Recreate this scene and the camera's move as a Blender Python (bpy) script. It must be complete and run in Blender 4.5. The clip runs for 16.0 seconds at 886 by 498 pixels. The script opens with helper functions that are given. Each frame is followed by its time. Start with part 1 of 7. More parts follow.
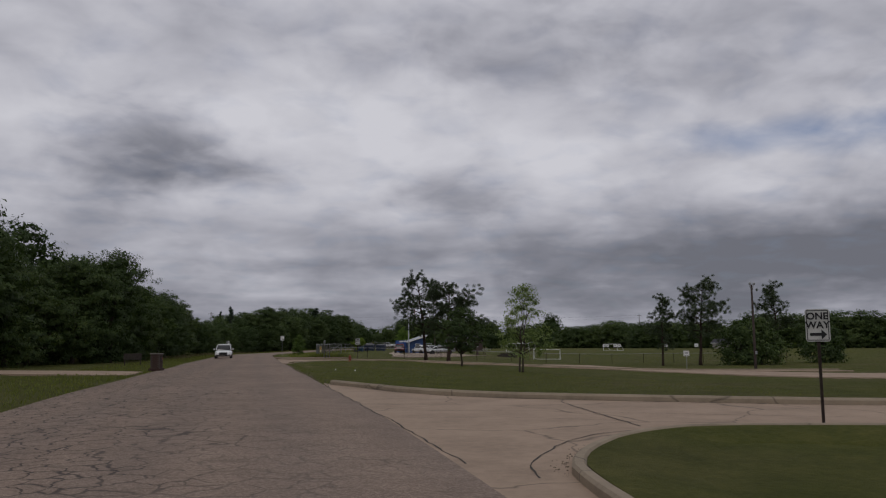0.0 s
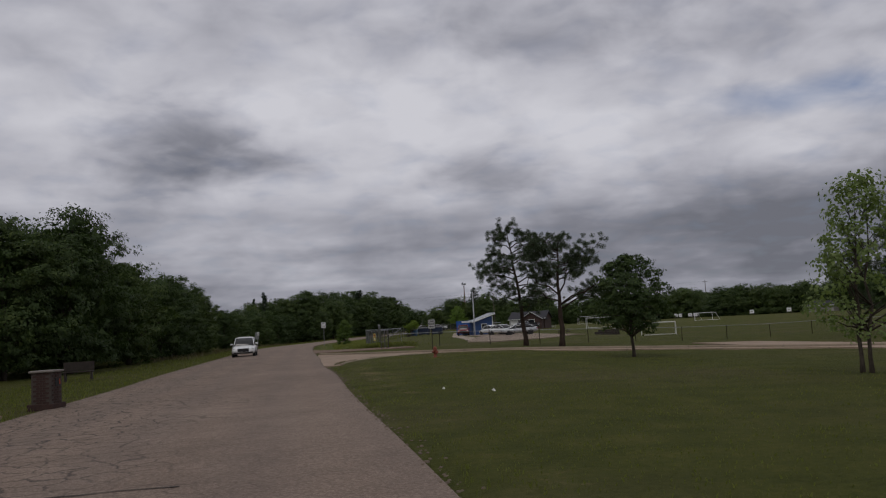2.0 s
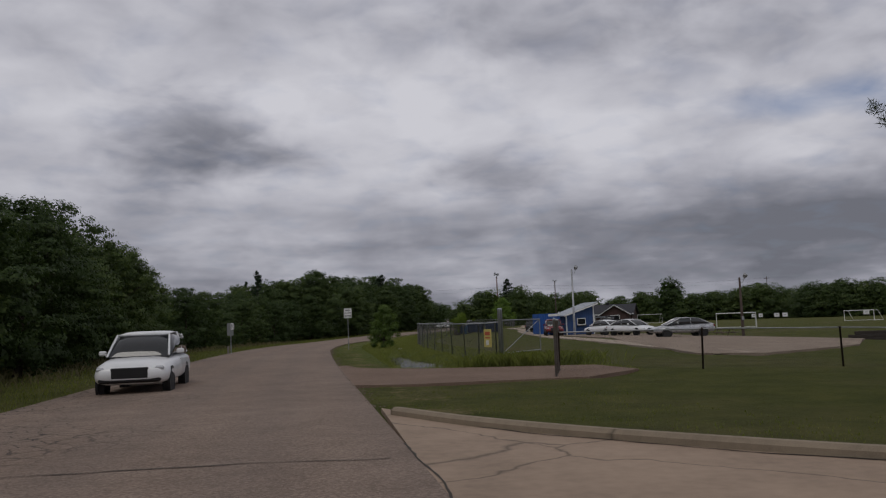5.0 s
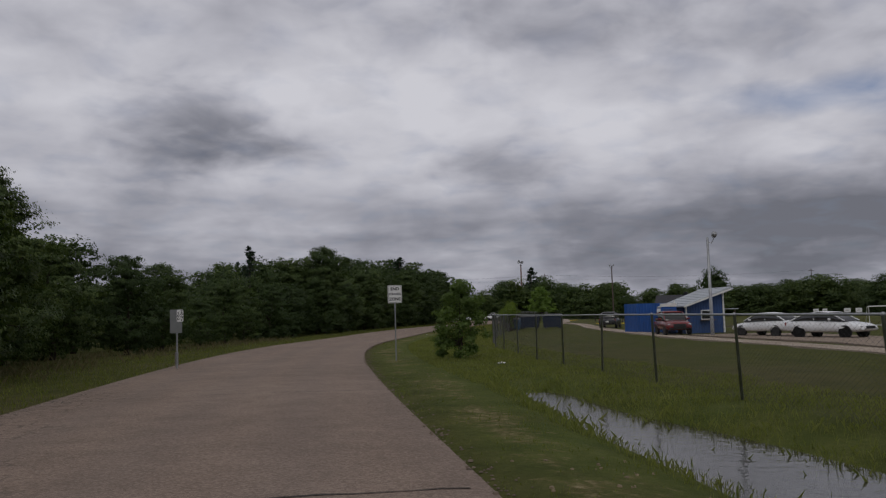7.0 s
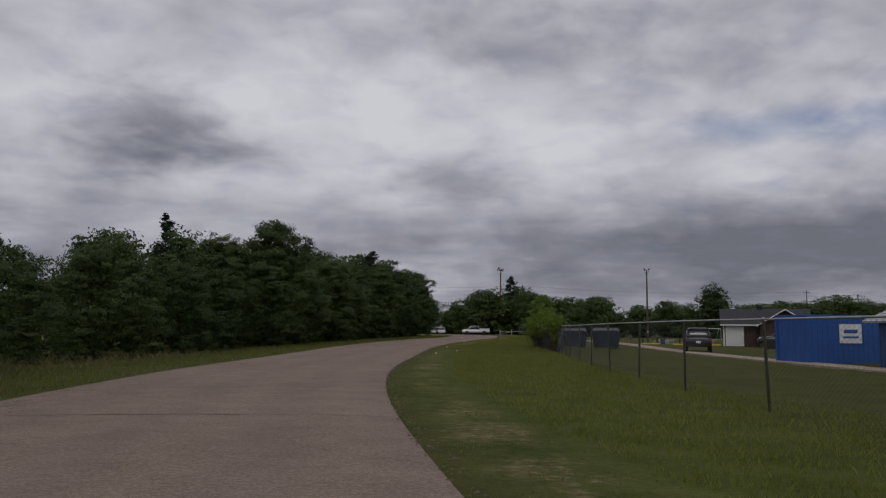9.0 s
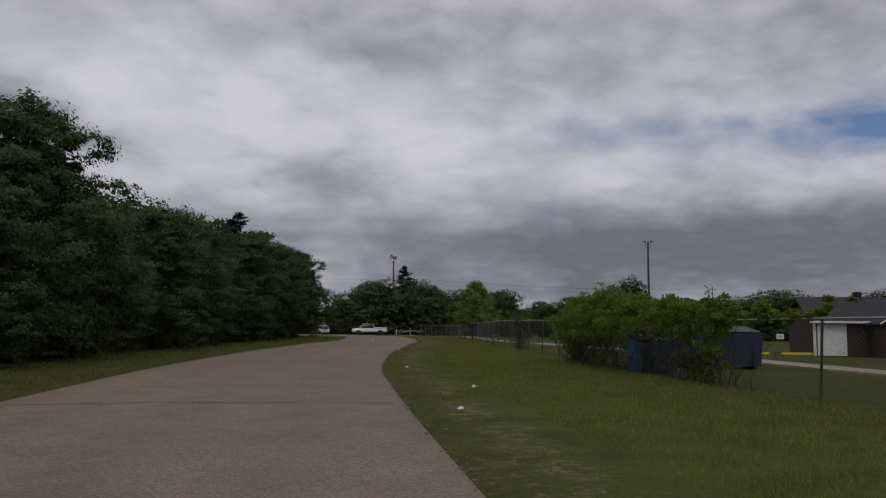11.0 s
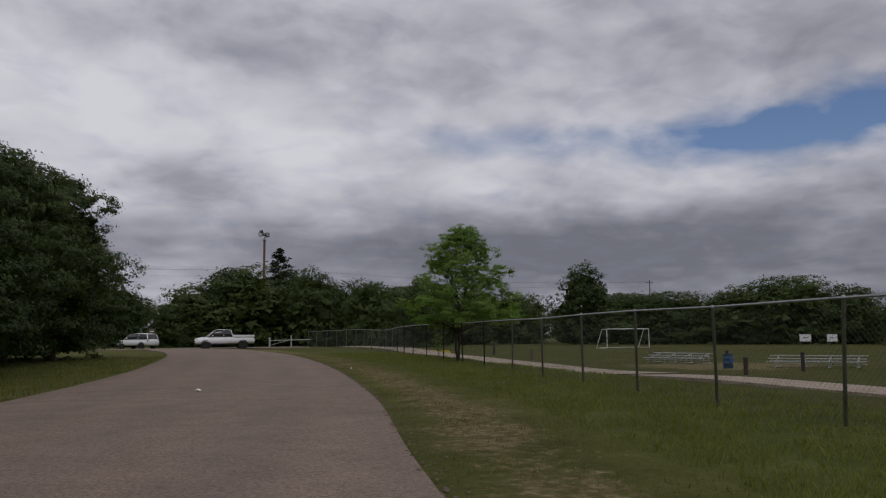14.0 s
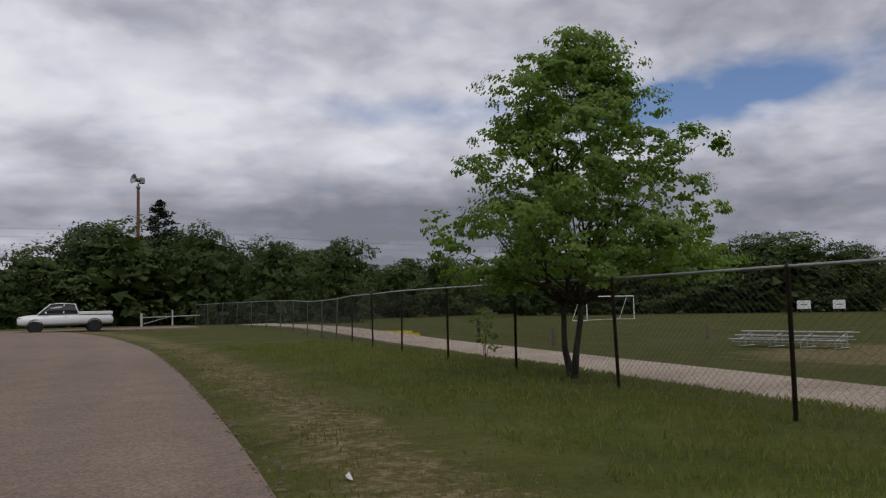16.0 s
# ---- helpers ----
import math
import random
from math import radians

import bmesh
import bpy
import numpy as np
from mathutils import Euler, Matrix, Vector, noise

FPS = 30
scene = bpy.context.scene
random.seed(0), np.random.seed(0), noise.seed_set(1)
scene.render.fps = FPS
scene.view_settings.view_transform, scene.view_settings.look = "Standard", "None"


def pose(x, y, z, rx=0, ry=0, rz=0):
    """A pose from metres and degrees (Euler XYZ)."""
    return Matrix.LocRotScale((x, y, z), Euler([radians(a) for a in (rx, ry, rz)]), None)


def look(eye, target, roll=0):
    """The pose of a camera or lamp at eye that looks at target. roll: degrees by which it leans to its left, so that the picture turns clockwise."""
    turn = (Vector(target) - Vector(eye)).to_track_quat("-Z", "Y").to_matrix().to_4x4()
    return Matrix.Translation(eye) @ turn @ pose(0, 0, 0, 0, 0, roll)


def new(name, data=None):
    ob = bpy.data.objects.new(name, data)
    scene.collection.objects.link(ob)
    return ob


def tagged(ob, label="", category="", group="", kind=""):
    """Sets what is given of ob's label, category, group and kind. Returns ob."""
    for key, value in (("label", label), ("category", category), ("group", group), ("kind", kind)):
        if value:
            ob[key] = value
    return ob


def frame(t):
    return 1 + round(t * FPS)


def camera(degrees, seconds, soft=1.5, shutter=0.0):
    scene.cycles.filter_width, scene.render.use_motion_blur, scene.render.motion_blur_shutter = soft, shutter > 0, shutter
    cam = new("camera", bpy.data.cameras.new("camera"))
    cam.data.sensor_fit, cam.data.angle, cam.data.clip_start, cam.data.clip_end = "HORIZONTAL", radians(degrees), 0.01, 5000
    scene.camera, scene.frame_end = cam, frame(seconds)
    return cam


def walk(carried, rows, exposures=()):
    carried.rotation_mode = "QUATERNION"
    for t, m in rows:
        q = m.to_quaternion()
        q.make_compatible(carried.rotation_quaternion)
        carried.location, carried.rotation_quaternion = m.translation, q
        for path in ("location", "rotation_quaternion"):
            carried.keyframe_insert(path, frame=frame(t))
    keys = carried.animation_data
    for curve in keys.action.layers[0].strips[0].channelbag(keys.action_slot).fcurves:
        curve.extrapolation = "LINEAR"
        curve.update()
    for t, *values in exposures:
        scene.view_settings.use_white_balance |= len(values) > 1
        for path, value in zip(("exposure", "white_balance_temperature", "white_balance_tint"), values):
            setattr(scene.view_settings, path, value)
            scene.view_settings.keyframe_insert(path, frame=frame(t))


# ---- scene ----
cam = camera(57.78, 16.0, 1.2)
# seconds, eye, yaw to the left, pitch up, lean to the left
PATH = [
    (0, 0.00, 0.00, 1.45, -9.62, 6.85, -0.42),
    (0.5, 0.00, 5.78, 1.50, -8.82, 6.18, -0.53),
    (1, -0.16, 12.12, 1.56, -8.37, 5.47, -2.35),
    (1.5, -0.37, 18.79, 1.63, -7.89, 5.24, -2.97),
    (2, -0.62, 25.61, 1.63, -6.98, 5.55, -3.34),
    (2.5, -1.05, 32.61, 1.59, -5.94, 5.50, -2.08),
    (3, -1.61, 39.72, 1.64, -5.54, 5.28, -1.68),
    (3.5, -2.14, 47.03, 1.70, -5.89, 5.05, -1.14),
    (4, -2.83, 54.55, 1.69, -6.40, 5.73, -1.70),
    (4.2, -2.95, 57.87, 1.67, -6.67, 5.54, -2.37),
    (6.3, -4.64, 86.80, 1.62, -6.25, 5.29, -1.84),
    (6.5, -4.93, 89.56, 1.67, -6.25, 5.05, -2.34),
    (7, -5.33, 96.46, 1.76, -6.37, 4.90, -1.57),
    (7.5, -5.82, 103.37, 1.61, -6.49, 5.16, -0.81),
    (8, -6.23, 110.29, 1.56, -7.06, 5.54, -0.59),
    (8.2, -6.35, 113.07, 1.56, -7.33, 5.63, -0.46),
    (10.3, -5.09, 147.77, 1.60, -15.59, 5.58, 0.44),
    (10.5, -4.66, 151.17, 1.60, -16.52, 5.48, 0.12),
    (11, -3.60, 159.80, 1.61, -19.06, 5.79, 0.47),
    (11.5, -2.36, 168.45, 1.61, -21.72, 5.62, 0.21),
    (12, -0.37, 176.81, 1.66, -23.24, 5.48, -1.01),
    (12.5, 1.91, 185.83, 1.68, -25.07, 4.79, 0.04),
    (13, 4.22, 193.86, 1.77, -26.79, 4.65, 0.58),
    (13.5, 6.89, 201.57, 1.77, -28.00, 5.95, 0.15),
    (14, 9.85, 209.38, 1.85, -28.30, 6.12, -0.56),
    (14.5, 12.18, 216.54, 1.98, -28.10, 4.97, -0.97),
    (15, 14.33, 222.94, 2.02, -28.43, 4.27, 0.27),
    (15.3, 15.53, 226.23, 2.03, -29.52, 3.97, 0.63),
    (15.5, 16.40, 228.18, 2.03, -30.95, 4.22, 0.69),
    (16, 18.16, 232.36, 2.03, -35.53, 3.90, -1.28),
]


def aim(x, y, z, yaw, pitch, lean):
    a, b = radians(yaw), radians(pitch)
    ahead = Vector((-math.sin(a) * math.cos(b), math.cos(a) * math.cos(b), math.sin(b)))
    return look((x, y, z), Vector((x, y, z)) + ahead * 5, lean)


walk(cam, [(t, aim(*p)) for t, *p in PATH], exposures=[(0, 0.0), (8, 0.0), (12, 0.0), (14.5, 0.12), (16, 0.36)])

# ---------------------------------------------------------------- sky and sun
SUN_UP, SUN_TURN = radians(55), radians(200)
world = bpy.data.worlds.new("overcast_sky")
scene.world = world
world.use_nodes = True


class Nodes:
    """A short way to write node trees."""

    def __init__(self, tree):
        self.tree = tree
        tree.nodes.clear()

    def add(self, kind, **values):
        n = self.tree.nodes.new(kind)
        for k, v in values.items():
            self.set(n.inputs[k], v)
        return n

    def set(self, socket, v):
        if isinstance(v, bpy.types.NodeSocket):
            self.tree.links.new(v, socket)
        elif isinstance(v, bpy.types.Node):
            self.tree.links.new(v.outputs[0], socket)
        else:
            socket.default_value = v

    def math(self, op, *args, clamp=False):
        n = self.tree.nodes.new("ShaderNodeMath")
        n.operation, n.use_clamp = op, clamp
        for s, v in zip(n.inputs, args):
            self.set(s, v)
        return n.outputs[0]

    def vec(self, op, *args):
        n = self.tree.nodes.new("ShaderNodeVectorMath")
        n.operation = op
        for s, v in zip(n.inputs, args):
            self.set(s, v)
        return n.outputs[1] if op in ("DOT_PRODUCT", "LENGTH", "DISTANCE") else n.outputs[0]

    def mix(self, fac, a, b, blend="MIX"):
        n = self.tree.nodes.new("ShaderNodeMix")
        n.data_type, n.blend_type = "RGBA", blend
        for s, v in ((n.inputs[0], fac), (n.inputs[6], a), (n.inputs[7], b)):
            self.set(s, v)
        return n.outputs[2]

    def ramp(self, fac, *stops):
        n = self.tree.nodes.new("ShaderNodeValToRGB")
        e = n.color_ramp.elements
        while len(e) < len(stops):
            e.new(0.5)
        for el, (p, c) in zip(e, stops):
            el.position = p
            el.color = (c, c, c, 1) if isinstance(c, (int, float)) else (*c, 1)
        self.set(n.inputs[0], fac)
        return n.outputs[0]

    def edges(self, **values):
        n = self.add("ShaderNodeTexVoronoi")
        n.feature = "DISTANCE_TO_EDGE"
        for k, v in values.items():
            self.set(n.inputs[k], v)
        return n

    def noise(self, vector, scale, detail=4.0, rough=0.5, warp=0.0):
        n = self.tree.nodes.new("ShaderNodeTexNoise")
        for k, v in (("Vector", vector), ("Scale", scale), ("Detail", detail), ("Roughness", rough), ("Distortion", warp)):
            self.set(n.inputs[k], v)
        return n.outputs[0]


def build_sky():
    n = Nodes(world.node_tree)
    way = n.add("ShaderNodeTexCoord").outputs["Generated"]
    split = n.add("ShaderNodeSeparateXYZ", Vector=way)
    up = n.math("MAXIMUM", split.outputs[2], 0.0)
    # the cloud deck seen from below: the pattern closes up into flat layers towards the horizon
    spread = n.math("DIVIDE", 1.0, n.math("ADD", up, 0.20))
    deck = n.vec("MULTIPLY", way, n.add("ShaderNodeCombineXYZ", X=spread, Y=spread, Z=0.0))
    shift = n.vec("ADD", deck, (3.1, 1.7, 0.0))
    big = n.noise(shift, 0.9, 3.0, 0.5, 0.2)
    mid = n.noise(shift, 2.6, 3.0, 0.5, 0.3)
    fine = n.noise(shift, 6.5, 4.0, 0.5, 0.3)
    wisps = n.noise(n.vec("ADD", n.vec("MULTIPLY", way, (4.0, 4.0, 7.0)), (0.7, 2.2, 0.0)), 2.2, 4.0, 0.5, 0.4)

    def bell(v, centre, sharp):
        return n.math("POWER", 2.718, n.math("MULTIPLY", n.math("POWER", n.math("MULTIPLY", n.math("SUBTRACT", v, centre), sharp), 2.0), -1.0))

    def around(v, gain):
        return n.math("MULTIPLY", n.math("SUBTRACT", v, 0.5), gain)

    cloud = n.math("ADD", n.math("ADD", around(big, 0.22), around(mid, 0.34)), n.math("ADD", around(fine, 0.15), around(wisps, 0.36)))
    cloud = n.math("ADD", cloud, 0.625)

    def blob(direction, sharp, amount, flat=1.0, ragged=0.10):
        d = Vector(direction).normalized()
        off = n.vec("SUBTRACT", way, tuple(d))
        r = n.vec("LENGTH", n.vec("MULTIPLY", off, (1.0, 1.0, flat)))
        r = n.math("ADD", r, n.math("ADD", around(wisps, ragged), around(fine, ragged * 0.8)))
        return n.math("MULTIPLY", bell(n.math("MAXIMUM", r, 0.0), 0.0, sharp), amount)

    # the masses of cloud that can be told apart: brighter rifts and darker bellies
    for b in CLOUDS:
        cloud = n.math("ADD", cloud, blob(*b))
    # flat grey layers low down, a paler slit just over the trees
    layers = n.noise(n.vec("MULTIPLY", way, (1.9, 1.9, 13.0)), 1.8, 3.0, 0.5, 0.4)
    low = n.math("SUBTRACT", 1.0, n.math("MULTIPLY", n.math("SUBTRACT", up, 0.05), 6.0, clamp=True), clamp=True)
    cloud = n.math("ADD", cloud, n.math("MULTIPLY", low, around(layers, 0.42)))
    cloud = n.math("SUBTRACT", cloud, n.math("MULTIPLY", bell(up, 0.095, 13.0), 0.20))
    cloud = n.math("SUBTRACT", cloud, n.math("MULTIPLY", bell(up, 0.0, 22.0), 0.14))
    grey = n.ramp(cloud, (0.22, (0.150, 0.155, 0.184)), (0.36, (0.220, 0.224, 0.262)), (0.48, (0.320, 0.322, 0.368)), (0.60, (0.440, 0.440, 0.490)), (0.75, (0.585, 0.583, 0.630)))
    sky = n.add("ShaderNodeTexSky")
    sky.sky_type, sky.sun_disc, sky.sun_elevation, sky.sun_rotation = "NISHITA", False, SUN_UP, SUN_TURN
    blue = n.mix(1.0, sky.outputs[0], (0.052, 0.056, 0.069, 1), "MULTIPLY")
    hole = 0.0
    for d, sharp, amount, flat in RIFTS:
        hole = n.math("ADD", hole, blob(d, sharp, amount, flat))
    gap = n.math("MULTIPLY", n.math("SUBTRACT", hole, around(fine, 0.5)), 1.15, clamp=True)
    colour = n.mix(gap, grey, blue)
    # overhead, out of view, the deck is thin and bright
    zen = n.math("MULTIPLY", n.math("SUBTRACT", up, 0.5), 2.0, clamp=True)
    colour = n.mix(zen, colour, (0.36, 0.36, 0.38, 1))
    back = n.add("ShaderNodeBackground", Color=colour, Strength=SKY_POWER)
    out = n.add("ShaderNodeOutputWorld")
    n.set(out.inputs[0], back)


SKY_POWER = 1.0
# direction, sharpness, amount, flatness
CLOUDS = [
    ((-0.178, 0.958, 0.230), 12, -0.21, 1.7, 0.12), ((-0.125, 0.967, 0.208), 15, -0.11, 2.8, 0.10), ((-0.215, 0.950, 0.235), 14, -0.06, 1.6, 0.10),
    ((0.190, 0.965, 0.182), 17, -0.21, 3.0, 0.07), ((0.150, 0.968, 0.196), 22, -0.06, 2.2, 0.08),
    ((0.262, 0.901, 0.352), 8, -0.11, 3.0, 0.16), ((0.140, 0.927, 0.345), 8, -0.05, 3.0), ((-0.30, 0.89, 0.345), 6, -0.05, 2.6),
    ((-0.139, 0.948, 0.283), 9, 0.12, 2.6), ((-0.356, 0.899, 0.252), 9, 0.10, 2.4), ((0.06, 0.965, 0.255), 5, 0.07, 2.2), ((0.30, 0.92, 0.26), 6, 0.05, 2.4),
    ((0.62, 0.74, 0.30), 5, 0.07, 2.0), ((0.48, 0.84, 0.19), 6, 0.05, 3.0), ((0.70, 0.70, 0.175), 7, 0.10, 3.6),
    ((0.700, 0.705, 0.100), 4, -0.20, 4.6), ((0.50, 0.860, 0.104), 4.0, -0.19, 4.4), ((-0.25, 0.96, 0.15), 5, 0.06, 3.0), ((0.05, 0.98, 0.17), 6, 0.05, 3.0), ((-0.10, 0.98, 0.165), 10, 0.06, 3.0),
    ((0.80, 0.46, 0.34), 4, -0.20, 2.0), ((0.86, 0.46, 0.19), 7, -0.07, 3.0), ((0.545, 0.833, 0.105), 5, -0.04, 5.0), ((0.45, 0.85, 0.28), 5, -0.08, 2.5), ((0.55, 0.76, 0.34), 5, -0.10, 2.5), ((0.25, 0.95, 0.20), 6, 0.06, 3.0), ((0.30, 0.92, 0.25), 5, 0.04, 3.0),
]
RIFTS = [((0.750, 0.615, 0.226), 9, 1.0, 4.0), ((0.83, 0.49, 0.243), 9, 0.9, 4.0), ((0.69, 0.69, 0.224), 12, 0.22, 5.0), ((0.512, 0.827, 0.236), 11, 0.34, 5.5), ((0.61, 0.75, 0.235), 12, 0.30, 5.5)]
build_sky()

sun = new("sun", bpy.data.lights.new("sun", "SUN"))
sun.data.energy, sun.data.angle, sun.data.color = 0.5, radians(25), (1.0, 0.96, 0.9)
sun.matrix_world = look((0, 0, 0), (math.sin(SUN_TURN) * -math.cos(SUN_UP), -math.cos(SUN_TURN) * math.cos(SUN_UP), -math.sin(SUN_UP)))


# ---------------------------------------------------------------- materials
def material(name, rough=0.8, metal=0.0, spec=0.4):
    m = bpy.data.materials.new(name)
    m.use_nodes = True
    n = Nodes(m.node_tree)
    b = n.add("ShaderNodeBsdfPrincipled", Roughness=rough, Metallic=metal)
    b.inputs["Specular IOR Level"].default_value = spec
    o = n.add("ShaderNodeOutputMaterial")
    n.set(o.inputs[0], b)
    return m, n, b


def place(n, scale=1.0):
    """World-size coordinates for the still setting."""
    g = n.add("ShaderNodeNewGeometry").outputs["Position"]
    return n.vec("MULTIPLY", g, (scale, scale, scale)) if scale != 1.0 else g


def bump(n, b, height, strength=0.3, distance=0.02):
    k = n.add("ShaderNodeBump", Strength=strength, Distance=distance)
    n.set(k.inputs["Height"], height)
    n.set(b.inputs["Normal"], k)


def plain(name, colour, rough=0.6, metal=0.0, vary=0.12, scale=3.0, spec=0.4, dirt=0.0):
    """Paint, metal or plastic with a little wear: two scales of change and a fine grain."""
    m, n, b = material(name, rough, metal, spec)
    c = n.add("ShaderNodeTexCoord").outputs["Object"]
    f = n.math("ADD", n.math("MULTIPLY", n.noise(c, scale, 4.0), 0.6), n.math("MULTIPLY", n.noise(c, scale * 12, 3.0), 0.4))
    dark = tuple(v * (1 - vary * 1.6) for v in colour)
    light = tuple(min(1, v * (1 + vary)) for v in colour)
    col = n.ramp(f, (0.3, dark), (0.7, light))
    if dirt:
        col = n.mix(n.math("MULTIPLY", n.ramp(n.noise(c, scale * 0.8, 5.0, 0.65), (0.5, 0.0), (0.75, 1.0)), dirt), col, (0.12, 0.095, 0.07, 1))
    n.set(b.inputs["Base Color"], col)
    n.set(b.inputs["Roughness"], n.math("ADD", rough - 0.08, n.math("MULTIPLY", f, 0.16)))
    return m


def grass_ground():
    m, n, b = material("mown_grass", 0.95, spec=0.1)
    p = place(n)
    big = n.noise(p, 0.12, 3.0)
    mid = n.noise(p, 0.9, 4.0, 0.6)
    fine = n.noise(p, 9.0, 4.0, 0.7)
    blades = n.noise(n.vec("MULTIPLY", p, (1.0, 1.0, 0.3)), 55.0, 2.0, 0.6)
    f = n.math("ADD", n.math("MULTIPLY", mid, 0.4), n.math("ADD", n.math("MULTIPLY", fine, 0.35), n.math("MULTIPLY", blades, 0.25)))
    green = n.ramp(f, (0.32, (0.036, 0.044, 0.009)), (0.5, (0.077, 0.085, 0.019)), (0.66, (0.126, 0.120, 0.034)))
    dry = n.ramp(f, (0.3, (0.062, 0.058, 0.022)), (0.6, (0.14, 0.118, 0.060)))
    col = n.mix(n.ramp(big, (0.48, 0.0), (0.68, 0.55)), green, dry)
    # lush grass on the damp verge past the drives
    lush = n.add("ShaderNodeAttribute")
    lush.attribute_name = "lush"
    rich = n.ramp(f, (0.32, (0.042, 0.062, 0.012)), (0.5, (0.094, 0.118, 0.026)), (0.66, (0.160, 0.172, 0.050)))
    col = n.mix(n.math("MULTIPLY", lush.outputs["Fac"], n.ramp(n.noise(p, 0.35, 4.0, 0.6), (0.3, 0.45), (0.6, 1.0))), col, rich)
    # rougher, yellower grass farther along the road
    rough_ = n.add("ShaderNodeAttribute")
    rough_.attribute_name = "rough"
    straw = n.ramp(f, (0.3, (0.052, 0.054, 0.013)), (0.5, (0.118, 0.122, 0.032)), (0.68, (0.205, 0.188, 0.072)))
    col = n.mix(n.math("MULTIPLY", rough_.outputs["Fac"], n.ramp(n.noise(p, 0.5, 4.0, 0.6), (0.3, 0.35), (0.6, 1.0))), col, straw)
    # worn, stony verge where wheels leave the road
    verge = n.add("ShaderNodeAttribute")
    verge.attribute_name = "verge"
    verge = verge.outputs["Fac"]
    soil = n.ramp(n.noise(p, 6.0, 5.0, 0.75), (0.38, (0.105, 0.092, 0.034)), (0.50, (0.19, 0.152, 0.072)), (0.60, (0.34, 0.265, 0.150)), (0.72, (0.48, 0.395, 0.265)))
    bare = n.ramp(n.math("ADD", n.math("MULTIPLY", verge, 0.50), n.math("SUBTRACT", n.math("ADD", n.math("MULTIPLY", n.noise(p, 3.4, 5.0, 0.75), 0.62), n.math("MULTIPLY", n.noise(p, 0.45, 2.0), 0.38)), 0.69)), (0.02, 0.0), (0.16, 0.8))
    col = n.mix(n.math("MULTIPLY", bare, n.math("GREATER_THAN", verge, 0.02)), col, soil)
    n.set(b.inputs["Base Color"], col)
    bump(n, b, n.math("ADD", fine, blades), 0.8, 0.06)
    return m


def asphalt():
    m, n, b = material("worn_asphalt", 0.9, spec=0.25)
    p = place(n)
    uv = n.add("ShaderNodeUVMap").outputs[0]
    sp = n.add("ShaderNodeSeparateXYZ", Vector=uv)
    grain = n.noise(p, 75.0, 3.0, 0.7)
    stones = n.add("ShaderNodeTexVoronoi", Vector=p, Scale=42.0).outputs["Color"]
    stone = n.add("ShaderNodeSeparateColor", Color=stones).outputs[0]
    mid = n.noise(p, 1.3, 5.0, 0.6)
    big = n.noise(p, 0.16, 3.0)
    f = n.math("ADD", n.math("MULTIPLY", grain, 0.35), n.math("ADD", n.math("MULTIPLY", stone, 0.22), n.math("ADD", n.math("MULTIPLY", mid, 0.25), n.math("MULTIPLY", big, 0.18))))
    col = n.ramp(f, (0.28, (0.119, 0.087, 0.068)), (0.5, (0.230, 0.170, 0.133)), (0.72, (0.372, 0.289, 0.230)))
    # polished, slightly darker wheel tracks along the lanes
    u = sp.outputs[0]
    wave = n.math("COSINE", n.math("MULTIPLY", u, 2 * math.pi / 1.85))
    col = n.mix(n.math("MULTIPLY", n.math("ADD", wave, 1.0), 0.09), col, (0.125, 0.105, 0.098, 1))
    # crocodile cracks, dense in patches on the old part, and long joints
    cell = n.edges(Vector=n.vec("ADD", p, n.vec("MULTIPLY", n.add("ShaderNodeTexNoise", Vector=p, Scale=1.6, Detail=3.0).outputs["Color"], (0.7, 0.7, 0.0))), Scale=2.3)
    lines = n.ramp(cell.outputs["Distance"], (0.0, 1.0), (0.022, 0.85), (0.05, 0.0))
    along = n.math("MULTIPLY", n.math("SUBTRACT", sp.outputs[1], 120.0), -0.0042)
    old = n.ramp(n.math("ADD", n.math("ADD", along, n.math("MULTIPLY", n.noise(p, 0.3, 3.0, 0.6), 1.2)), n.math("MULTIPLY", u, -0.10)), (0.22, 0.0), (0.66, 0.9))
    col = n.mix(n.math("MULTIPLY", lines, old), col, (0.035, 0.03, 0.028, 1))
    n.set(b.inputs["Base Color"], col)
    bump(n, b, n.math("SUBTRACT", n.math("ADD", grain, stone), n.math("MULTIPLY", lines, 2.0)), 0.5, 0.008)
    return m


def concrete(name="pale_concrete", tint=(0.340, 0.252, 0.186)):
    m, n, b = material(name, 0.88, spec=0.25)
    p = place(n)
    f = n.math("ADD", n.math("MULTIPLY", n.noise(p, 0.7, 5.0, 0.6), 0.5), n.math("ADD", n.math("MULTIPLY", n.noise(p, 7.0, 4.0), 0.25), n.math("MULTIPLY", n.noise(p, 90.0, 2.0), 0.25)))
    col = n.ramp(f, (0.3, tuple(v * 0.62 for v in tint)), (0.52, tint), (0.7, tuple(min(1, v * 1.22) for v in tint)))
    cell = n.edges(Vector=n.vec("ADD", p, n.vec("MULTIPLY", n.add("ShaderNodeTexNoise", Vector=p, Scale=0.6, Detail=4.0).outputs["Color"], (1.5, 1.5, 0.0))), Scale=0.2)
    col = n.mix(n.math("MULTIPLY", n.ramp(cell.outputs["Distance"], (0.0, 1.0), (0.006, 0.0)), 0.75), col, (0.08, 0.065, 0.05, 1))
    n.set(b.inputs["Base Color"], col)
    bump(n, b, n.noise(p, 60.0, 3.0), 0.3, 0.006)
    return m


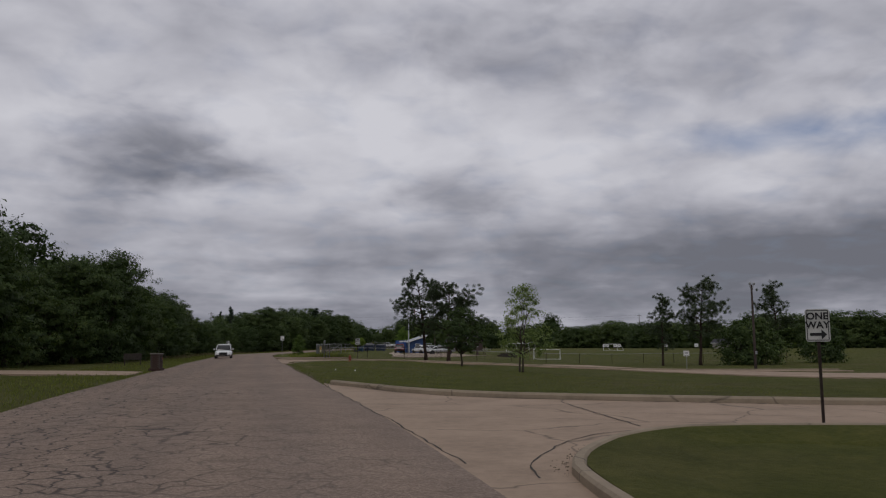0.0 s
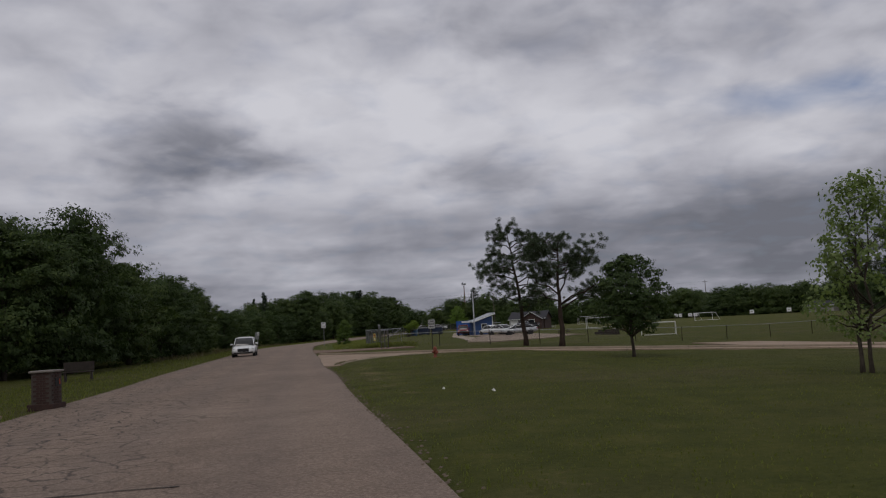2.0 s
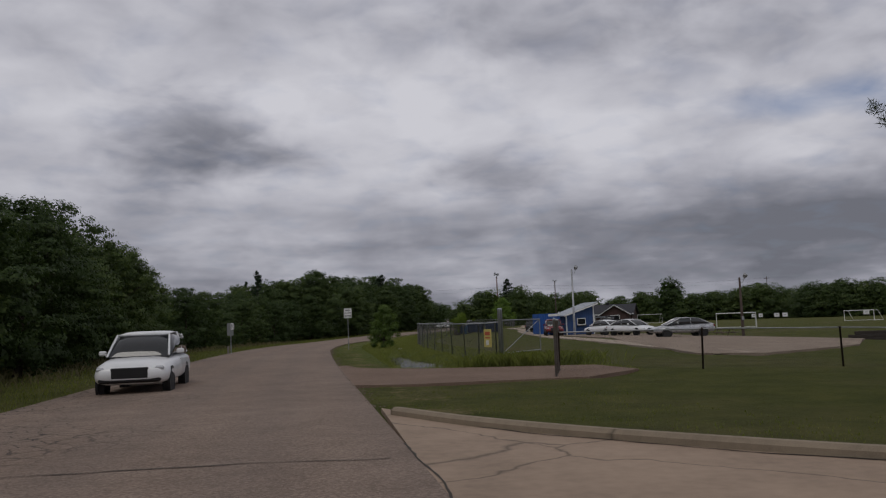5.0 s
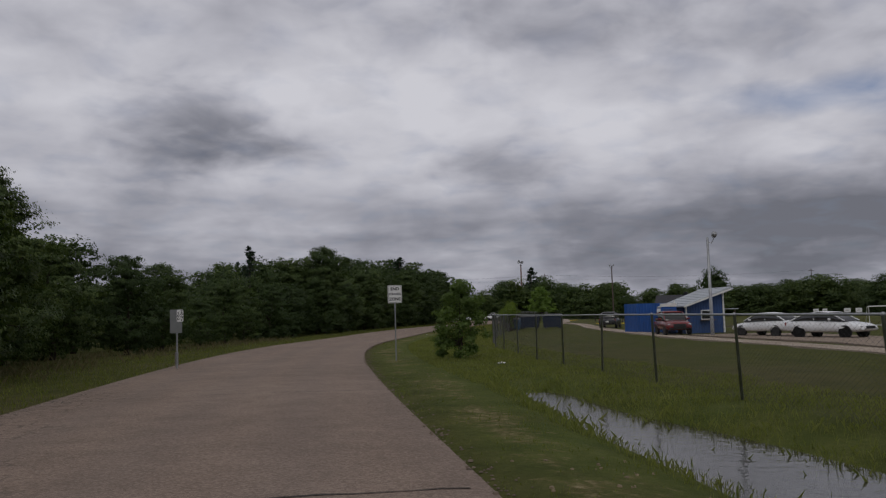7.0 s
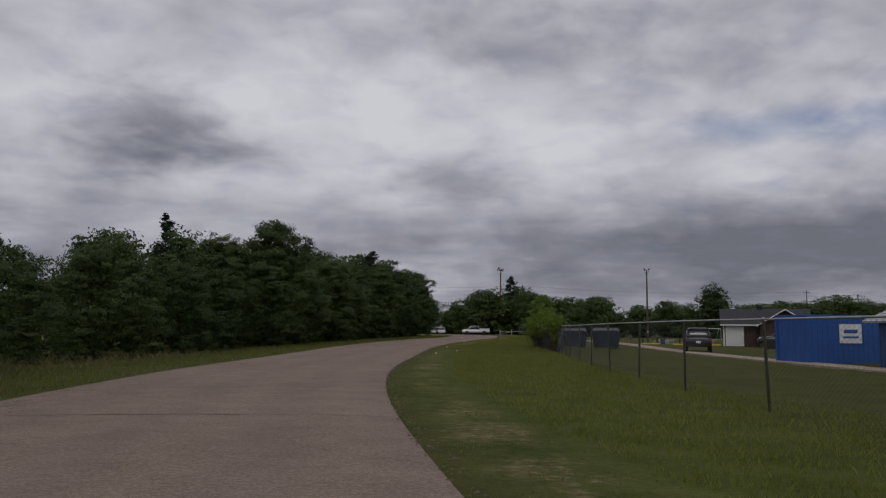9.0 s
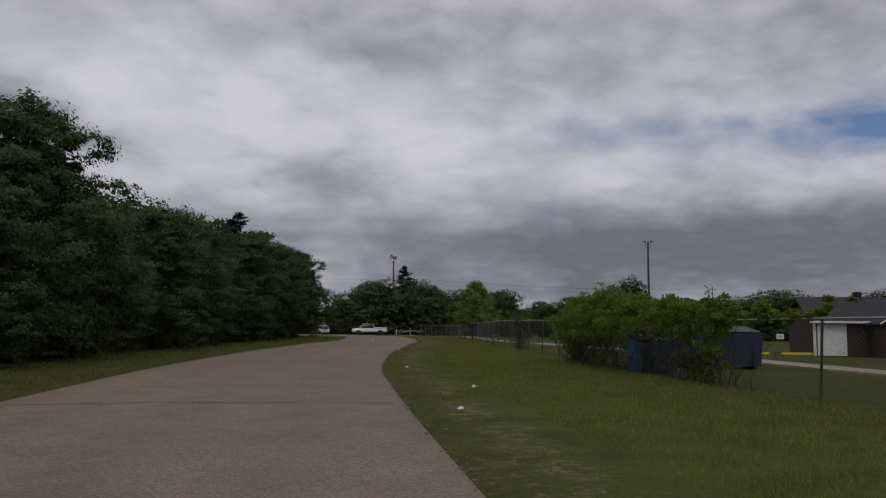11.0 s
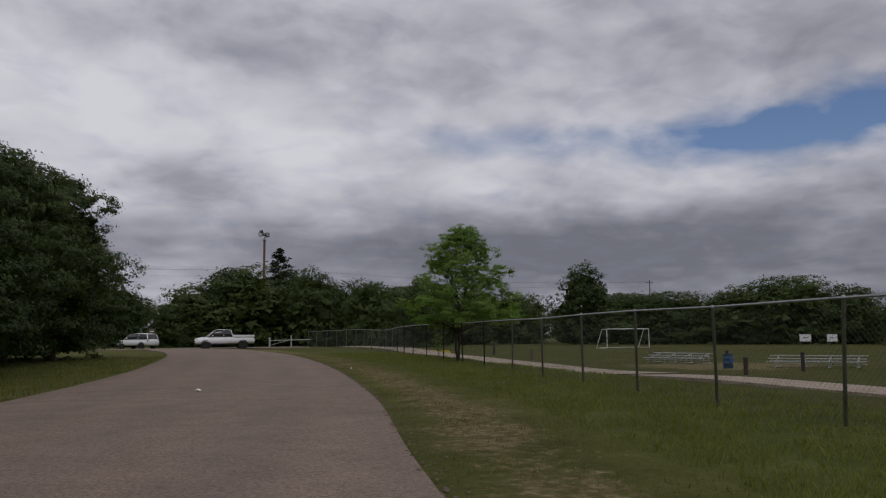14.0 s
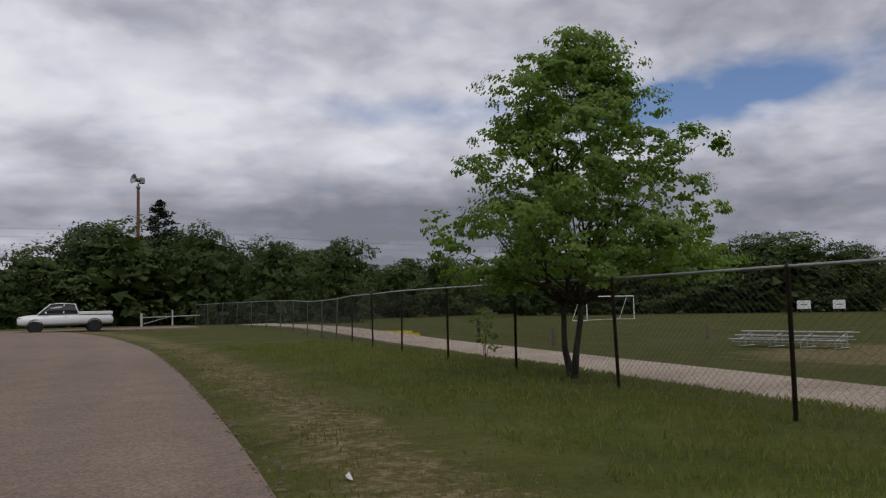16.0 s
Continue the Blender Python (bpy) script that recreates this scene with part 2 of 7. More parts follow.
def gravel(name="pale_gravel", tint=(1.0, 1.0, 1.0), size=38.0):
    m, n, b = material(name, 0.95, spec=0.15)
    p = place(n)
    v = n.add("ShaderNodeTexVoronoi", Vector=p, Scale=size)
    s = n.add("ShaderNodeSeparateColor", Color=v.outputs["Color"]).outputs[0]
    f = n.math("ADD", n.math("MULTIPLY", s, 0.45), n.math("ADD", n.math("MULTIPLY", n.noise(p, 0.5, 4.0), 0.35), n.math("MULTIPLY", n.noise(p, 30.0, 3.0), 0.2)))
    n.set(b.inputs["Base Color"], n.mix(1.0, n.ramp(f, (0.25, (0.19, 0.155, 0.13)), (0.5, (0.36, 0.31, 0.27)), (0.75, (0.52, 0.48, 0.43))), (*tint, 1), "MULTIPLY"))
    bump(n, b, v.outputs["Distance"], 0.5, 0.012)
    return m


def leaves(name, dark, mid, light, clear=0.25):
    m = bpy.data.materials.new(name)
    m.use_nodes = True
    n = Nodes(m.node_tree)
    rnd = n.add("ShaderNodeNewGeometry").outputs["Random Per Island"]
    tree = n.add("ShaderNodeObjectInfo").outputs["Random"]
    c = n.add("ShaderNodeTexCoord").outputs["Object"]
    f = n.math("ADD", n.math("MULTIPLY", rnd, 0.24), n.math("ADD", n.math("MULTIPLY", n.noise(c, 1.1, 3.0), 0.65), n.math("MULTIPLY", tree, 0.2)))
    col = n.ramp(f, (0.2, dark), (0.55, mid), (0.9, light))
    b = n.add("ShaderNodeBsdfPrincipled", Roughness=0.62)
    b.inputs["Specular IOR Level"].default_value = 0.25
    n.set(b.inputs["Base Color"], col)
    t = n.add("ShaderNodeBsdfTranslucent")
    n.set(t.inputs[0], n.mix(1.0, col, (1.15, 1.25, 0.6, 1), "MULTIPLY"))
    mx = n.add("ShaderNodeMixShader")
    n.set(mx.inputs[0], clear)
    n.set(mx.inputs[1], b)
    n.set(mx.inputs[2], t)
    n.set(n.add("ShaderNodeOutputMaterial").inputs[0], mx)
    return m


def bark(name, a, b_):
    m, n, b = material(name, 0.95, spec=0.1)
    c = n.add("ShaderNodeTexCoord").outputs["Object"]
    f = n.noise(n.vec("MULTIPLY", c, (1.0, 1.0, 0.18)), 14.0, 5.0, 0.65)
    n.set(b.inputs["Base Color"], n.ramp(f, (0.3, a), (0.7, b_)))
    bump(n, b, f, 0.8, 0.03)
    return m


M = {
    "grass": grass_ground(),
    "asphalt": asphalt(),
    "concrete": concrete(),
    "kerb": concrete("kerb_concrete", (0.275, 0.222, 0.162)),
    "gravel": gravel(tint=(1.0, 0.94, 0.86)),
    "lotgravel": gravel("worn_lot_gravel", (0.74, 0.67, 0.60), 60.0),
    "brownstone": gravel("brown_gravel", (0.56, 0.45, 0.39), 95.0),
    "oak": leaves("oak_leaves", (0.022, 0.040, 0.013), (0.048, 0.078, 0.021), (0.135, 0.175, 0.050)),
    "shrub": leaves("shrub_leaves", (0.05, 0.08, 0.02), (0.11, 0.165, 0.042), (0.20, 0.26, 0.08), 0.45),
    "vine": leaves("vine_leaves", (0.066, 0.105, 0.020), (0.165, 0.225, 0.044), (0.32, 0.37, 0.10), 0.5),
    "cedar": leaves("cedar_needles", (0.012, 0.024, 0.012), (0.022, 0.040, 0.020), (0.040, 0.066, 0.030), 0.1),
    "pine": leaves("pine_needles", (0.030, 0.045, 0.022), (0.055, 0.078, 0.037), (0.10, 0.13, 0.06), 0.15),
    "fresh": leaves("fresh_leaves", (0.062, 0.108, 0.023), (0.148, 0.238, 0.054), (0.27, 0.36, 0.105), 0.5),
    "pale": leaves("pale_young_leaves", (0.10, 0.14, 0.045), (0.18, 0.235, 0.085), (0.28, 0.33, 0.14), 0.4),
    "blades": leaves("grass_blades", (0.085, 0.104, 0.024), (0.170, 0.188, 0.052), (0.26, 0.262, 0.092), 0.45),
    "strawblades": leaves("straw_grass_blades", (0.105, 0.110, 0.030), (0.195, 0.190, 0.064), (0.31, 0.28, 0.13), 0.4),
    "weed": leaves("dry_weeds", (0.06, 0.065, 0.024), (0.11, 0.10, 0.045), (0.19, 0.16, 0.085), 0.2),
    # dark dry brush; below the vines this dark tone paints in their shade
    "darkbrush": leaves("dry_and_shaded_brush", (0.030, 0.030, 0.016), (0.055, 0.052, 0.028), (0.095, 0.085, 0.050), 0.15),
    "bark": bark("grey_bark", (0.035, 0.028, 0.022), (0.11, 0.09, 0.072)),
    "pinebark": bark("pine_bark", (0.022, 0.017, 0.014), (0.075, 0.052, 0.040)),
}


# ---------------------------------------------------------------- mesh helpers
class Mesh:
    """Collects the faces of one mesh."""

    def __init__(self):
        self.v, self.f = [], []

    def add(self, verts, faces):
        k = len(self.v)
        self.v += [tuple(p) for p in verts]
        self.f += [tuple(i + k for i in q) for q in faces]
        return self

    def box(self, size, at=(0, 0, 0), turn=0.0, bevel=0.0, tilt=None):
        """A box, centred in x and y, standing on at; with bevel its upright edges are cut."""
        sx, sy, sz = size[0] / 2, size[1] / 2, size[2]
        b = min(bevel, sx * 0.9, sy * 0.9)
        ring = [(sx, -sy + b), (sx, sy - b), (sx - b, sy), (-sx + b, sy), (-sx, sy - b), (-sx, -sy + b), (-sx + b, -sy), (sx - b, -sy)] if b else [(sx, -sy), (sx, sy), (-sx, sy), (-sx, -sy)]
        k = len(ring)
        m = Matrix.Translation(at) @ (tilt or Matrix.Rotation(turn, 4, "Z"))
        if b and sz > 3 * b:
            lv = [(1 - b / sx, 0), (1, b), (1, sz - b), (1 - b / sx, sz)]
        else:
            lv = [(1, 0), (1, sz)]
        vs = [m @ Vector((x * s, y * (s if s == 1 else 1 - b / sy), z)) for s, z in lv for x, y in ring]
        fs = [tuple(range(k - 1, -1, -1))]
        for r in range(len(lv) - 1):
            fs += [(r * k + i, r * k + (i + 1) % k, (r + 1) * k + (i + 1) % k, (r + 1) * k + i) for i in range(k)]
        fs.append(tuple((len(lv) - 1) * k + i for i in range(k)))
        return self.add(vs, fs)

    def tube(self, points, radii, sides=8, caps=True):
        """A round bar through points; radii one number or one for each."""
        pts = [Vector(p) for p in points]
        radii = [radii] * len(pts) if isinstance(radii, (int, float)) else list(radii)
        vs, side = [], None
        for i, p in enumerate(pts):
            d = (pts[min(i + 1, len(pts) - 1)] - pts[max(i - 1, 0)]).normalized()
            if side is None:
                side = d.cross(Vector((0.31, 0.95, 0.05)) if abs(d.z) > 0.5 else Vector((0, 0, 1))).normalized()
            side = (side - d * side.dot(d)).normalized()
            other = d.cross(side)
            vs += [p + (side * math.cos(a) + other * math.sin(a)) * radii[i] for a in (2 * math.pi * j / sides for j in range(sides))]
        fs = [(r * sides + i, r * sides + (i + 1) % sides, (r + 1) * sides + (i + 1) % sides, (r + 1) * sides + i) for r in range(len(pts) - 1) for i in range(sides)]
        if caps:
            fs += [tuple(range(sides - 1, -1, -1)), tuple((len(pts) - 1) * sides + i for i in range(sides))]
        return self.add(vs, fs)

    def lathe(self, profile, at=(0, 0, 0), sides=16, axis="Z"):
        """A turned shape: profile of (radius, height)."""
        turn = {"Z": Matrix(), "X": Matrix.Rotation(radians(90), 4, "Y"), "Y": Matrix.Rotation(radians(-90), 4, "X")}[axis]
        m = Matrix.Translation(at) @ turn
        vs = [m @ Vector((r * math.cos(2 * math.pi * i / sides), r * math.sin(2 * math.pi * i / sides), z)) for r, z in profile for i in range(sides)]
        fs = [(r * sides + i, r * sides + (i + 1) % sides, (r + 1) * sides + (i + 1) % sides, (r + 1) * sides + i) for r in range(len(profile) - 1) for i in range(sides)]
        fs += [tuple(range(sides - 1, -1, -1)), tuple((len(profile) - 1) * sides + i for i in range(sides))]
        return self.add(vs, fs)

    def slab(self, outline, low, high):
        """An upright prism over an outline of (x, y)."""
        k = len(outline)
        vs = [(x, y, low) for x, y in outline] + [(x, y, high) for x, y in outline]
        fs = [tuple(range(k - 1, -1, -1)), tuple(range(k, 2 * k))] + [(i, (i + 1) % k, k + (i + 1) % k, k + i) for i in range(k)]
        return self.add(vs, fs)

    def data(self, name, mat=None, smooth=False):
        me = bpy.data.meshes.new(name)
        me.from_pydata(self.v, [], self.f)
        if mat:
            me.materials.append(M[mat] if isinstance(mat, str) else mat)
        if smooth:
            me.shade_smooth()
        me.update()
        return me


def part(name, mesh, mat, parent, label="", smooth=False):
    """One mesh object under a thing or under a part of it."""
    ob = new(name, mesh.data(name, mat, smooth) if isinstance(mesh, Mesh) else mesh)
    ob.parent = parent
    return tagged(ob, label) if label else ob


def thing(name, label, category, at=(0, 0, 0), turn=0.0, group=""):
    ob = new(name)
    ob.empty_display_size = 0.3
    ob.matrix_basis = Matrix.Translation(at) @ Matrix.Rotation(turn, 4, "Z")
    return tagged(ob, label, category, group)


def setting(name, mesh, mat, label, category, smooth=False, kind="structure"):
    ob = new(name, mesh.data(name, mat, smooth) if isinstance(mesh, Mesh) else mesh)
    return tagged(ob, label, category, kind=kind)


# ---------------------------------------------------------------- the lie of the land
def step(a, b, v):
    u = np.clip((np.asarray(v, float) - a) / (b - a), 0, 1)
    return u * u * (3 - 2 * u)


RIGHT_EDGE = np.array([(2.1, -120), (2.1, -60), (2.1, -20), (2.0, 0), (1.5, 14.3), (0.75, 24.5), (0.1, 35), (-0.6, 45), (-1.15, 55), (-1.95, 65), (-2.65, 78), (-3.3, 89.5), (-4.15, 105), (-4.75, 119), (-4.95, 131), (-4.5, 143), (-3.1, 155), (-0.6, 168),
                       (1.5, 178), (3.2, 185.5), (5.6, 193.8), (8.4, 202.5), (11.0, 209.5), (13.6, 217), (16.35, 224.3), (19.25, 233.3), (21.7, 242), (24.4, 253.5), (26.4, 264), (28.2, 278), (29.0, 296)], float)
HALF = 3.7


def smooth_line(points, spacing=1.0):
    """A Catmull-Rom line through points, at even spacing."""
    p = np.vstack([2 * points[0] - points[1], points, 2 * points[-1] - points[-2]])
    out = []
    for i in range(1, len(p) - 2):
        for u in np.arange(0, 1, 0.02):
            a, b, c, d = p[i - 1 : i + 3]
            out.append(0.5 * (2 * b + (c - a) * u + (2 * a - 5 * b + 4 * c - d) * u * u + (3 * b - a - 3 * c + d) * u**3))
    out = np.array(out + [points[-1]])
    s = np.r_[0, np.cumsum(np.linalg.norm(np.diff(out, axis=0), axis=1))]
    t = np.arange(0, s[-1], spacing)
    return np.stack([np.interp(t, s, out[:, k]) for k in (0, 1)], 1)


def normals(line):
    d = np.gradient(line, axis=0)
    d /= np.linalg.norm(d, axis=1)[:, None]
    return np.stack([d[:, 1], -d[:, 0]], 1)


EDGE = smooth_line(RIGHT_EDGE)
CENTRE = EDGE - normals(EDGE) * HALF


def road_offset(x, y):
    """How far right of the road's middle, and the y of the nearest point of it."""
    x, y = np.atleast_1d(np.asarray(x, float)), np.atleast_1d(np.asarray(y, float))
    off, along = np.empty(len(x)), np.empty(len(x))
    nn = normals(CENTRE)
    for k in range(0, len(x), 4000):
        d = np.stack([x[k : k + 4000], y[k : k + 4000]], 1)[:, None] - CENTRE[None]
        i = (d**2).sum(2).argmin(1)
        r = np.arange(len(i))
        side = (d[r, i] * nn[i]).sum(1)
        off[k : k + 4000] = np.sign(side) * np.sqrt((d[r, i] ** 2).sum(1))
        along[k : k + 4000] = CENTRE[i, 1]
    return off, along


def rise(y):
    return 0.15 * step(-5, 28, y) + 0.42 * step(160, 228, y) + 0.12 * step(228, 262, y)


def lie(x, y, bare=False):
    """The height of the ground."""
    x, y = np.atleast_1d(np.asarray(x, float)), np.atleast_1d(np.asarray(y, float))
    off, along = road_offset(x, y)
    h = rise(np.where(y < 300, along, 262)) * (1 - step(12, 50, off))
    # the field behind the fence lies a little lower at the end of the way
    h = h - 0.34 * step(10.6, 13.5, off) * (1 - step(26, 44, off)) * step(224, 238, y) * (1 - step(258, 282, y))
    h = h - 0.40 * step(15, 25, off) * (1 - step(44, 75, off)) * step(203, 213, y) * (1 - step(260, 285, y))
    # the lawn and the playing field fall away to the east
    h = h - 0.9 * step(2, 34, x) * (1 - step(90, 140, x)) * step(20, 44, y) * (1 - step(88, 112, y))
    h = h - 0.75 * step(22, 36, x) * (1 - step(90, 130, x)) * step(88, 112, y) * (1 - step(135, 170, y))
    if not bare:
        away = np.maximum(np.abs(off) - HALF, 0)
        ditch = step(98.2, 100.6, y) * (1 - step(114, 122, y)) * np.exp(-(((off - HALF - 3.6) / (1.45 - 0.75 * step(104, 114, y))) ** 2)) * 0.44
        mound = 0.2 * np.exp(-(((x - 4.5) / 4) ** 2) - ((y - 60) / 7) ** 2) * step(0.5, 3, away)
        h = h - ditch + mound - 0.10 * (np.abs(off) < HALF - 0.15)
        h = h - 0.03 * step(0.5, 3, away) * (1 + np.sin(x * 0.9 + np.sin(y * 0.35)) * np.sin(y * 0.6 + 1.3))
    return h


def on(x, y):
    return float(lie(x, y)[0])


# ---------------------------------------------------------------- ground, road, drives
PAVED = []


def inside(x, y, outline):
    hit = np.zeros(len(x), bool)
    for (ax, ay), (bx, by) in zip(outline, outline[1:] + outline[:1]):
        cross = (ay > y) != (by > y)
        hit ^= cross & (x < (bx - ax) * (y - ay) / ((by - ay) or 1e-9) + ax)
    return hit


def build_ground():
    def axis(lo, hi, fine, far):
        a = np.arange(lo, hi + 0.01, fine)
        g = np.cumsum(np.geomspace(fine * 2, far, 22))
        return np.r_[lo - g[::-1], a, hi + g]

    xs, ys = axis(-32, 62, 0.8, 600), axis(-10, 300, 0.9, 600)
    X, Y = np.meshgrid(xs, ys)
    x, y = X.ravel(), Y.ravel()
    z = lie(x, y)
    off, _ = road_offset(x, y)
    for outline in PAVED:
        z = z - 0.05 * inside(x, y, outline)
    nx, ny = len(xs), len(ys)
    i = np.arange((nx - 1) * (ny - 1))
    a = (i // (nx - 1)) * nx + i % (nx - 1)
    faces = np.stack([a, a + 1, a + nx + 1, a + nx], 1)
    me = bpy.data.meshes.new("ground")
    me.from_pydata(np.stack([x, y, z], 1).tolist(), [], faces.tolist())
    edge = np.exp(-(((np.abs(off) - HALF - 1.15) / 0.95) ** 2))
    edge = np.where(off > 0, 0.55 * edge, 0.2 * edge) * (0.5 + 0.5 * step(36, 55, y)) * (1 + 0.5 * step(205, 222, y))
    # the worn apron beside the goal field
    apron = np.exp(-(((x - 52) / 9) ** 2) - ((y - 248) / 7) ** 2)
    layer = me.attributes.new("verge", "FLOAT", "POINT")
    layer.data.foreach_set("value", np.clip(edge + apron, 0, 1).astype(np.float32))
    layer = me.attributes.new("lush", "FLOAT", "POINT")
    layer.data.foreach_set("value", (step(92, 108, y) * (1 - step(240, 280, y)) * step(0, 1.2, off - HALF - 1.8 * step(196, 210, y)) * (1 - step(4, 9, off - HALF))).astype(np.float32))
    layer = me.attributes.new("rough", "FLOAT", "POINT")
    layer.data.foreach_set("value", (step(196, 232, y) * step(-2, 0.5, np.abs(off) - HALF) * (1 - 0.8 * step(5.6, 7.2, off)) * (1 - step(8, 16, off))).astype(np.float32))
    me.materials.append(M["grass"])
    me.shade_smooth()
    setting("ground", me, None, "mown green grass with dry patches and worn verge", "grass")



def ribbon(name, line, left, right, mat, lift, thick, label, category, across=5, crown=0.0):
    """A paved band along a line of (x, y), with thickness."""
    nn = normals(line)
    s = np.r_[0, np.cumsum(np.linalg.norm(np.diff(line, axis=0), axis=1))]
    us = np.linspace(-left, right, across)
    rows = [line + nn * u for u in us]
    mid = (us - us.mean()) / (us.max() - us.min()) * 2
    if name != "road":
        PAVED.append([tuple(p) for p in rows[0]] + [tuple(p) for p in rows[-1][::-1]])
    m = Mesh()
    heights = lie(line[:, 0], line[:, 1], bare=True)
    grid = [[(r[i, 0], r[i, 1], heights[i] + lift + crown * (1 - mid[j] ** 2)) for j, r in enumerate(rows)] for i in range(len(line))]
    k = across + 2
    vs = []
    for g in grid:
        vs += [(g[0][0], g[0][1], g[0][2] - thick), *g, (g[-1][0], g[-1][1], g[-1][2] - thick)]
    fs = [(i * k + j, i * k + j + 1, (i + 1) * k + j + 1, (i + 1) * k + j) for i in range(len(grid) - 1) for j in range(k - 1)]
    m.add(vs, fs)
    me = m.data(name, mat)
    uv = me.uv_layers.new(name="UVMap")
    table = [(u, s[i]) for i in range(len(grid)) for u in (-left, *us, right)]
    flat = np.array([table[l.vertex_index] for l in me.loops], np.float32)
    uv.data.foreach_set("uv", flat.ravel())
    return setting(name, me, None, label, category)


road = ribbon("road", CENTRE, HALF, HALF, "asphalt", 0.03, 0.12, "worn grey asphalt road with cracks and patched joints", "road", 9, 0.05)

M["tar"] = plain("tar_in_cracks", (0.048, 0.038, 0.030), 0.85)
M["crumb"] = plain("broken_asphalt", (0.17, 0.130, 0.098), 0.95, vary=0.3, scale=6)


def crack_strip(at_y, lean, a, b, width, seed):
    """A tar-dark transverse crack wandering over the road."""
    rng = random.Random(seed)
    k = int(np.abs(CENTRE[:, 1] - at_y).argmin())
    c, nrm = CENTRE[k], normals(CENTRE)[k]
    d = np.array([-nrm[1], nrm[0]])
    m = Mesh()
    n_ = 26
    up, dn, w = [], [], 0.0
    for i in range(n_ + 1):
        u = a + (b - a) * i / n_
        w += rng.uniform(-0.05, 0.05)
        q = c + nrm * u + d * (w + lean * u)
        h = float(lie(q[0], q[1], bare=True)[0]) + 0.037 + 0.05 * (1 - (u / HALF) ** 2)
        t = width * rng.uniform(0.4, 1.2)
        up.append((q[0] + d[0] * t, q[1] + d[1] * t, h))
        dn.append((q[0] - d[0] * t, q[1] - d[1] * t, h))
    m.add(up + dn, [(n_ + 1 + i, n_ + 2 + i, i + 1, i) for i in range(n_)])
    part("crack", m, "tar", road)


for k, (yy, lean, a, b, w) in enumerate([(17, 0.05, -3.4, 2.0, 0.02), (24, 0.02, -3.0, 3.4, 0.016), (34, -0.04, -3.6, 1.2, 0.02), (47, 0.02, -3.4, 3.3, 0.018), (61.5, 0.06, -3.6, 3.0, 0.02), (79, 0.0, -3.5, 3.4, 0.018),
                                          (104, 0.03, -3.6, 3.5, 0.022), (115, 0.02, -3.6, 3.55, 0.022), (124, 0.02, -3.6, 3.5, 0.028), (139, 0.0, -3.4, 3.5, 0.02), (163.5, 0.03, -3.5, 3.4, 0.02), (175, 0.02, -3.6, 3.5, 0.024), (178.6, 0.0, -3.6, 3.5, 0.02),
                                          (196, 0.05, -3.6, 3.4, 0.03), (213, 0.03, -3.5, 3.5, 0.02), (229, 0.02, -3.6, 3.3, 0.02), (238.5, 0.06, -3.6, 3.5, 0.028)]):
    crack_strip(yy, lean, a, b, w, k)


def flat_patch(name, outline, mat, lift, label, category, thick=0.15, cut=2.5):
    """A paved area over an outline, split up so that it follows the ground."""
    bm = bmesh.new()
    bm.faces.new([bm.verts.new((x, y, 0)) for x, y in outline])
    xs, ys = [p[0] for p in outline], [p[1] for p in outline]
    for lo, hi, nrm in ((min(xs), max(xs), (1, 0, 0)), (min(ys), max(ys), (0, 1, 0))):
        for v in np.arange(lo + cut, hi, cut):
            bmesh.ops.bisect_plane(bm, geom=bm.verts[:] + bm.edges[:] + bm.faces[:], plane_co=tuple(v * c for c in nrm), plane_no=nrm)
    PAVED.append(list(outline))
    h = lie([v.co.x for v in bm.verts], [v.co.y for v in bm.verts], bare=True)
    for v, z in zip(bm.verts, h):
        v.co.z = z + lift
    out = bmesh.ops.extrude_edge_only(bm, edges=[e for e in bm.edges if e.is_boundary])
    for g in out["geom"]:
        if isinstance(g, bmesh.types.BMVert):
            g.co.z -= thick
    me = bpy.data.meshes.new(name)
    bm.to_mesh(me)
    bm.free()
    me.materials.append(M[mat])
    return setting(name, me, None, label, category)


def kerb(name, pts, label, width=0.18, height=0.14, gutter=0.0):
    """A concrete kerb with a rounded top along (x, y) points."""
    line = smooth_line(np.array(pts, float), 0.6) if len(pts) > 2 else np.linspace(pts[0], pts[1], 12)
    nn = normals(line)
    prof = [(-width / 2, -0.15), (-width / 2, height - 0.03), (-width / 2 + 0.03, height), (width / 2 - 0.05, height), (width / 2, height - 0.05), (width / 2 + 0.02, -0.15)]
    m = Mesh()
    hs = lie(line[:, 0], line[:, 1], bare=True)
    k = len(prof)
    vs = [(line[i, 0] + nn[i, 0] * u, line[i, 1] + nn[i, 1] * u, hs[i] + w) for i in range(len(line)) for u, w in prof]
    fs = [(i * k + j, (i + 1) * k + j, (i + 1) * k + j + 1, i * k + j + 1) for i in range(len(line) - 1) for j in range(k - 1)]
    fs += [tuple(range(k)), tuple((len(line) - 1) * k + j for j in range(k - 1, -1, -1))]
    m.add(vs, fs)
    return setting(name, m, "kerb", label, "kerb")


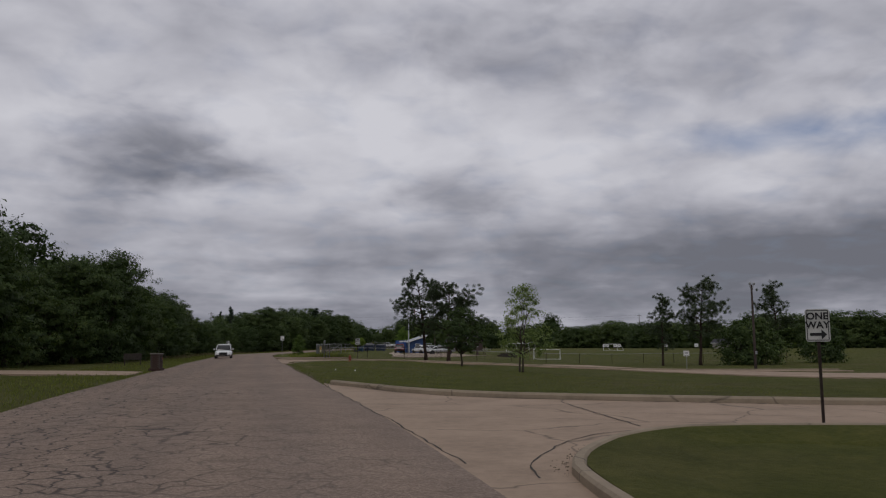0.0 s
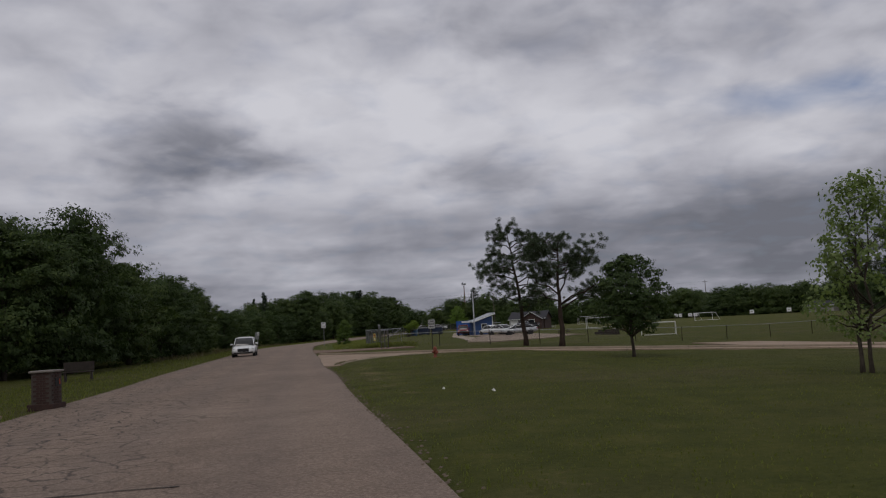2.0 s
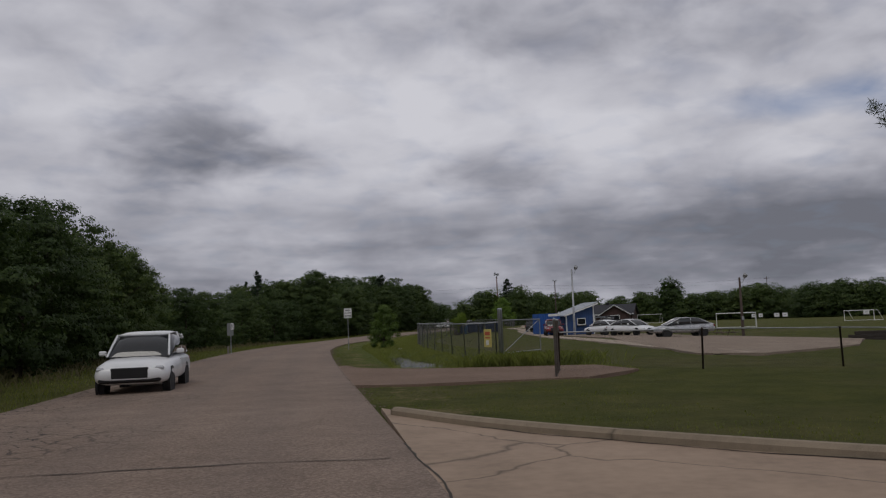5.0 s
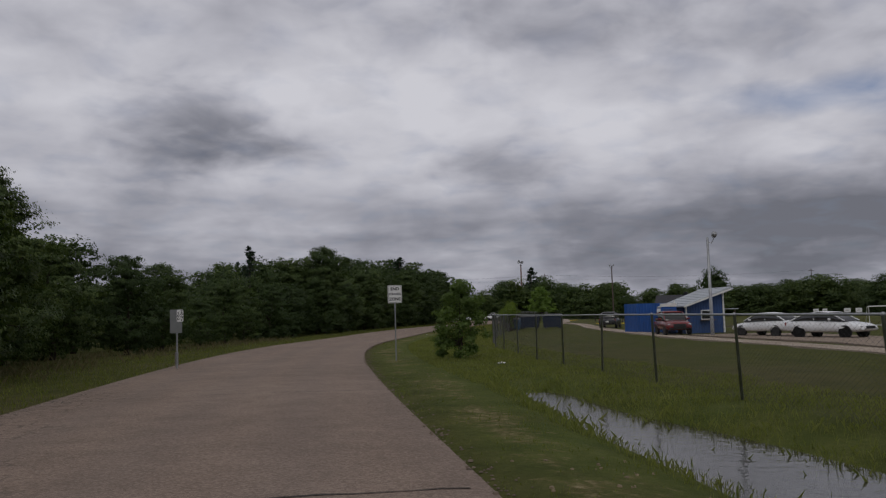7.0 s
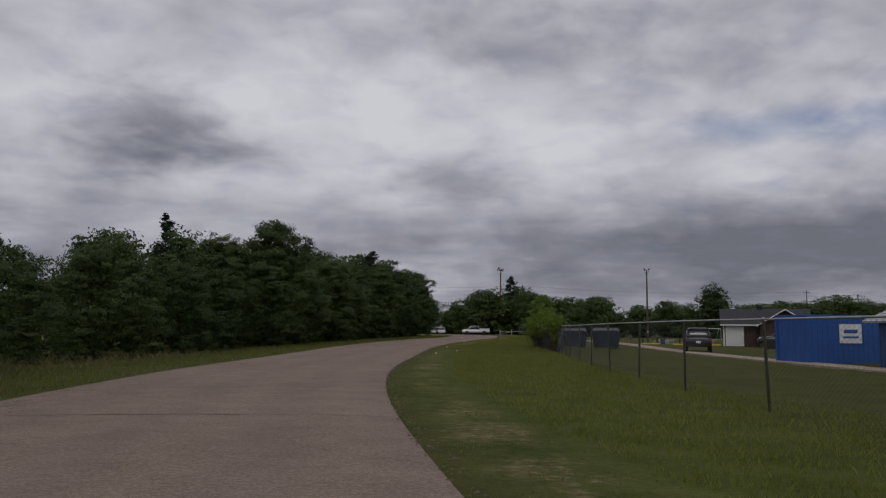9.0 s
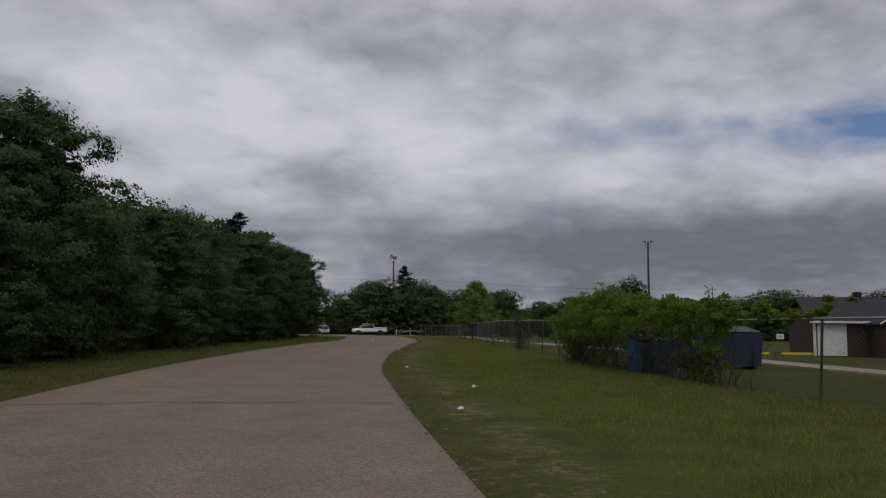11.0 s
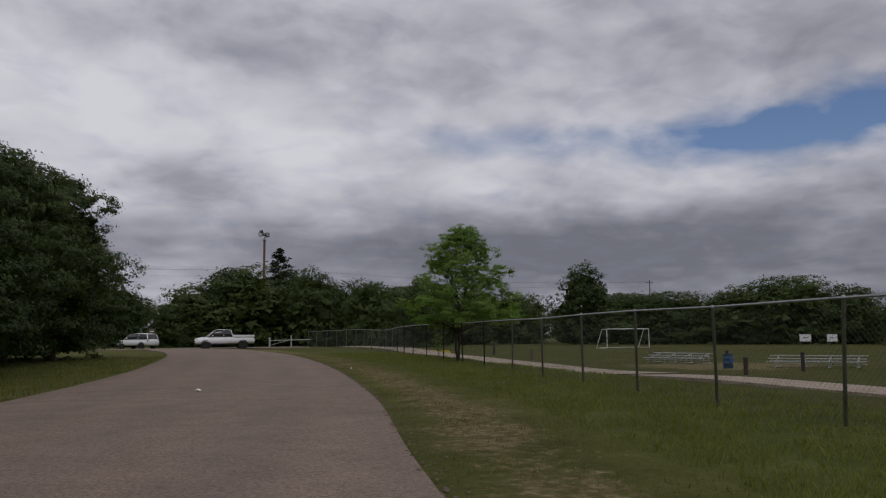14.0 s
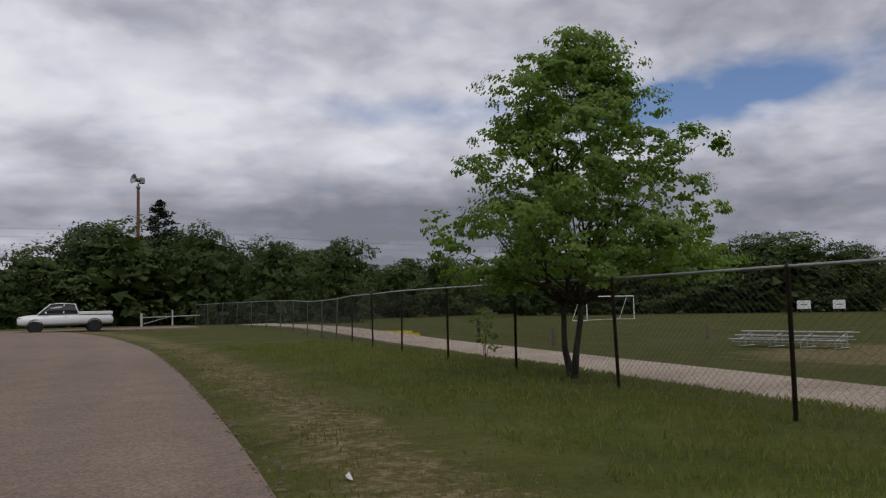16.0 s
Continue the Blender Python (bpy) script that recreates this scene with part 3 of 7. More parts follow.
# the one-way drive and its mouth on the main road
DRIVE_FAR = [(0.6, 28.6), (0.95, 27.4), (1.81, 25.0), (2.78, 22.5), (4.2, 20.4), (6.0, 18.9), (8.2, 17.6), (10.3, 16.45), (12.2, 15.6), (22, 11.8), (40, 5.2)]
DRIVE_NEAR = [(2.5, 3.0), (2.62, 6.0), (2.85, 8.2), (3.15, 9.1), (3.5, 9.75), (4.15, 10.65), (4.9, 11.35), (5.6, 11.72), (6.3, 11.78), (7.4, 11.65), (8.9, 11.25), (14, 9.5), (22, 6.4), (40, -0.3)]
drive = flat_patch("pavement_drive", [(1.95, 3.0), *DRIVE_NEAR, *DRIVE_FAR[::-1], (0.75, 24), (1.35, 15)], "concrete", 0.028, "pale concrete drive with cracked slabs joining the road", "drive")
kerb("kerb_drive_far", [(0.88, 27.6), *DRIVE_FAR[2:]], "rounded concrete kerb along the grass edge", 0.2, 0.17)
kerb("kerb_drive_near", DRIVE_NEAR, "rounded concrete kerb round the lawn corner")
# the loop of pavement beyond the lawn
flat_patch("pavement_loop", [(24, 70), (27, 60), (33, 51), (48, 39), (80, 25), (80, 40), (52, 50), (40, 57), (33, 66), (31, 74), (30, 84), (25, 84)], "concrete", 0.03, "pale concrete parking loop beyond the lawn", "drive")
# the second drive
B_NEAR = [(-1.85, 62.9), (-1.1, 62.7), (-0.92, 63.6), (-0.5, 65.5), (0.2, 67.5), (1.4, 69.4), (3.3, 70.6), (6.5, 70.8), (11, 69.8), (18, 67.7), (45, 61)]
B_FAR = [(-2.9, 84.6), (-1.6, 81.3), (0.1, 79.0), (2.5, 76.5), (5.2, 74.6), (9.4, 72.8), (16, 70.5), (24, 68.2), (45, 62.5)]
second_drive = flat_patch("pavement_second_drive", [*B_NEAR, *B_FAR[::-1], (-2.6, 76)], "concrete", 0.028, "pale concrete side drive with worn surface", "drive")
kerb("kerb_second_far", [(-2.7, 83.4), *B_FAR[1:]], "low concrete kerb along the verge", 0.18, 0.15)
kerb("kerb_second_near", [(-1.0, 62.9), *B_NEAR[2:8]], "low worn kerb round the lawn corner", 0.22, 0.10)
JOINT = [(-1.34, 63.5), (-0.9, 65.65), (-0.17, 67.75), (1.1, 69.75), (3.05, 71.05)]
# drive to the house across the road
flat_patch("pavement_house_drive", [(-8.2, 40.0), (-8.6, 45.4), (-12, 48.4), (-22, 54), (-40, 62), (-40, 57), (-22, 48.5), (-11.5, 42)], "concrete", 0.03, "pale concrete house drive crossing the lawn", "drive")
# gravel: field entrance, car park behind the fence and the track by the field
flat_patch("gravel_entrance", [(-4.0, 91), (-2, 90.2), (2.6, 90.0), (4.8, 92.4), (4.4, 95.4), (1.0, 96.5), (-0.9, 97.4), (-2.0, 98.4), (-2.7, 99.0), (-3.3, 100.2), (-3.65, 102.2), (-3.95, 102.0)], "brownstone", 0.03, "brown packed gravel entrance beside the road", "gravel")
TRACK = np.array([(12, 101), (13, 115), (14.5, 130), (15.5, 145), (17.3, 158), (18.6, 168), (20.8, 183), (23.4, 195), (25.0, 206), (25.8, 217), (28.2, 227), (30.6, 234), (32.6, 241), (35.0, 250), (38.2, 261), (41.4, 274), (44.6, 290), (46, 300)], float)
LANE = smooth_line(TRACK)
ribbon("gravel_lane", LANE[LANE[:, 1] < 231], 0.9, 0.8, "gravel", 0.02, 0.1, "narrow pale crushed-stone lane behind the fence", "gravel", 5)
ribbon("gravel_track", LANE[LANE[:, 1] > 230.2], 1.7, 1.1, "gravel", 0.05, 0.1, "pale crushed-stone track behind the fence", "gravel", 5)
flat_patch("gravel_lot", [(10.5, 101.5), (13, 100.5), (20, 105), (25, 112), (27, 118), (31, 140), (27, 150), (17.5, 150), (17, 132), (14.5, 122), (12, 110)], "lotgravel", 0.03, "pale gravel parking area", "gravel")
flat_patch("gravel_field_lot", [(32, 203), (45, 209), (45, 215), (34, 218)], "gravel", 0.02, "pale gravel parking strip by the field", "gravel")
# the road that crosses at the far end
CROSS = smooth_line(np.array([(-60, 308), (-20, 302), (10, 298), (30, 294.5), (38, 294)], float))
ribbon("road_crossing", CROSS, 3.6, 3.6, "asphalt", 0.045, 0.1, "grey asphalt road crossing at the junction", "road", 5, 0.03)


def crack_line(pts, width, parent, lift, seed, mat="tar"):
    """A dark joint or crack through points on a pavement."""
    rng = random.Random(seed)
    line = smooth_line(np.array(pts, float), 0.22)
    drift = np.cumsum([[rng.uniform(-0.03, 0.03), rng.uniform(-0.03, 0.03)] for _ in line], axis=0)
    line += drift - np.linspace(0, 1, len(line))[:, None] * drift[-1]
    nn = normals(line)
    hs = lie(line[:, 0], line[:, 1], bare=True) + lift
    m = Mesh()
    k = len(line)
    ws = [width * rng.uniform(0.35, 1.2) for _ in line]
    vs = [(p[0] - q[0] * w, p[1] - q[1] * w, h) for p, q, w, h in zip(line, nn, ws, hs)] + [(p[0] + q[0] * w, p[1] + q[1] * w, h) for p, q, w, h in zip(line, nn, ws, hs)]
    m.add(vs, [(i, k + i, k + i + 1, i + 1) for i in range(k - 1)])
    part("crack", m, mat, parent)


for k, (pts, w) in enumerate([
    ([(0.62, 28), (0.87, 22.1), (1.3, 16.05), (1.62, 11.86), (1.85, 9.16)], 0.016),
    ([(1.4, 16.6), (2.9, 16.3), (4.4, 15.9), (6.8, 14.8), (10, 13.2)], 0.014),
    ([(1.9, 14.9), (3.4, 14.7), (4.9, 14.0), (5.9, 13.1)], 0.012),
    ([(2.0, 19.9), (3.0, 19.6), (4.0, 19.4)], 0.014),
    ([(6.0, 18.6), (5.75, 17.8), (5.7, 16.4), (5.6, 15.0), (5.5, 13.6), (5.4, 12.5)], 0.02),
    ([(1.25, 18.6), (2.1, 18.45), (2.75, 18.2)], 0.012),
    ([(2.4, 8.2), (2.63, 9.3), (2.85, 9.8), (3.39, 10.8), (3.8, 11.35), (4.5, 11.95), (5.4, 12.3)], 0.016),
    ([(p[0] - 0.06, p[1] - 0.15) for p in DRIVE_FAR[2:10]], 0.03),
]):
    crack_line(pts, w, drive, 0.034, 70 + k)
for k, (pts, w) in enumerate([([(-2.75, 80), (-2.35, 72), (-1.95, 65.2)], 0.018), ([(-2.3, 73), (-0.6, 73.6), (1.5, 73.4), (4, 72.9)], 0.012), (JOINT, 0.02), ([(p[0] - 0.05, p[1] - 0.14) for p in B_FAR[1:8]], 0.025), ([(3.4, 71.6), (3.7, 73.2), (3.9, 75.2)], 0.012)]):
    crack_line(pts, w, second_drive, 0.034, 90 + k)


def edge_crumbs():
    """Bits of broken asphalt and grit along the frayed edge of the road."""
    rng = np.random.default_rng(77)
    m = Mesh()
    nn = normals(EDGE)
    for _ in range(6500):
        i = rng.integers(0, len(EDGE) - 1)
        if not (28 < EDGE[i][1] < 262) or 66 < EDGE[i][1] < 84:
            continue
        p = EDGE[i] + (EDGE[i + 1] - EDGE[i]) * rng.random() + nn[i] * (abs(rng.normal()) * 0.16 - 0.05)
        r = rng.uniform(0.008, 0.032) * (1.5 if rng.random() < 0.08 else 1.0)
        a0 = rng.random() * 6.28
        base = [(p[0] + r * rng.uniform(0.7, 1.2) * math.cos(a0 + j * 1.57), p[1] + r * rng.uniform(0.7, 1.2) * math.sin(a0 + j * 1.57)) for j in range(4)]
        m.add([(x, y, 0.0) for x, y in base] + [(p[0] + (x - p[0]) * 0.6, p[1] + (y - p[1]) * 0.6, r * 0.5) for x, y in base], [(4, 5, 6, 7), (0, 1, 5, 4), (1, 2, 6, 5), (2, 3, 7, 6), (3, 0, 4, 7)])
    v = np.array(m.v)
    ground_z = np.where(np.abs(road_offset(v[:, 0], v[:, 1])[0]) < HALF, lie(v[:, 0], v[:, 1], bare=True) + 0.03, lie(v[:, 0], v[:, 1]) + 0.004)
    m.v = np.stack([v[:, 0], v[:, 1], v[:, 2] + ground_z], 1).tolist()
    setting("asphalt_crumbs", m, "crumb", "broken asphalt crumbs along the frayed road edge", "gravel", kind="stuff")


edge_crumbs()


def verge_clods():
    """Pale clods and flat stones showing through the worn grass beside the road."""
    rng = np.random.default_rng(78)
    k = 4200
    i = rng.integers(0, len(EDGE) - 1, k)
    away = np.clip(1.55 + rng.normal(size=k) * 0.55, 0.25, 3.2)
    q = EDGE[i] + (EDGE[i + 1] - EDGE[i]) * rng.random((k, 1)) + normals(EDGE)[i] * away[:, None]
    patch = np.sin(q[:, 1] * 0.55 + 1.1) * np.sin(q[:, 1] * 0.21 + q[:, 0] * 0.5) + rng.normal(size=k) * 0.25
    q = q[(q[:, 1] > 98) & (q[:, 1] < 258) & (patch > np.where(q[:, 1] > 190, 0.15, 0.62))]
    z = lie(q[:, 0], q[:, 1])
    m = Mesh()
    for (x, y), h in zip(q, z):
        r, a0 = rng.uniform(0.010, 0.036), rng.random() * 6.28
        ring = [(x + r * rng.uniform(0.6, 1.2) * math.cos(a0 + j * 1.26), y + r * rng.uniform(0.6, 1.2) * math.sin(a0 + j * 1.26)) for j in range(5)]
        top = h + r * rng.uniform(0.25, 0.5)
        m.add([(a, b, h - 0.02) for a, b in ring] + [(x + (a - x) * 0.7, y + (b - y) * 0.7, top) for a, b in ring], [(5, 6, 7, 8, 9)] + [(j, (j + 1) % 5, 5 + (j + 1) % 5, 5 + j) for j in range(5)])
    setting("verge_clods", m, "clod", "pale dry clods and stones in the worn verge", "stones", kind="stuff")


def gutter_dirt(lines):
    """Crumbs, grit and dry leaves swept against the foot of the kerbs."""
    rng = np.random.default_rng(79)
    m = Mesh()
    for pts, side in lines:
        line = smooth_line(np.array(pts, float), 0.05)
        nn = normals(line)
        for _ in range(int(len(line) * 1.6)):
            i = rng.integers(0, len(line))
            if math.sin(i * 0.031) + math.sin(i * 0.0113 + 2) + rng.normal() * 0.6 < -0.4:
                continue
            x, y = line[i] + nn[i] * side * (0.14 + abs(rng.normal()) * 0.09)
            r, a0 = rng.uniform(0.008, 0.03), rng.random() * 6.28
            z = float(lie(x, y, bare=True)[0]) + 0.028
            ring = [(x + r * rng.uniform(0.6, 1.3) * math.cos(a0 + j * 1.57), y + r * rng.uniform(0.6, 1.3) * math.sin(a0 + j * 1.57)) for j in range(4)]
            m.add([(a, b, z - 0.01) for a, b in ring] + [(x, y, z + r * rng.uniform(0.3, 0.7))], [(0, 1, 4), (1, 2, 4), (2, 3, 4), (3, 0, 4)])
    setting("gutter_dirt", m, "gutterdirt", "brown dirt and grit along the foot of the kerbs", "dirt", kind="stuff")


M["gutterdirt"] = plain("brown_gutter_dirt", (0.085, 0.062, 0.040), 0.95, vary=0.4, scale=6)
gutter_dirt([([p for p in DRIVE_FAR[1:10]], -1), (B_FAR[1:8], -1), (DRIVE_NEAR[2:12], -1)])
M["clod"] = plain("pale_dry_clods", (0.27, 0.21, 0.135), 0.95, vary=0.35, scale=5)
verge_clods()
build_ground()


def bank(name, pts, side, rise_, label):
    """The lawn swelling up level with the top of a kerb."""
    line = smooth_line(np.array(pts, float), 0.5)
    nn = normals(line) * side
    rows = [(0.08, rise_), (0.35, rise_ - 0.01), (0.7, rise_ - 0.05), (1.2, 0.0), (1.5, -0.08)]
    hs = lie(line[:, 0], line[:, 1], bare=True)
    s = np.arange(len(line)) * 0.5
    swell = step(0.0, 2.0, s) * (1 - step(s[-1] - 2.0, s[-1], s))
    k = len(rows)
    m = Mesh()
    m.add([(p[0] + q[0] * u, p[1] + q[1] * u, h + (w + 0.06) * f - 0.06) for p, q, h, f in zip(line, nn, hs, swell) for u, w in rows],
          [((i * k + j, (i + 1) * k + j, (i + 1) * k + j + 1, i * k + j + 1) if side < 0 else (i * k + j, i * k + j + 1, (i + 1) * k + j + 1, (i + 1) * k + j)) for i in range(len(line) - 1) for j in range(k - 1)])
    setting(name, m, "grass", label, "grass", True)


bank("ground_bank_far", DRIVE_FAR[1:], -1, 0.14, "mown green lawn swelling up behind the kerb")
bank("ground_bank_near", DRIVE_NEAR, 1, 0.12, "mown green lawn corner level with the kerb")
bank("ground_bank_second", [(-1.3, 58.0), (-1.05, 61.0), *B_NEAR[2:9]], 1, 0.075, "mown green lawn corner level with the worn kerb")
bank("ground_bank_verge", B_FAR[1:8], -1, 0.07, "mown green verge level with the low kerb")


def ditch_water():
    m, n, b = material("ditch_water", 0.12, spec=0.35)
    b.inputs["Base Color"].default_value = (0.035, 0.032, 0.024, 1)
    bump(n, b, n.noise(place(n), 5.0, 4.0), 0.35, 0.03)
    M["water"] = m
    line = smooth_line(np.array([p for p in EDGE if 99 < p[1] < 116.5]), 0.3)
    nn = normals(line)
    m_ = Mesh()
    k = len(line)
    w = np.interp(line[:, 1], [99.3, 100.0, 101.5, 106.0, 112.0, 116.3], [0.1, 0.9, 1.5, 1.5, 1.1, 0.3])
    z = 0.15 - 0.265
    mid_ = 3.6 + 0.1 * np.sin(line[:, 1] * 0.9)
    a = line + nn * (mid_ - w)[:, None]
    c = line + nn * (mid_ + w)[:, None]
    m_.add([(p[0], p[1], z) for p in a] + [(p[0], p[1], z) for p in c], [(i, k + i, k + i + 1, i + 1) for i in range(k - 1)])
    setting("water", m_, "water", "still muddy water standing in the ditch", "water")


ditch_water()


# ---------------------------------------------------------------- plants
def card_mesh(name, centres, sizes, mat, rng, droop=0.0, narrow=0.6, sides=4, face=None):
    """Many small leaf-like blades, each folded along its middle."""
    n_ = len(centres)
    d = rng.normal(size=(n_, 3))
    d[:, 2] = d[:, 2] * 0.7 - droop
    d /= np.linalg.norm(d, axis=1)[:, None]
    e = np.cross(d, rng.normal(size=(n_, 3)))
    e /= np.linalg.norm(e, axis=1)[:, None]
    if face is not None:
        # most leaves turn their faces out of the clump, towards the light
        w = face + rng.normal(size=(n_, 3)) * 0.42
        w /= np.linalg.norm(w, axis=1)[:, None] + 1e-9
        d -= w * (d * w).sum(1)[:, None]
        d /= np.linalg.norm(d, axis=1)[:, None] + 1e-9
        e = np.cross(w, d)
    nrm = np.cross(d, e)
    s = np.asarray(sizes)[:, None]
    v = np.stack([centres - d * s, centres + e * s * narrow + nrm * s * 0.2, centres + d * s, centres - e * s * narrow + nrm * s * 0.2], 1)
    if sides == 3:
        v[:, 0] = centres - d * s * 0.8 + e * s * narrow
        v = v[:, [0, 2, 3]]
    v = v.reshape(-1, 3)
    q = sides
    me = bpy.data.meshes.new(name)
    me.vertices.add(q * n_)
    me.vertices.foreach_set("co", v.astype(np.float32).ravel())
    me.loops.add(q * n_)
    me.loops.foreach_set("vertex_index", np.arange(q * n_, dtype=np.int32))
    me.polygons.add(n_)
    me.polygons.foreach_set("loop_start", np.arange(0, q * n_, q, dtype=np.int32))
    me.materials.append(M[mat])
    me.update(calc_edges=True)
    me.validate()
    return me


def bough(m, a, b, r0, r1, rng, k=4, sides=6, sag=0.1):
    """A crooked limb from a to b."""
    a, b = np.array(a, float), np.array(b, float)
    l = np.linalg.norm(b - a)
    pts = [a + (b - a) * i / k + (rng.normal(size=3) * l * 0.05 + np.array([0, 0, sag * l * math.sin(math.pi * i / k) * 0.5]) if 0 < i < k else 0) for i in range(k + 1)]
    m.tube(pts, [r0 + (r1 - r0) * i / k for i in range(k + 1)], sides)
    return pts


def tree_meshes(seed, height, width, clear, clumps, per, leaf, mat, barkmat, spread=0.9, shape=1.0, trunk=0.022, stems=1, narrow=0.6, twigs=True, sides=4, core=0, heap=0.95, shell=0.4, lumps=(0.075, 0.185), rim=0.64, sprays=16):
    """Meshes of a broad-leaved tree: trunk with limbs, and a crown in uneven clumps with gaps."""
    rng = np.random.default_rng(seed)
    wood = Mesh()
    r0 = height * trunk
    heads = []
    for s in range(stems):
        lean = rng.normal(size=2) * height * (0.03 if stems == 1 else 0.07)
        base = np.array([*(rng.normal(size=2) * (0 if stems == 1 else r0 * 1.6)), -0.25])
        top = np.array([*lean, height * 0.86])
        pts = [base + (top - base) * u + np.array([*(rng.normal(size=2) * height * 0.012), 0]) * (u > 0) for u in np.linspace(0, 1, 8)]
        wood.tube(pts, [r0 * (1.35 if i == 0 else 1.0) * (1 - 0.9 * i / 7) / stems**0.4 for i in range(8)], 9)
        heads.append(pts)
    cs, ss, fs = [], [], []
    for c in range(clumps):
        u = (c + rng.random()) / clumps
        u = u ** heap
        z = clear + (height - clear) * u
        w = width / 2 * (math.sin(math.pi * min(1, (0.16 + 0.84 * u) ** shape)) ** 0.6 + 0.06)
        a = rng.random() * 2 * math.pi
        q = w * math.sqrt(0.15 + 0.85 * rng.random() ** (1.0 if rim < 0.7 else 0.5)) * rng.uniform(rim, 1.08)
        centre = np.array([q * math.cos(a), q * math.sin(a), z])
        size = width * rng.uniform(*lumps) * spread
        n_ = int(per * rng.uniform(0.6, 1.4))
        p = rng.normal(size=(n_, 3))
        if shell < 0.3:
            # leaves lie in sprays on the upper and outer sides of each lump of the crown
            tips = rng.normal(size=(sprays, 3))
            tips[:, 2] = np.abs(tips[:, 2]) * np.where(rng.random(sprays) < 0.75, 1.0, -0.8)
            tips *= (rng.uniform(0.7, 1.12, sprays) / np.linalg.norm(tips, axis=1))[:, None]
            p = (tips[rng.integers(0, sprays, n_)] + p * np.array([0.17, 0.17, 0.11])) * size * np.array([1.2, 1.2, 0.85])
        else:
            p *= (rng.random(n_) ** shell / np.linalg.norm(p, axis=1))[:, None] * size * np.array([1.25, 1.25, 0.8])
        cs.append(centre + p)
        fs.append(p / size + np.array([math.cos(a) * 0.35, math.sin(a) * 0.35, 0.45]))
        ss.append(leaf * rng.uniform(0.6, 1.35, n_))
        if twigs and (c % 2 == 0 or clumps < 40):
            pts = heads[rng.integers(len(heads))]
            h = min(max(z - q * 0.7, clear * 0.7), height * 0.8)
            k = min(6, max(2, int(h / (height * 0.86) * 7)))
            bough(wood, pts[k], centre, r0 * (0.42 - 0.28 * u), r0 * 0.05, rng, 4, 5)
    if core:
        # the dense inside of the crown, where no sky shows through
        u = rng.random(core)
        a = rng.random(core) * 2 * math.pi
        q = width * 0.31 * np.sqrt(rng.random(core)) * np.sin(np.pi * (0.12 + 0.8 * u)) ** 0.6
        cs.append(np.stack([q * np.cos(a), q * np.sin(a), clear + (height * 0.9 - clear) * u], 1))
        ss.append(width * 0.03 * rng.uniform(0.7, 1.4, core) if width < 9 else np.full(core, width * 0.07))
        fs.append(rng.normal(size=(core, 3)))
    return wood.data("trunk", barkmat, True), card_mesh("crown", np.concatenate(cs), np.concatenate(ss), mat, rng, 0.1, narrow, sides, np.concatenate(fs))


def plant(name, meshes, x, y, label, category, turn=0.0, scale=1.0, group="", wide=1.0, sink=0.0, tags=True):
    t = thing(name, label, category, (x, y, on(x, y) - sink), turn, group)
    t.scale = (scale * wide, scale * wide, scale)
    part("trunk", meshes[0], None, t)
    part("crown", meshes[1], None, t)
    return t


LUMPY = dict(narrow=0.8, sides=3, shell=0.16, lumps=(0.09, 0.19), rim=0.60)
WOODS = [tree_meshes(100 + k, 9.0, 7.4, 0.45, 46, 520, 0.098, "oak", "bark", 1.0, 1.15, core=700, **LUMPY) for k in range(4)]
WOODS += [tree_meshes(140 + k, 7.5, 6.2, 0.3, 40, 520, 0.092, "oak", "bark", 1.0, 1.0, core=700, **LUMPY) for k in range(2)]
CLOSE = [tree_meshes(180 + k, 9.0, 7.4, 0.45, 60, 900, 0.078, "oak", "bark", 0.9, 1.15, core=900, **LUMPY) for k in range(3)]
BACK = [tree_meshes(150 + k, 9.2, 7.6, 0.3, 38, 170, 0.15, "oak", "bark", 1.0, 0.9, twigs=False, core=900, **LUMPY) for k in range(3)]
FARTHER = [tree_meshes(170 + k, 11.0, 12.5, 1.0, 50, 60, 0.28, "oak", "bark", 0.9, 0.8, twigs=False, core=300, **LUMPY) for k in range(2)]
FAR = [tree_meshes(160 + k, 11.0, 12.5, 0.2, 40, 190, 0.19, "oak", "bark", 0.95, 0.8, twigs=False, core=420, **LUMPY) for k in range(5)]

WOOD_EDGE = np.array([(-30, -10), (-28, 15), (-24, 45), (-19, 66), (-17, 78), (-16.8, 100), (-17.6, 125), (-18.5, 140), (-17.0, 150), (-14.5, 165), (-10.5, 180), (-6.0, 198), (3.0, 225), (7.0, 238), (11.0, 252), (14.0, 264), (14.8, 268)], float)


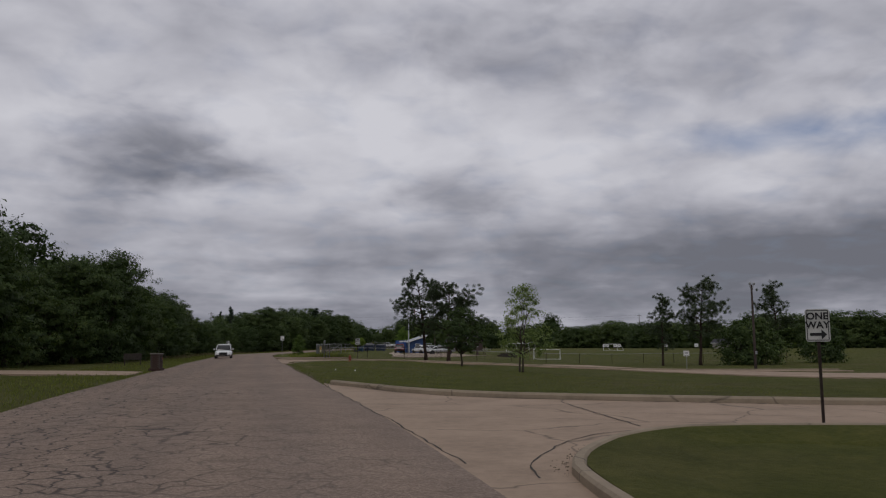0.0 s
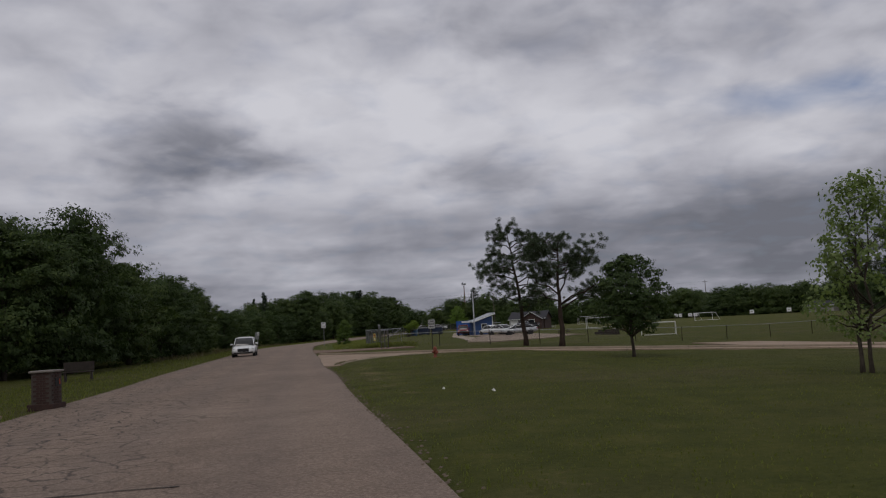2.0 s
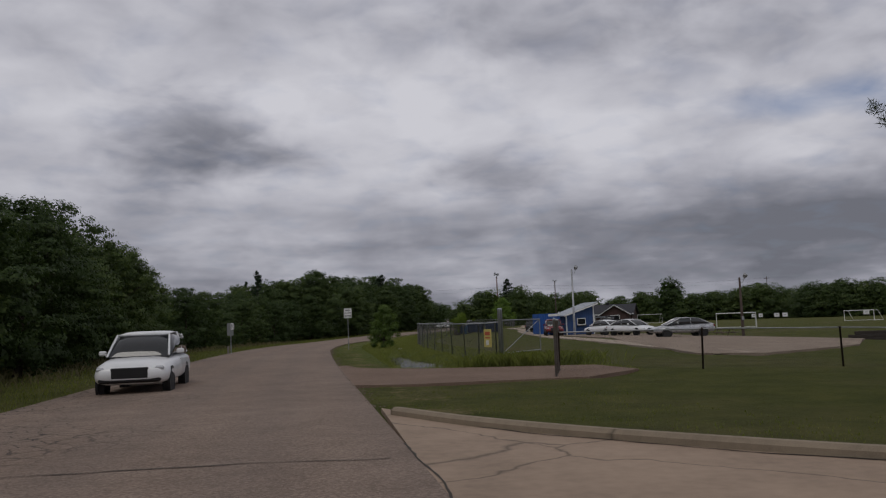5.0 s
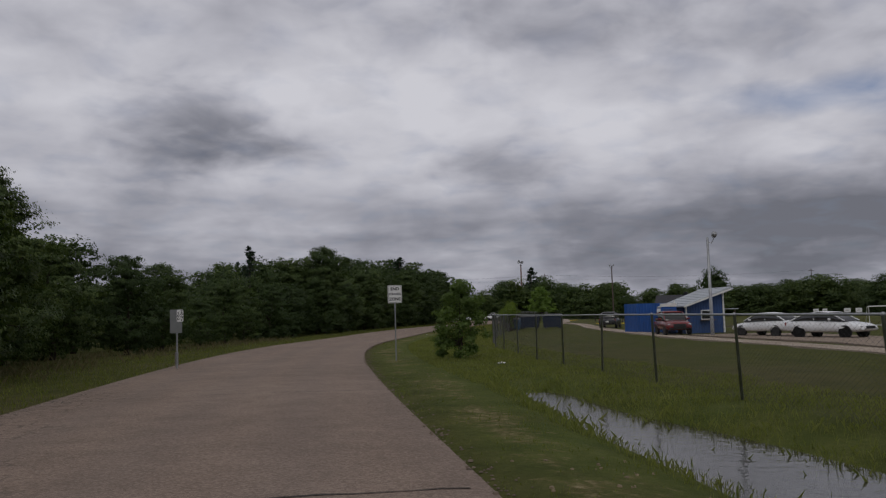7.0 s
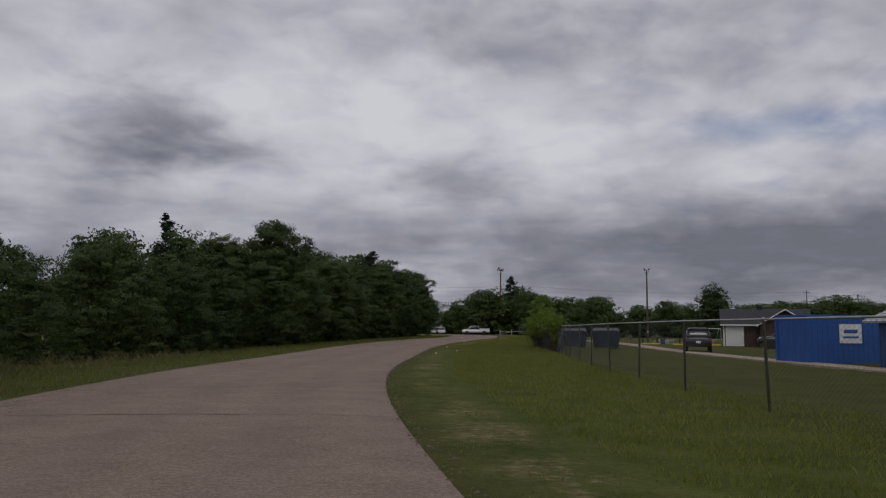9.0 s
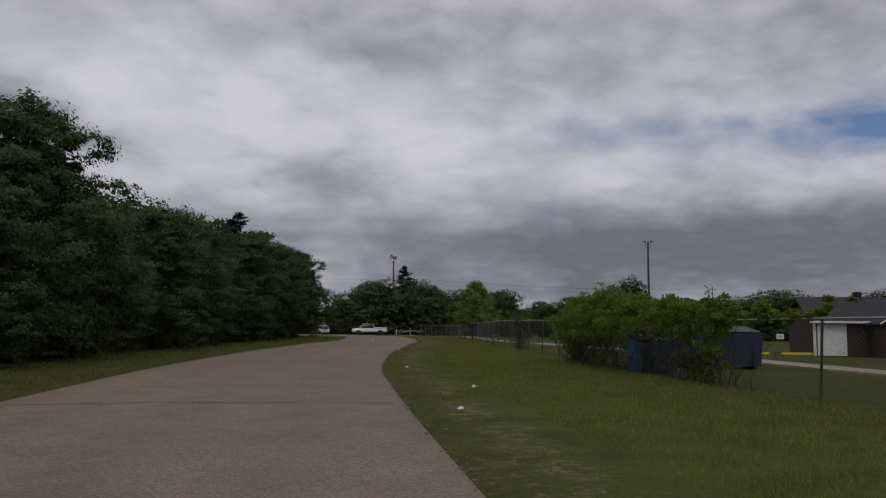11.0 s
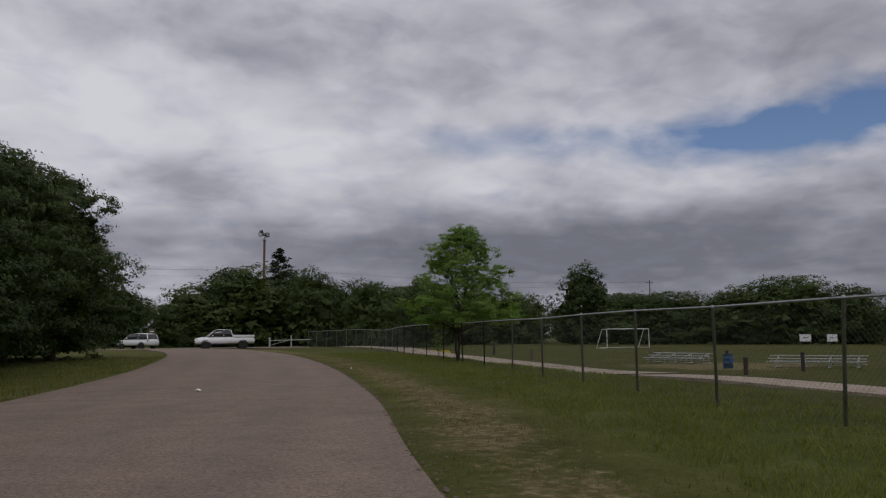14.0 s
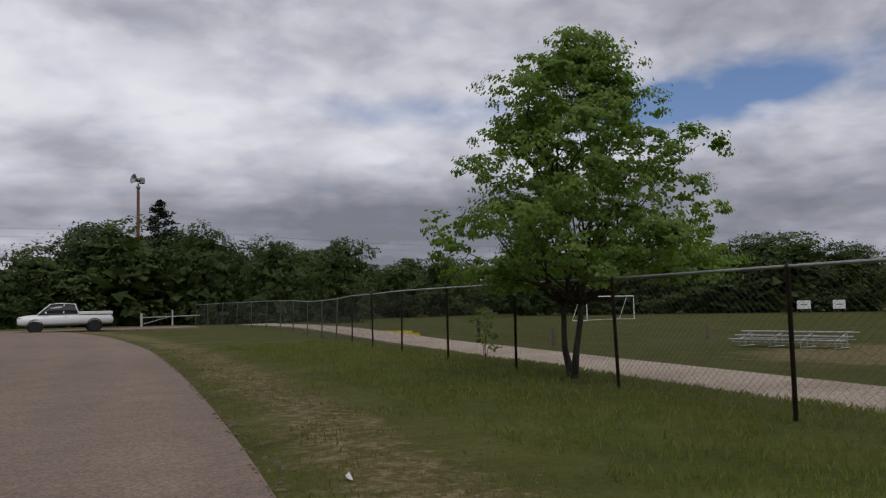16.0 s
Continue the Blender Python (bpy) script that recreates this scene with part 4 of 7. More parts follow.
def plant_woods():
    rng = random.Random(5)
    for row, (back, gap, lo, hi) in enumerate(((1.5, 4.9, 0.72, 0.98), (6.0, 7.0, 0.85, 1.15), (11.5, 7.5, 0.9, 1.2))):
        line = smooth_line(WOOD_EDGE, gap)
        for p, nrm in zip(line, normals(line)):
            q = p - nrm * (back + rng.uniform(-1.0, 1.6))
            k = rng.randrange(6)
            tall = float(np.interp(q[1], [40, 60, 72, 78, 83, 90, 94, 100, 110, 124, 132, 140, 150, 158, 176, 188, 200, 218, 226, 242, 250, 262, 268], [1.3, 1.34, 1.05, 1.2, 0.88, 0.98, 0.86, 0.90, 0.94, 0.88, 0.92, 0.76, 0.72, 0.55, 0.65, 0.84, 0.88, 0.91, 1.04, 1.09, 1.15, 1.12, 1.0]))
            plant("oak_tree", (BACK[k % 3] if row else CLOSE[k % 3] if q[1] > 180 else WOODS[k]), q[0], q[1], "dark green oak tree in the dense roadside woods", "tree", rng.uniform(0, 6.28), rng.uniform(lo, hi) * tall, "roadside woods")

    for x, y, k, s in ((-9.0, 195.0, 1, 1.08), (-19.5, 128.0, 0, 0.82), (-13.2, 193.0, 0, 0.93), (-19.6, 85.6, 1, 1.05)):
        plant("oak_tree", CLOSE[k], x, y, "tall dark green oak tree standing above the roadside woods", "tree", 1.0, s, "roadside woods")


plant_woods()


def plant_far_trees():
    rng = random.Random(9)
    for line, depth, gap, lo, hi in (
        ([(-90, 330), (-40, 322), (-5, 318), (20, 322), (34, 330), (60, 338), (95, 345), (150, 345), (220, 335), (300, 300), (340, 250), (350, 180), (330, 100), (300, 30)], 3, 5.2, 0.66, 1.08),
        ([(-100, 350), (0, 345), (80, 365), (180, 372), (300, 350), (380, 260), (380, 100), (340, 0)], 6, 9.0, 0.85, 1.25),
    ):
        pts = smooth_line(np.array(line, float), gap)
        for p in pts:
            x, y = p + np.array([rng.uniform(-depth, depth), rng.uniform(-depth, depth)])
            if x > 160 and 150 < y < 315:
                continue
            plant("oak_tree", FAR[rng.randrange(5)] if depth == 3 else FARTHER[rng.randrange(2)], x, y, "dark green broad tree on the far field edge", "tree", rng.uniform(0, 6.28), rng.uniform(lo, hi) * (1.04 if 36 < x < 70 else 0.78 if -60 < x <= 36 else 0.86), "far tree line", wide=rng.uniform(0.95, 1.6))
    # the nearer edge of the wood, just behind the boards of the playing field
    for p in smooth_line(np.array([(104, 316), (112, 302), (117, 284), (120, 262), (126, 235), (136, 205), (148, 175), (156, 140)], float), 4.6):
        x, y = p + np.array([rng.uniform(-1.5, 1.5), rng.uniform(-1.5, 1.5)])
        plant("oak_tree", FAR[rng.randrange(5)], x, y, "dark green broad tree behind the playing field", "tree", rng.uniform(0, 6.28), 0.74 * rng.uniform(0.82, 1.18), "trees behind the field", wide=rng.uniform(1.1, 1.6))
    for x, y, s in ((100.3, 324.2, 1.18), (39, 331, 1.0), (50, 326, 0.98), (55.5, 319, 0.82), (67, 322, 0.9)):
        plant("oak_tree", FAR[int(x) % 5], x, y, "large round dark tree beyond the playing field", "tree", x, s, "far tree line", wide=0.95)


plant_far_trees()


# ---------------------------------------------------------------- single trees and shrubs
def pine_meshes(seed, height, limbs, lean=(0.0, 0.0), girth=0.16, tuft=0.38, needles=90):
    """A pine: bare crooked trunk, long limbs, and separate tufts of needles towards their ends.
    limbs: rows of (height, turn, length, climb)."""
    rng = np.random.default_rng(seed)
    wood = Mesh()
    pts = [np.array([lean[0] * u**1.3 + rng.normal() * 0.05 * (u > 0), lean[1] * u**1.3 + rng.normal() * 0.05 * (u > 0), -0.3 + (height + 0.1) * u]) for u in np.linspace(0, 1, 11)]
    wood.tube(pts, [girth * (1.3 if i == 0 else 1) * (1 - 0.88 * i / 10) for i in range(11)], 10)
    zs = [p[2] for p in pts]
    cs, ss = [], []

    def tufts(a, b, count, size):
        for _ in range(count):
            u = 0.45 + 0.6 * rng.random()
            c = a + (b - a) * u + rng.normal(size=3) * size * np.array([0.95, 0.95, 0.75])
            d = rng.normal(size=(needles, 3))
            d /= np.linalg.norm(d, axis=1)[:, None]
            cs.append(c + d * size * 0.55 * rng.random((needles, 1)) ** 0.5)
            ss.append(np.full(needles, size * 0.30) * rng.uniform(0.6, 1.25, needles))

    for h, turn, length, climb in limbs:
        base = np.array([np.interp(h, zs, [p[k] for p in pts]) for k in range(3)])
        end = base + np.array([math.cos(radians(turn)) * length, math.sin(radians(turn)) * length, climb])
        r = girth * (0.42 - 0.25 * h / height)
        path = bough(wood, base, end, r, 0.012, rng, 5, 6, 0.12)
        n_ = max(4, int(length * 5.4))
        tufts(base, end, n_, tuft)
        for _ in range(max(2, int(length * 1.5))):
            k = rng.integers(2, 5)
            side = end - base
            e = np.array(path[k]) + np.array([side[1], -side[0], 0]) * rng.uniform(-0.42, 0.42) + np.array([0, 0, rng.uniform(-0.1, 0.5)])
            bough(wood, path[k], e, r * 0.4, 0.008, rng, 3, 4)
            tufts(np.array(path[k]), e, 3, tuft * 0.9)
    tufts(pts[-2], pts[-1] + np.array([0, 0, 0.3]), 5, tuft)
    return wood.data("trunk", "pinebark", True), card_mesh("crown", np.concatenate(cs), np.concatenate(ss), "pine", rng, 0.0, 0.10)


def spread_limbs(seed, low, high, count, longest, shape=0.7, climb=0.4, skew=0.0):
    rng = random.Random(seed)
    out = []
    for i in range(count):
        u = (i + rng.random() * 0.7) / count
        l = longest * (math.sin(math.pi * (0.18 + 0.76 * u)) ** shape) * rng.uniform(0.7, 1.08)
        out.append((low + (high - low) * u, rng.uniform(0, 360) if i % 3 else rng.choice((0, 180)) + rng.uniform(-35, 35) + skew, l, climb * l * rng.uniform(0.3, 1.3) * (0.3 + u)))
    return out


PINE_A = pine_meshes(11, 9.0, spread_limbs(1, 2.9, 8.6, 27, 2.8), (-0.9, 0.2), 0.19)
PINE_B = pine_meshes(12, 7.5, [(2.6, 10, 3.6, 1.5), (2.9, -15, 4.6, 1.0), (3.2, 200, 2.4, 0.8), (3.6, 160, 3.0, 2.6), (3.7, 30, 2.0, 3.6), (4.0, 60, 1.8, 3.4), (4.7, 5, 3.3, 1.9), (5.2, -12, 3.3, 2.3), (2.9, 20, 3.9, 1.3)] + spread_limbs(2, 4.9, 7.3, 15, 2.6), (0.2, 0.1), 0.21)
PINE_C = pine_meshes(13, 9.0, spread_limbs(3, 2.2, 8.7, 26, 2.3, 0.6), (0.3, 0.0), 0.17)
plant("pine_tree", PINE_A, 12.4, 84.6, "dark tufted pine with bare leaning trunk by the drive", "pine tree")
plant("pine_tree", PINE_B, 14.2, 81.1, "forked spreading pine with dark needle tufts", "pine tree")
plant("pine_tree", PINE_C, 38.7, 84.0, "dark slender pine beyond the parking loop", "pine tree", 0.6, 0.84, "pines by the loop")
plant("pine_tree", PINE_A, 43.1, 83.9, "tall full dark pine beyond the parking loop", "pine tree", 2.0, 1.05, "pines by the loop")
plant("pine_tree", PINE_C, 57.0, 91.0, "dark pine with a flat top beside bushes", "pine tree", 3.4, 1.05, "pines by the loop")

YOUNG = tree_meshes(21, 4.8, 3.2, 0.9, 85, 46, 0.052, "pale", "bark", 0.75, 0.75, 0.016, 2, 0.75)
plant("young_tree", YOUNG, 12.0, 43.9, "young slender tree with sparse pale green leaves", "tree")
ROUND = tree_meshes(22, 4.1, 3.7, 1.1, 70, 210, 0.056, "oak", "bark", 0.95, 0.85, 0.02, shell=0.25, lumps=(0.08, 0.17), rim=0.5, sprays=12)
plant("small_tree", ROUND, 11.3, 58.7, "small round dark green tree on the lawn", "tree")
BUSHY = tree_meshes(23, 4.6, 5.6, 0.15, 90, 60, 0.15, "oak", "bark", 1.0, 0.6)
for x, y, s in ((47.5, 83, 0.95), (50.5, 84, 1.05), (61, 88, 1.0)):
    plant("round_bush", BUSHY, x, y, "large dense dark green bush behind the loop", "bush", x, s, "bushes by the loop")
MAPLE = tree_meshes(24, 6.25, 5.5, 1.75, 160, 330, 0.038, "fresh", "bark", 0.66, 0.5, 0.014, 2, 0.85, heap=1.25, shell=0.28, lumps=(0.07, 0.14), rim=0.5, sprays=13)
plant("broadleaf_tree", MAPLE, 28.9, 243.1, "fresh green broadleaf tree with twin dark trunks by the fence", "tree", 4.9, 1.0)
FENCEBUSH = tree_meshes(25, 3.0, 2.35, 0.1, 84, 100, 0.055, "shrub", "bark", 0.78, 0.72, 0.012, 3, 0.75)
plant("fence_shrub", FENCEBUSH, -1.2, 128.2, "tall leafy green shrub growing through the fence", "shrub")
SPRIG = tree_meshes(27, 0.95, 0.9, 0.05, 26, 16, 0.035, "fresh", "bark", 0.8, 0.6, 0.012, 3)
plant("fence_shrub", SPRIG, 18.55, 212.6, "small sparse shrub in long grass by the fence", "shrub", 1.0, 0.9)
SAPLING = tree_meshes(26, 1.3, 0.8, 0.3, 16, 12, 0.05, "fresh", "bark", 0.8, 0.9, 0.012)
plant("sapling", SAPLING, 29.9, 247.2, "thin sapling with a few leaves beside the fence", "sapling")


def cedar_meshes(seed, height, width):
    rng = np.random.default_rng(seed)
    wood = Mesh()
    wood.tube([(0, 0, -0.3), (0.05, 0, height * 0.5), (0, 0.05, height)], [height * 0.02, height * 0.012, 0.02], 8)
    cs, ss = [], []
    for i in range(70):
        u = (i + rng.random()) / 70
        z = height * (0.06 + 0.94 * u)
        l = width / 2 * (1 - u) ** 0.75 * rng.uniform(0.7, 1.15) + 0.15
        a = rng.random() * 2 * math.pi
        end = np.array([math.cos(a) * l, math.sin(a) * l, z + 0.12 * l])
        if i % 2 == 0:
            bough(wood, (0, 0, z), end, 0.035, 0.01, rng, 2, 4)
        n_ = 46
        t = rng.random(n_)[:, None] ** 0.6
        cs.append(np.array([0, 0, z]) + (end - np.array([0, 0, z])) * t + rng.normal(size=(n_, 3)) * 0.16 * (0.5 + l * 0.35))
        ss.append(rng.uniform(0.10, 0.22, n_))
    return wood.data("trunk", "bark", True), card_mesh("crown", np.concatenate(cs), np.concatenate(ss), "cedar", rng, 0.1, 0.35)


CEDAR = cedar_meshes(31, 10.5, 5.0)
plant("cedar_tree", CEDAR, -17.5, 192, "dark pointed cedar rising out of the woods", "cedar tree", 0, 0.98)
plant("cedar_tree", CEDAR, -22, 214, "dark pointed cedar rising out of the woods", "cedar tree", 2, 0.95)
plant("cedar_tree", CEDAR, 49.0, 340, "tall dark cedar beside the siren pole", "cedar tree", 1, 1.55, wide=1.4)
plant("cedar_tree", CEDAR, 2.6, 237.0, "dark cedar with ragged top in the woods", "cedar tree", 3, 1.12, wide=1.6)


# vines over the fence
def vine_mass():
    rng = np.random.default_rng(41)
    t = thing("vine_thicket", "bright green vines and brush smothering the fence", "vines", (0, 0, 0))
    cs, ss, under, under_size = [], [], [], []
    wood = Mesh()
    # along the fence: how many lumps, lowest and highest leaves, and how far they lean out over the verge
    ys = [172.6, 174.0, 177.2, 177.8, 179.0, 179.6, 182.0, 184.0, 185.8, 187.8, 189.2, 190.4, 191.2]
    number = [2, 5, 6, 26, 26, 14, 16, 20, 30, 36, 34, 20, 3]
    lowest = [1.72, 1.65, 1.5, 0.15, 0.25, 1.1, 1.1, 0.9, 0.7, 0.35, 0.3, 0.5, 1.3]
    highest = [1.9, 2.0, 2.15, 2.25, 2.2, 2.25, 2.3, 2.4, 2.75, 2.7, 2.55, 2.4, 2.0]
    lean = [0.05, 0.1, 0.15, 0.3, 0.3, 0.4, 0.6, 0.9, 1.3, 1.7, 1.8, 1.2, 0.3]
    for p in [p for p in FENCE_LINE if ys[0] < p[1] < ys[-1]]:
        z0 = on(p[0], p[1])
        lo, hi, out = (float(np.interp(p[1], ys, v)) for v in (lowest, highest, lean))
        hi += 0.16 * math.sin(p[1] * 2.3) + 0.1 * math.sin(p[1] * 5.1)
        for _ in range(int(np.interp(p[1], ys, number) * rng.uniform(0.75, 1.25))):
            u = rng.random() ** 0.6
            side = out * rng.random() * math.sin(math.pi * min(1.0, 0.2 + 0.75 * u)) - 0.15
            c = np.array([p[0] - side + rng.normal() * 0.12, p[1] + side * 0.27 + rng.normal() * 0.25, z0 + lo + (hi - lo) * u])
            k = 62
            d = rng.normal(size=(k, 3))
            d[:, 2] = np.abs(d[:, 2]) * np.where(rng.random(k) < 0.75, 1, -1)
            d /= np.linalg.norm(d, axis=1)[:, None]
            cs.append(c + d * rng.random((k, 1)) ** 0.3 * np.array([0.27, 0.27, 0.19]) * min(1.0, 0.35 + out))
            ss.append(rng.uniform(0.028, 0.058, k))
        # bare stems tangle under the leaves
        if p[1] > 177:
            for _ in range(6):
                a = np.array([p[0] - out * rng.random() * 0.6 + rng.normal() * 0.1, p[1] + rng.normal() * 0.4, z0 - 0.05])
                bough(wood, a, a + np.array([rng.normal() * 0.6, rng.normal() * 0.9, min(hi, rng.uniform(0.7, 2.0))]), 0.011, 0.004, rng, 5, 4, 0.5)
        # dry brush fills the fence below them, its dark colour standing in for shade
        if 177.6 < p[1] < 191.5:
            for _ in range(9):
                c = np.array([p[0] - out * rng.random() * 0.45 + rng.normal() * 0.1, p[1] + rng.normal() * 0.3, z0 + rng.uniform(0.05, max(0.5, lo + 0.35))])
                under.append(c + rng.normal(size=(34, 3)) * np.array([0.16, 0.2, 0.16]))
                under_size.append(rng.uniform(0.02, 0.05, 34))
        # sprays that reach out over the top
        if rng.random() < 0.5 and p[1] > 178:
            a = np.array([p[0] - out * 0.3, p[1], z0 + hi - 0.1])
            e = a + np.array([rng.normal() * 0.3, rng.normal() * 0.5, rng.uniform(0.1, 0.4)])
            bough(wood, a, e, 0.008, 0.003, rng, 3, 3)
            cs.append(a + (e - a) * rng.random((26, 1)) + rng.normal(size=(26, 3)) * 0.05)
            ss.append(rng.uniform(0.025, 0.05, 26))
    # a thin column of brush climbing the fence farther on
    brush, brush_size = [], []
    foot = np.array([16.55, 203.8, on(16.55, 203.8)])
    for u in np.linspace(0, 1, 30):
        k = 46 if u < 0.3 or u > 0.85 else 20
        c = foot + np.array([rng.normal() * 0.10, rng.normal() * 0.3, 2.0 * u])
        brush.append(c + rng.normal(size=(k, 3)) * np.array([0.15, 0.26, 0.12]) * (1.25 - 0.4 * u))
        brush_size.append(rng.uniform(0.025, 0.05, k))
    for k in range(34):
        a = foot + np.array([rng.normal() * 0.06, rng.normal() * 0.28, 0.0])
        e = a + np.array([rng.normal() * 0.1, rng.normal() * 0.3, rng.uniform(1.2, 2.0)])
        bough(wood, a, e, 0.010, 0.004, rng, 4, 3)
    for k in range(16):
        a = foot + np.array([rng.normal() * 0.08, rng.normal() * 0.35, 1.8])
        e = a + np.array([rng.normal() * 0.15, -rng.uniform(0.1, 1.3), rng.uniform(-0.05, 0.28)])
        bough(wood, a, e, 0.007, 0.003, rng, 3, 3)
        cs.append(a + (e - a) * rng.random((30, 1)) + rng.normal(size=(30, 3)) * 0.07)
        ss.append(rng.uniform(0.025, 0.05, 30))
    part("brush_column", card_mesh("brush_column", np.concatenate(brush), np.concatenate(brush_size), "darkbrush", rng, 0.1, 0.7), None, t, "dark brush climbing a fence post")
    part("under_brush", card_mesh("under_brush", np.concatenate(under), np.concatenate(under_size), "darkbrush", rng, 0.2, 0.45), None, t, "dry brush in the fence, coloured dark for shade under the vines")
    tagged(part("stem_tangle", wood, "bark", t), "brown bare vine stems", kind="stuff")
    part("foliage", card_mesh("foliage", np.concatenate(cs), np.concatenate(ss), "vine", rng, 0.1, 0.8), None, t)


# ---------------------------------------------------------------- long grass and weeds
def blade_mesh(name, x, y, z, tall, mat, rng, wide=0.012, lean=0.9):
    n_ = len(x)
    a = rng.random(n_) * 2 * np.pi
    dx, dy = np.cos(a), np.sin(a)
    w = wide * rng.uniform(0.6, 1.5, n_)
    b = rng.random(n_) * 2 * np.pi
    l = tall * lean * rng.random(n_)
    v = np.empty((n_, 4, 3))
    v[:, 0] = np.stack([x - dy * w, y + dx * w, z - 0.03], 1)
    v[:, 1] = np.stack([x + dy * w, y - dx * w, z - 0.03], 1)
    mx, my, mz = x + np.cos(b) * l * 0.35, y + np.sin(b) * l * 0.35, z + tall * 0.6
    v[:, 2] = np.stack([x + np.cos(b) * l, y + np.sin(b) * l, z + tall], 1)
    v[:, 3] = np.stack([mx - dy * w * 0.8, my + dx * w * 0.8, mz], 1)
    me = bpy.data.meshes.new(name)
    me.vertices.add(4 * n_)
    me.vertices.foreach_set("co", v.astype(np.float32).ravel())
    me.loops.add(4 * n_)
    me.loops.foreach_set("vertex_index", np.arange(4 * n_, dtype=np.int32))
    me.polygons.add(n_)
    me.polygons.foreach_set("loop_start", np.arange(0, 4 * n_, 4, dtype=np.int32))
    me.materials.append(M[mat])
    me.update(calc_edges=True)
    return me


def sow(name, label, count, y0, y1, off0, off1, tall0, tall1, mat, seed, wide=0.012, clump=0.0, keep=None):
    """Grass blades in a strip beside the road, between two offsets from its middle."""
    rng = np.random.default_rng(seed)
    i = rng.integers(0, len(CENTRE) - 1, count * 3)
    p = CENTRE[i] + (CENTRE[i + 1] - CENTRE[i]) * rng.random((count * 3, 1))
    ok = (p[:, 1] > y0) & (p[:, 1] < y1)
    i, p = i[ok][:count], p[ok][:count]
    o = rng.uniform(off0, off1, len(p))
    q = p + normals(CENTRE)[i] * o[:, None]
    if clump:
        field = np.sin(q[:, 0] * 2.3 + np.sin(q[:, 1] * 1.7)) * np.sin(q[:, 1] * 2.1 + np.sin(q[:, 0] * 1.3)) + rng.normal(size=len(q)) * 0.5
        q = q[field > clump]
    for outline in PAVED:
        q = q[~inside(q[:, 0], q[:, 1], outline)]
    z = lie(q[:, 0], q[:, 1])
    tall = rng.uniform(tall0, tall1, len(q))
    tagged(new(name, blade_mesh(name, q[:, 0], q[:, 1], z, tall, mat, rng, wide)), label, "grass", kind="stuff")


# ---------------------------------------------------------------- paints and metals
M["galv"] = plain("galvanised_steel", (0.36, 0.37, 0.38), 0.5, 0.7, 0.2, 4, dirt=0.25)
M["rustpost"] = plain("rusty_dark_post", (0.055, 0.040, 0.034), 0.85, 0.2, 0.4, 6)
M["wire"] = plain("dull_fence_wire", (0.10, 0.10, 0.10), 0.6, 0.4, 0.15, 6)
M["white"] = plain("white_paint", (0.74, 0.74, 0.72), 0.5, 0, 0.06, 3, dirt=0.15)
M["signwhite"] = plain("sign_white", (0.78, 0.78, 0.77), 0.45, 0, 0.04, 3)
# sign white lowered to hold backlit shade; also the barrier gate's own dull white
M["signgrey"] = plain("dull_and_shaded_white", (0.46, 0.46, 0.44), 0.6, 0, 0.2, 4)
M["signback"] = plain("bare_sign_back", (0.24, 0.25, 0.25), 0.55, 0.4, 0.1, 5)
M["black"] = plain("black_paint", (0.012, 0.012, 0.013), 0.5)
M["rubber"] = plain("tyre_rubber", (0.022, 0.022, 0.023), 0.85, 0, 0.2, 8)
M["alloy"] = plain("alloy_wheel", (0.42, 0.43, 0.44), 0.35, 0.8, 0.1, 6)
M["hydrant"] = plain("faded_red_hydrant_paint", (0.24, 0.058, 0.032), 0.6, 0, 0.25, 9, dirt=0.2)
M["brick"] = plain("dark_red_brick", (0.055, 0.030, 0.024), 0.9, 0, 0.35, 5)
M["mortar"] = plain("mortar", (0.075, 0.06, 0.052), 0.95, 0, 0.2, 9)
M["stonecap"] = plain("concrete_cap", (0.22, 0.20, 0.18), 0.9, 0, 0.2, 6)
M["carwhite"] = plain("white_car_paint", (0.76, 0.77, 0.78), 0.22, 0, 0.03, 2, 0.6)
M["carsilver"] = plain("silver_car_paint", (0.42, 0.43, 0.45), 0.28, 0.5, 0.05, 2, 0.6)
M["carred"] = plain("dark_red_car_paint", (0.17, 0.016, 0.02), 0.25, 0, 0.08, 2, 0.6)
M["cardark"] = plain("dark_car_paint", (0.025, 0.026, 0.030), 0.25, 0, 0.1, 2, 0.6)
M["glass"] = plain("dark_car_glass", (0.012, 0.014, 0.016), 0.06, 0, 0.02, 2, 0.8)
M["lamp"] = plain("headlight_lens", (0.55, 0.56, 0.58), 0.1, 0.3, 0.05, 4, 0.8)
M["tail"] = plain("red_tail_light", (0.22, 0.012, 0.012), 0.15, 0, 0.1, 4, 0.7)
M["blue"] = plain("blue_siding", (0.030, 0.075, 0.21), 0.55, 0, 0.12, 2, dirt=0.12)
M["bluebright"] = plain("bright_blue_panel", (0.022, 0.095, 0.34), 0.5, 0, 0.12, 2, dirt=0.1)
M["bluebin"] = plain("blue_bin_paint", (0.030, 0.085, 0.16), 0.6, 0, 0.2, 3, dirt=0.25)
M["darkbin"] = plain("dark_blue_bin_paint", (0.018, 0.030, 0.062), 0.6, 0, 0.2, 3, dirt=0.2)
M["tin"] = plain("pale_metal_roof", (0.46, 0.49, 0.52), 0.45, 0.4, 0.1, 2)
M["shingle"] = plain("dark_grey_shingles", (0.048, 0.048, 0.055), 0.95, 0, 0.3, 4)
M["yellow"] = plain("yellow_kerb_paint", (0.62, 0.46, 0.045), 0.7, 0, 0.2, 5, dirt=0.2)
M["redsign"] = plain("faded_orange_red", (0.50, 0.10, 0.045), 0.6)
M["yellowsign"] = plain("faded_yellow_sheet", (0.66, 0.55, 0.17), 0.6, vary=0.2)
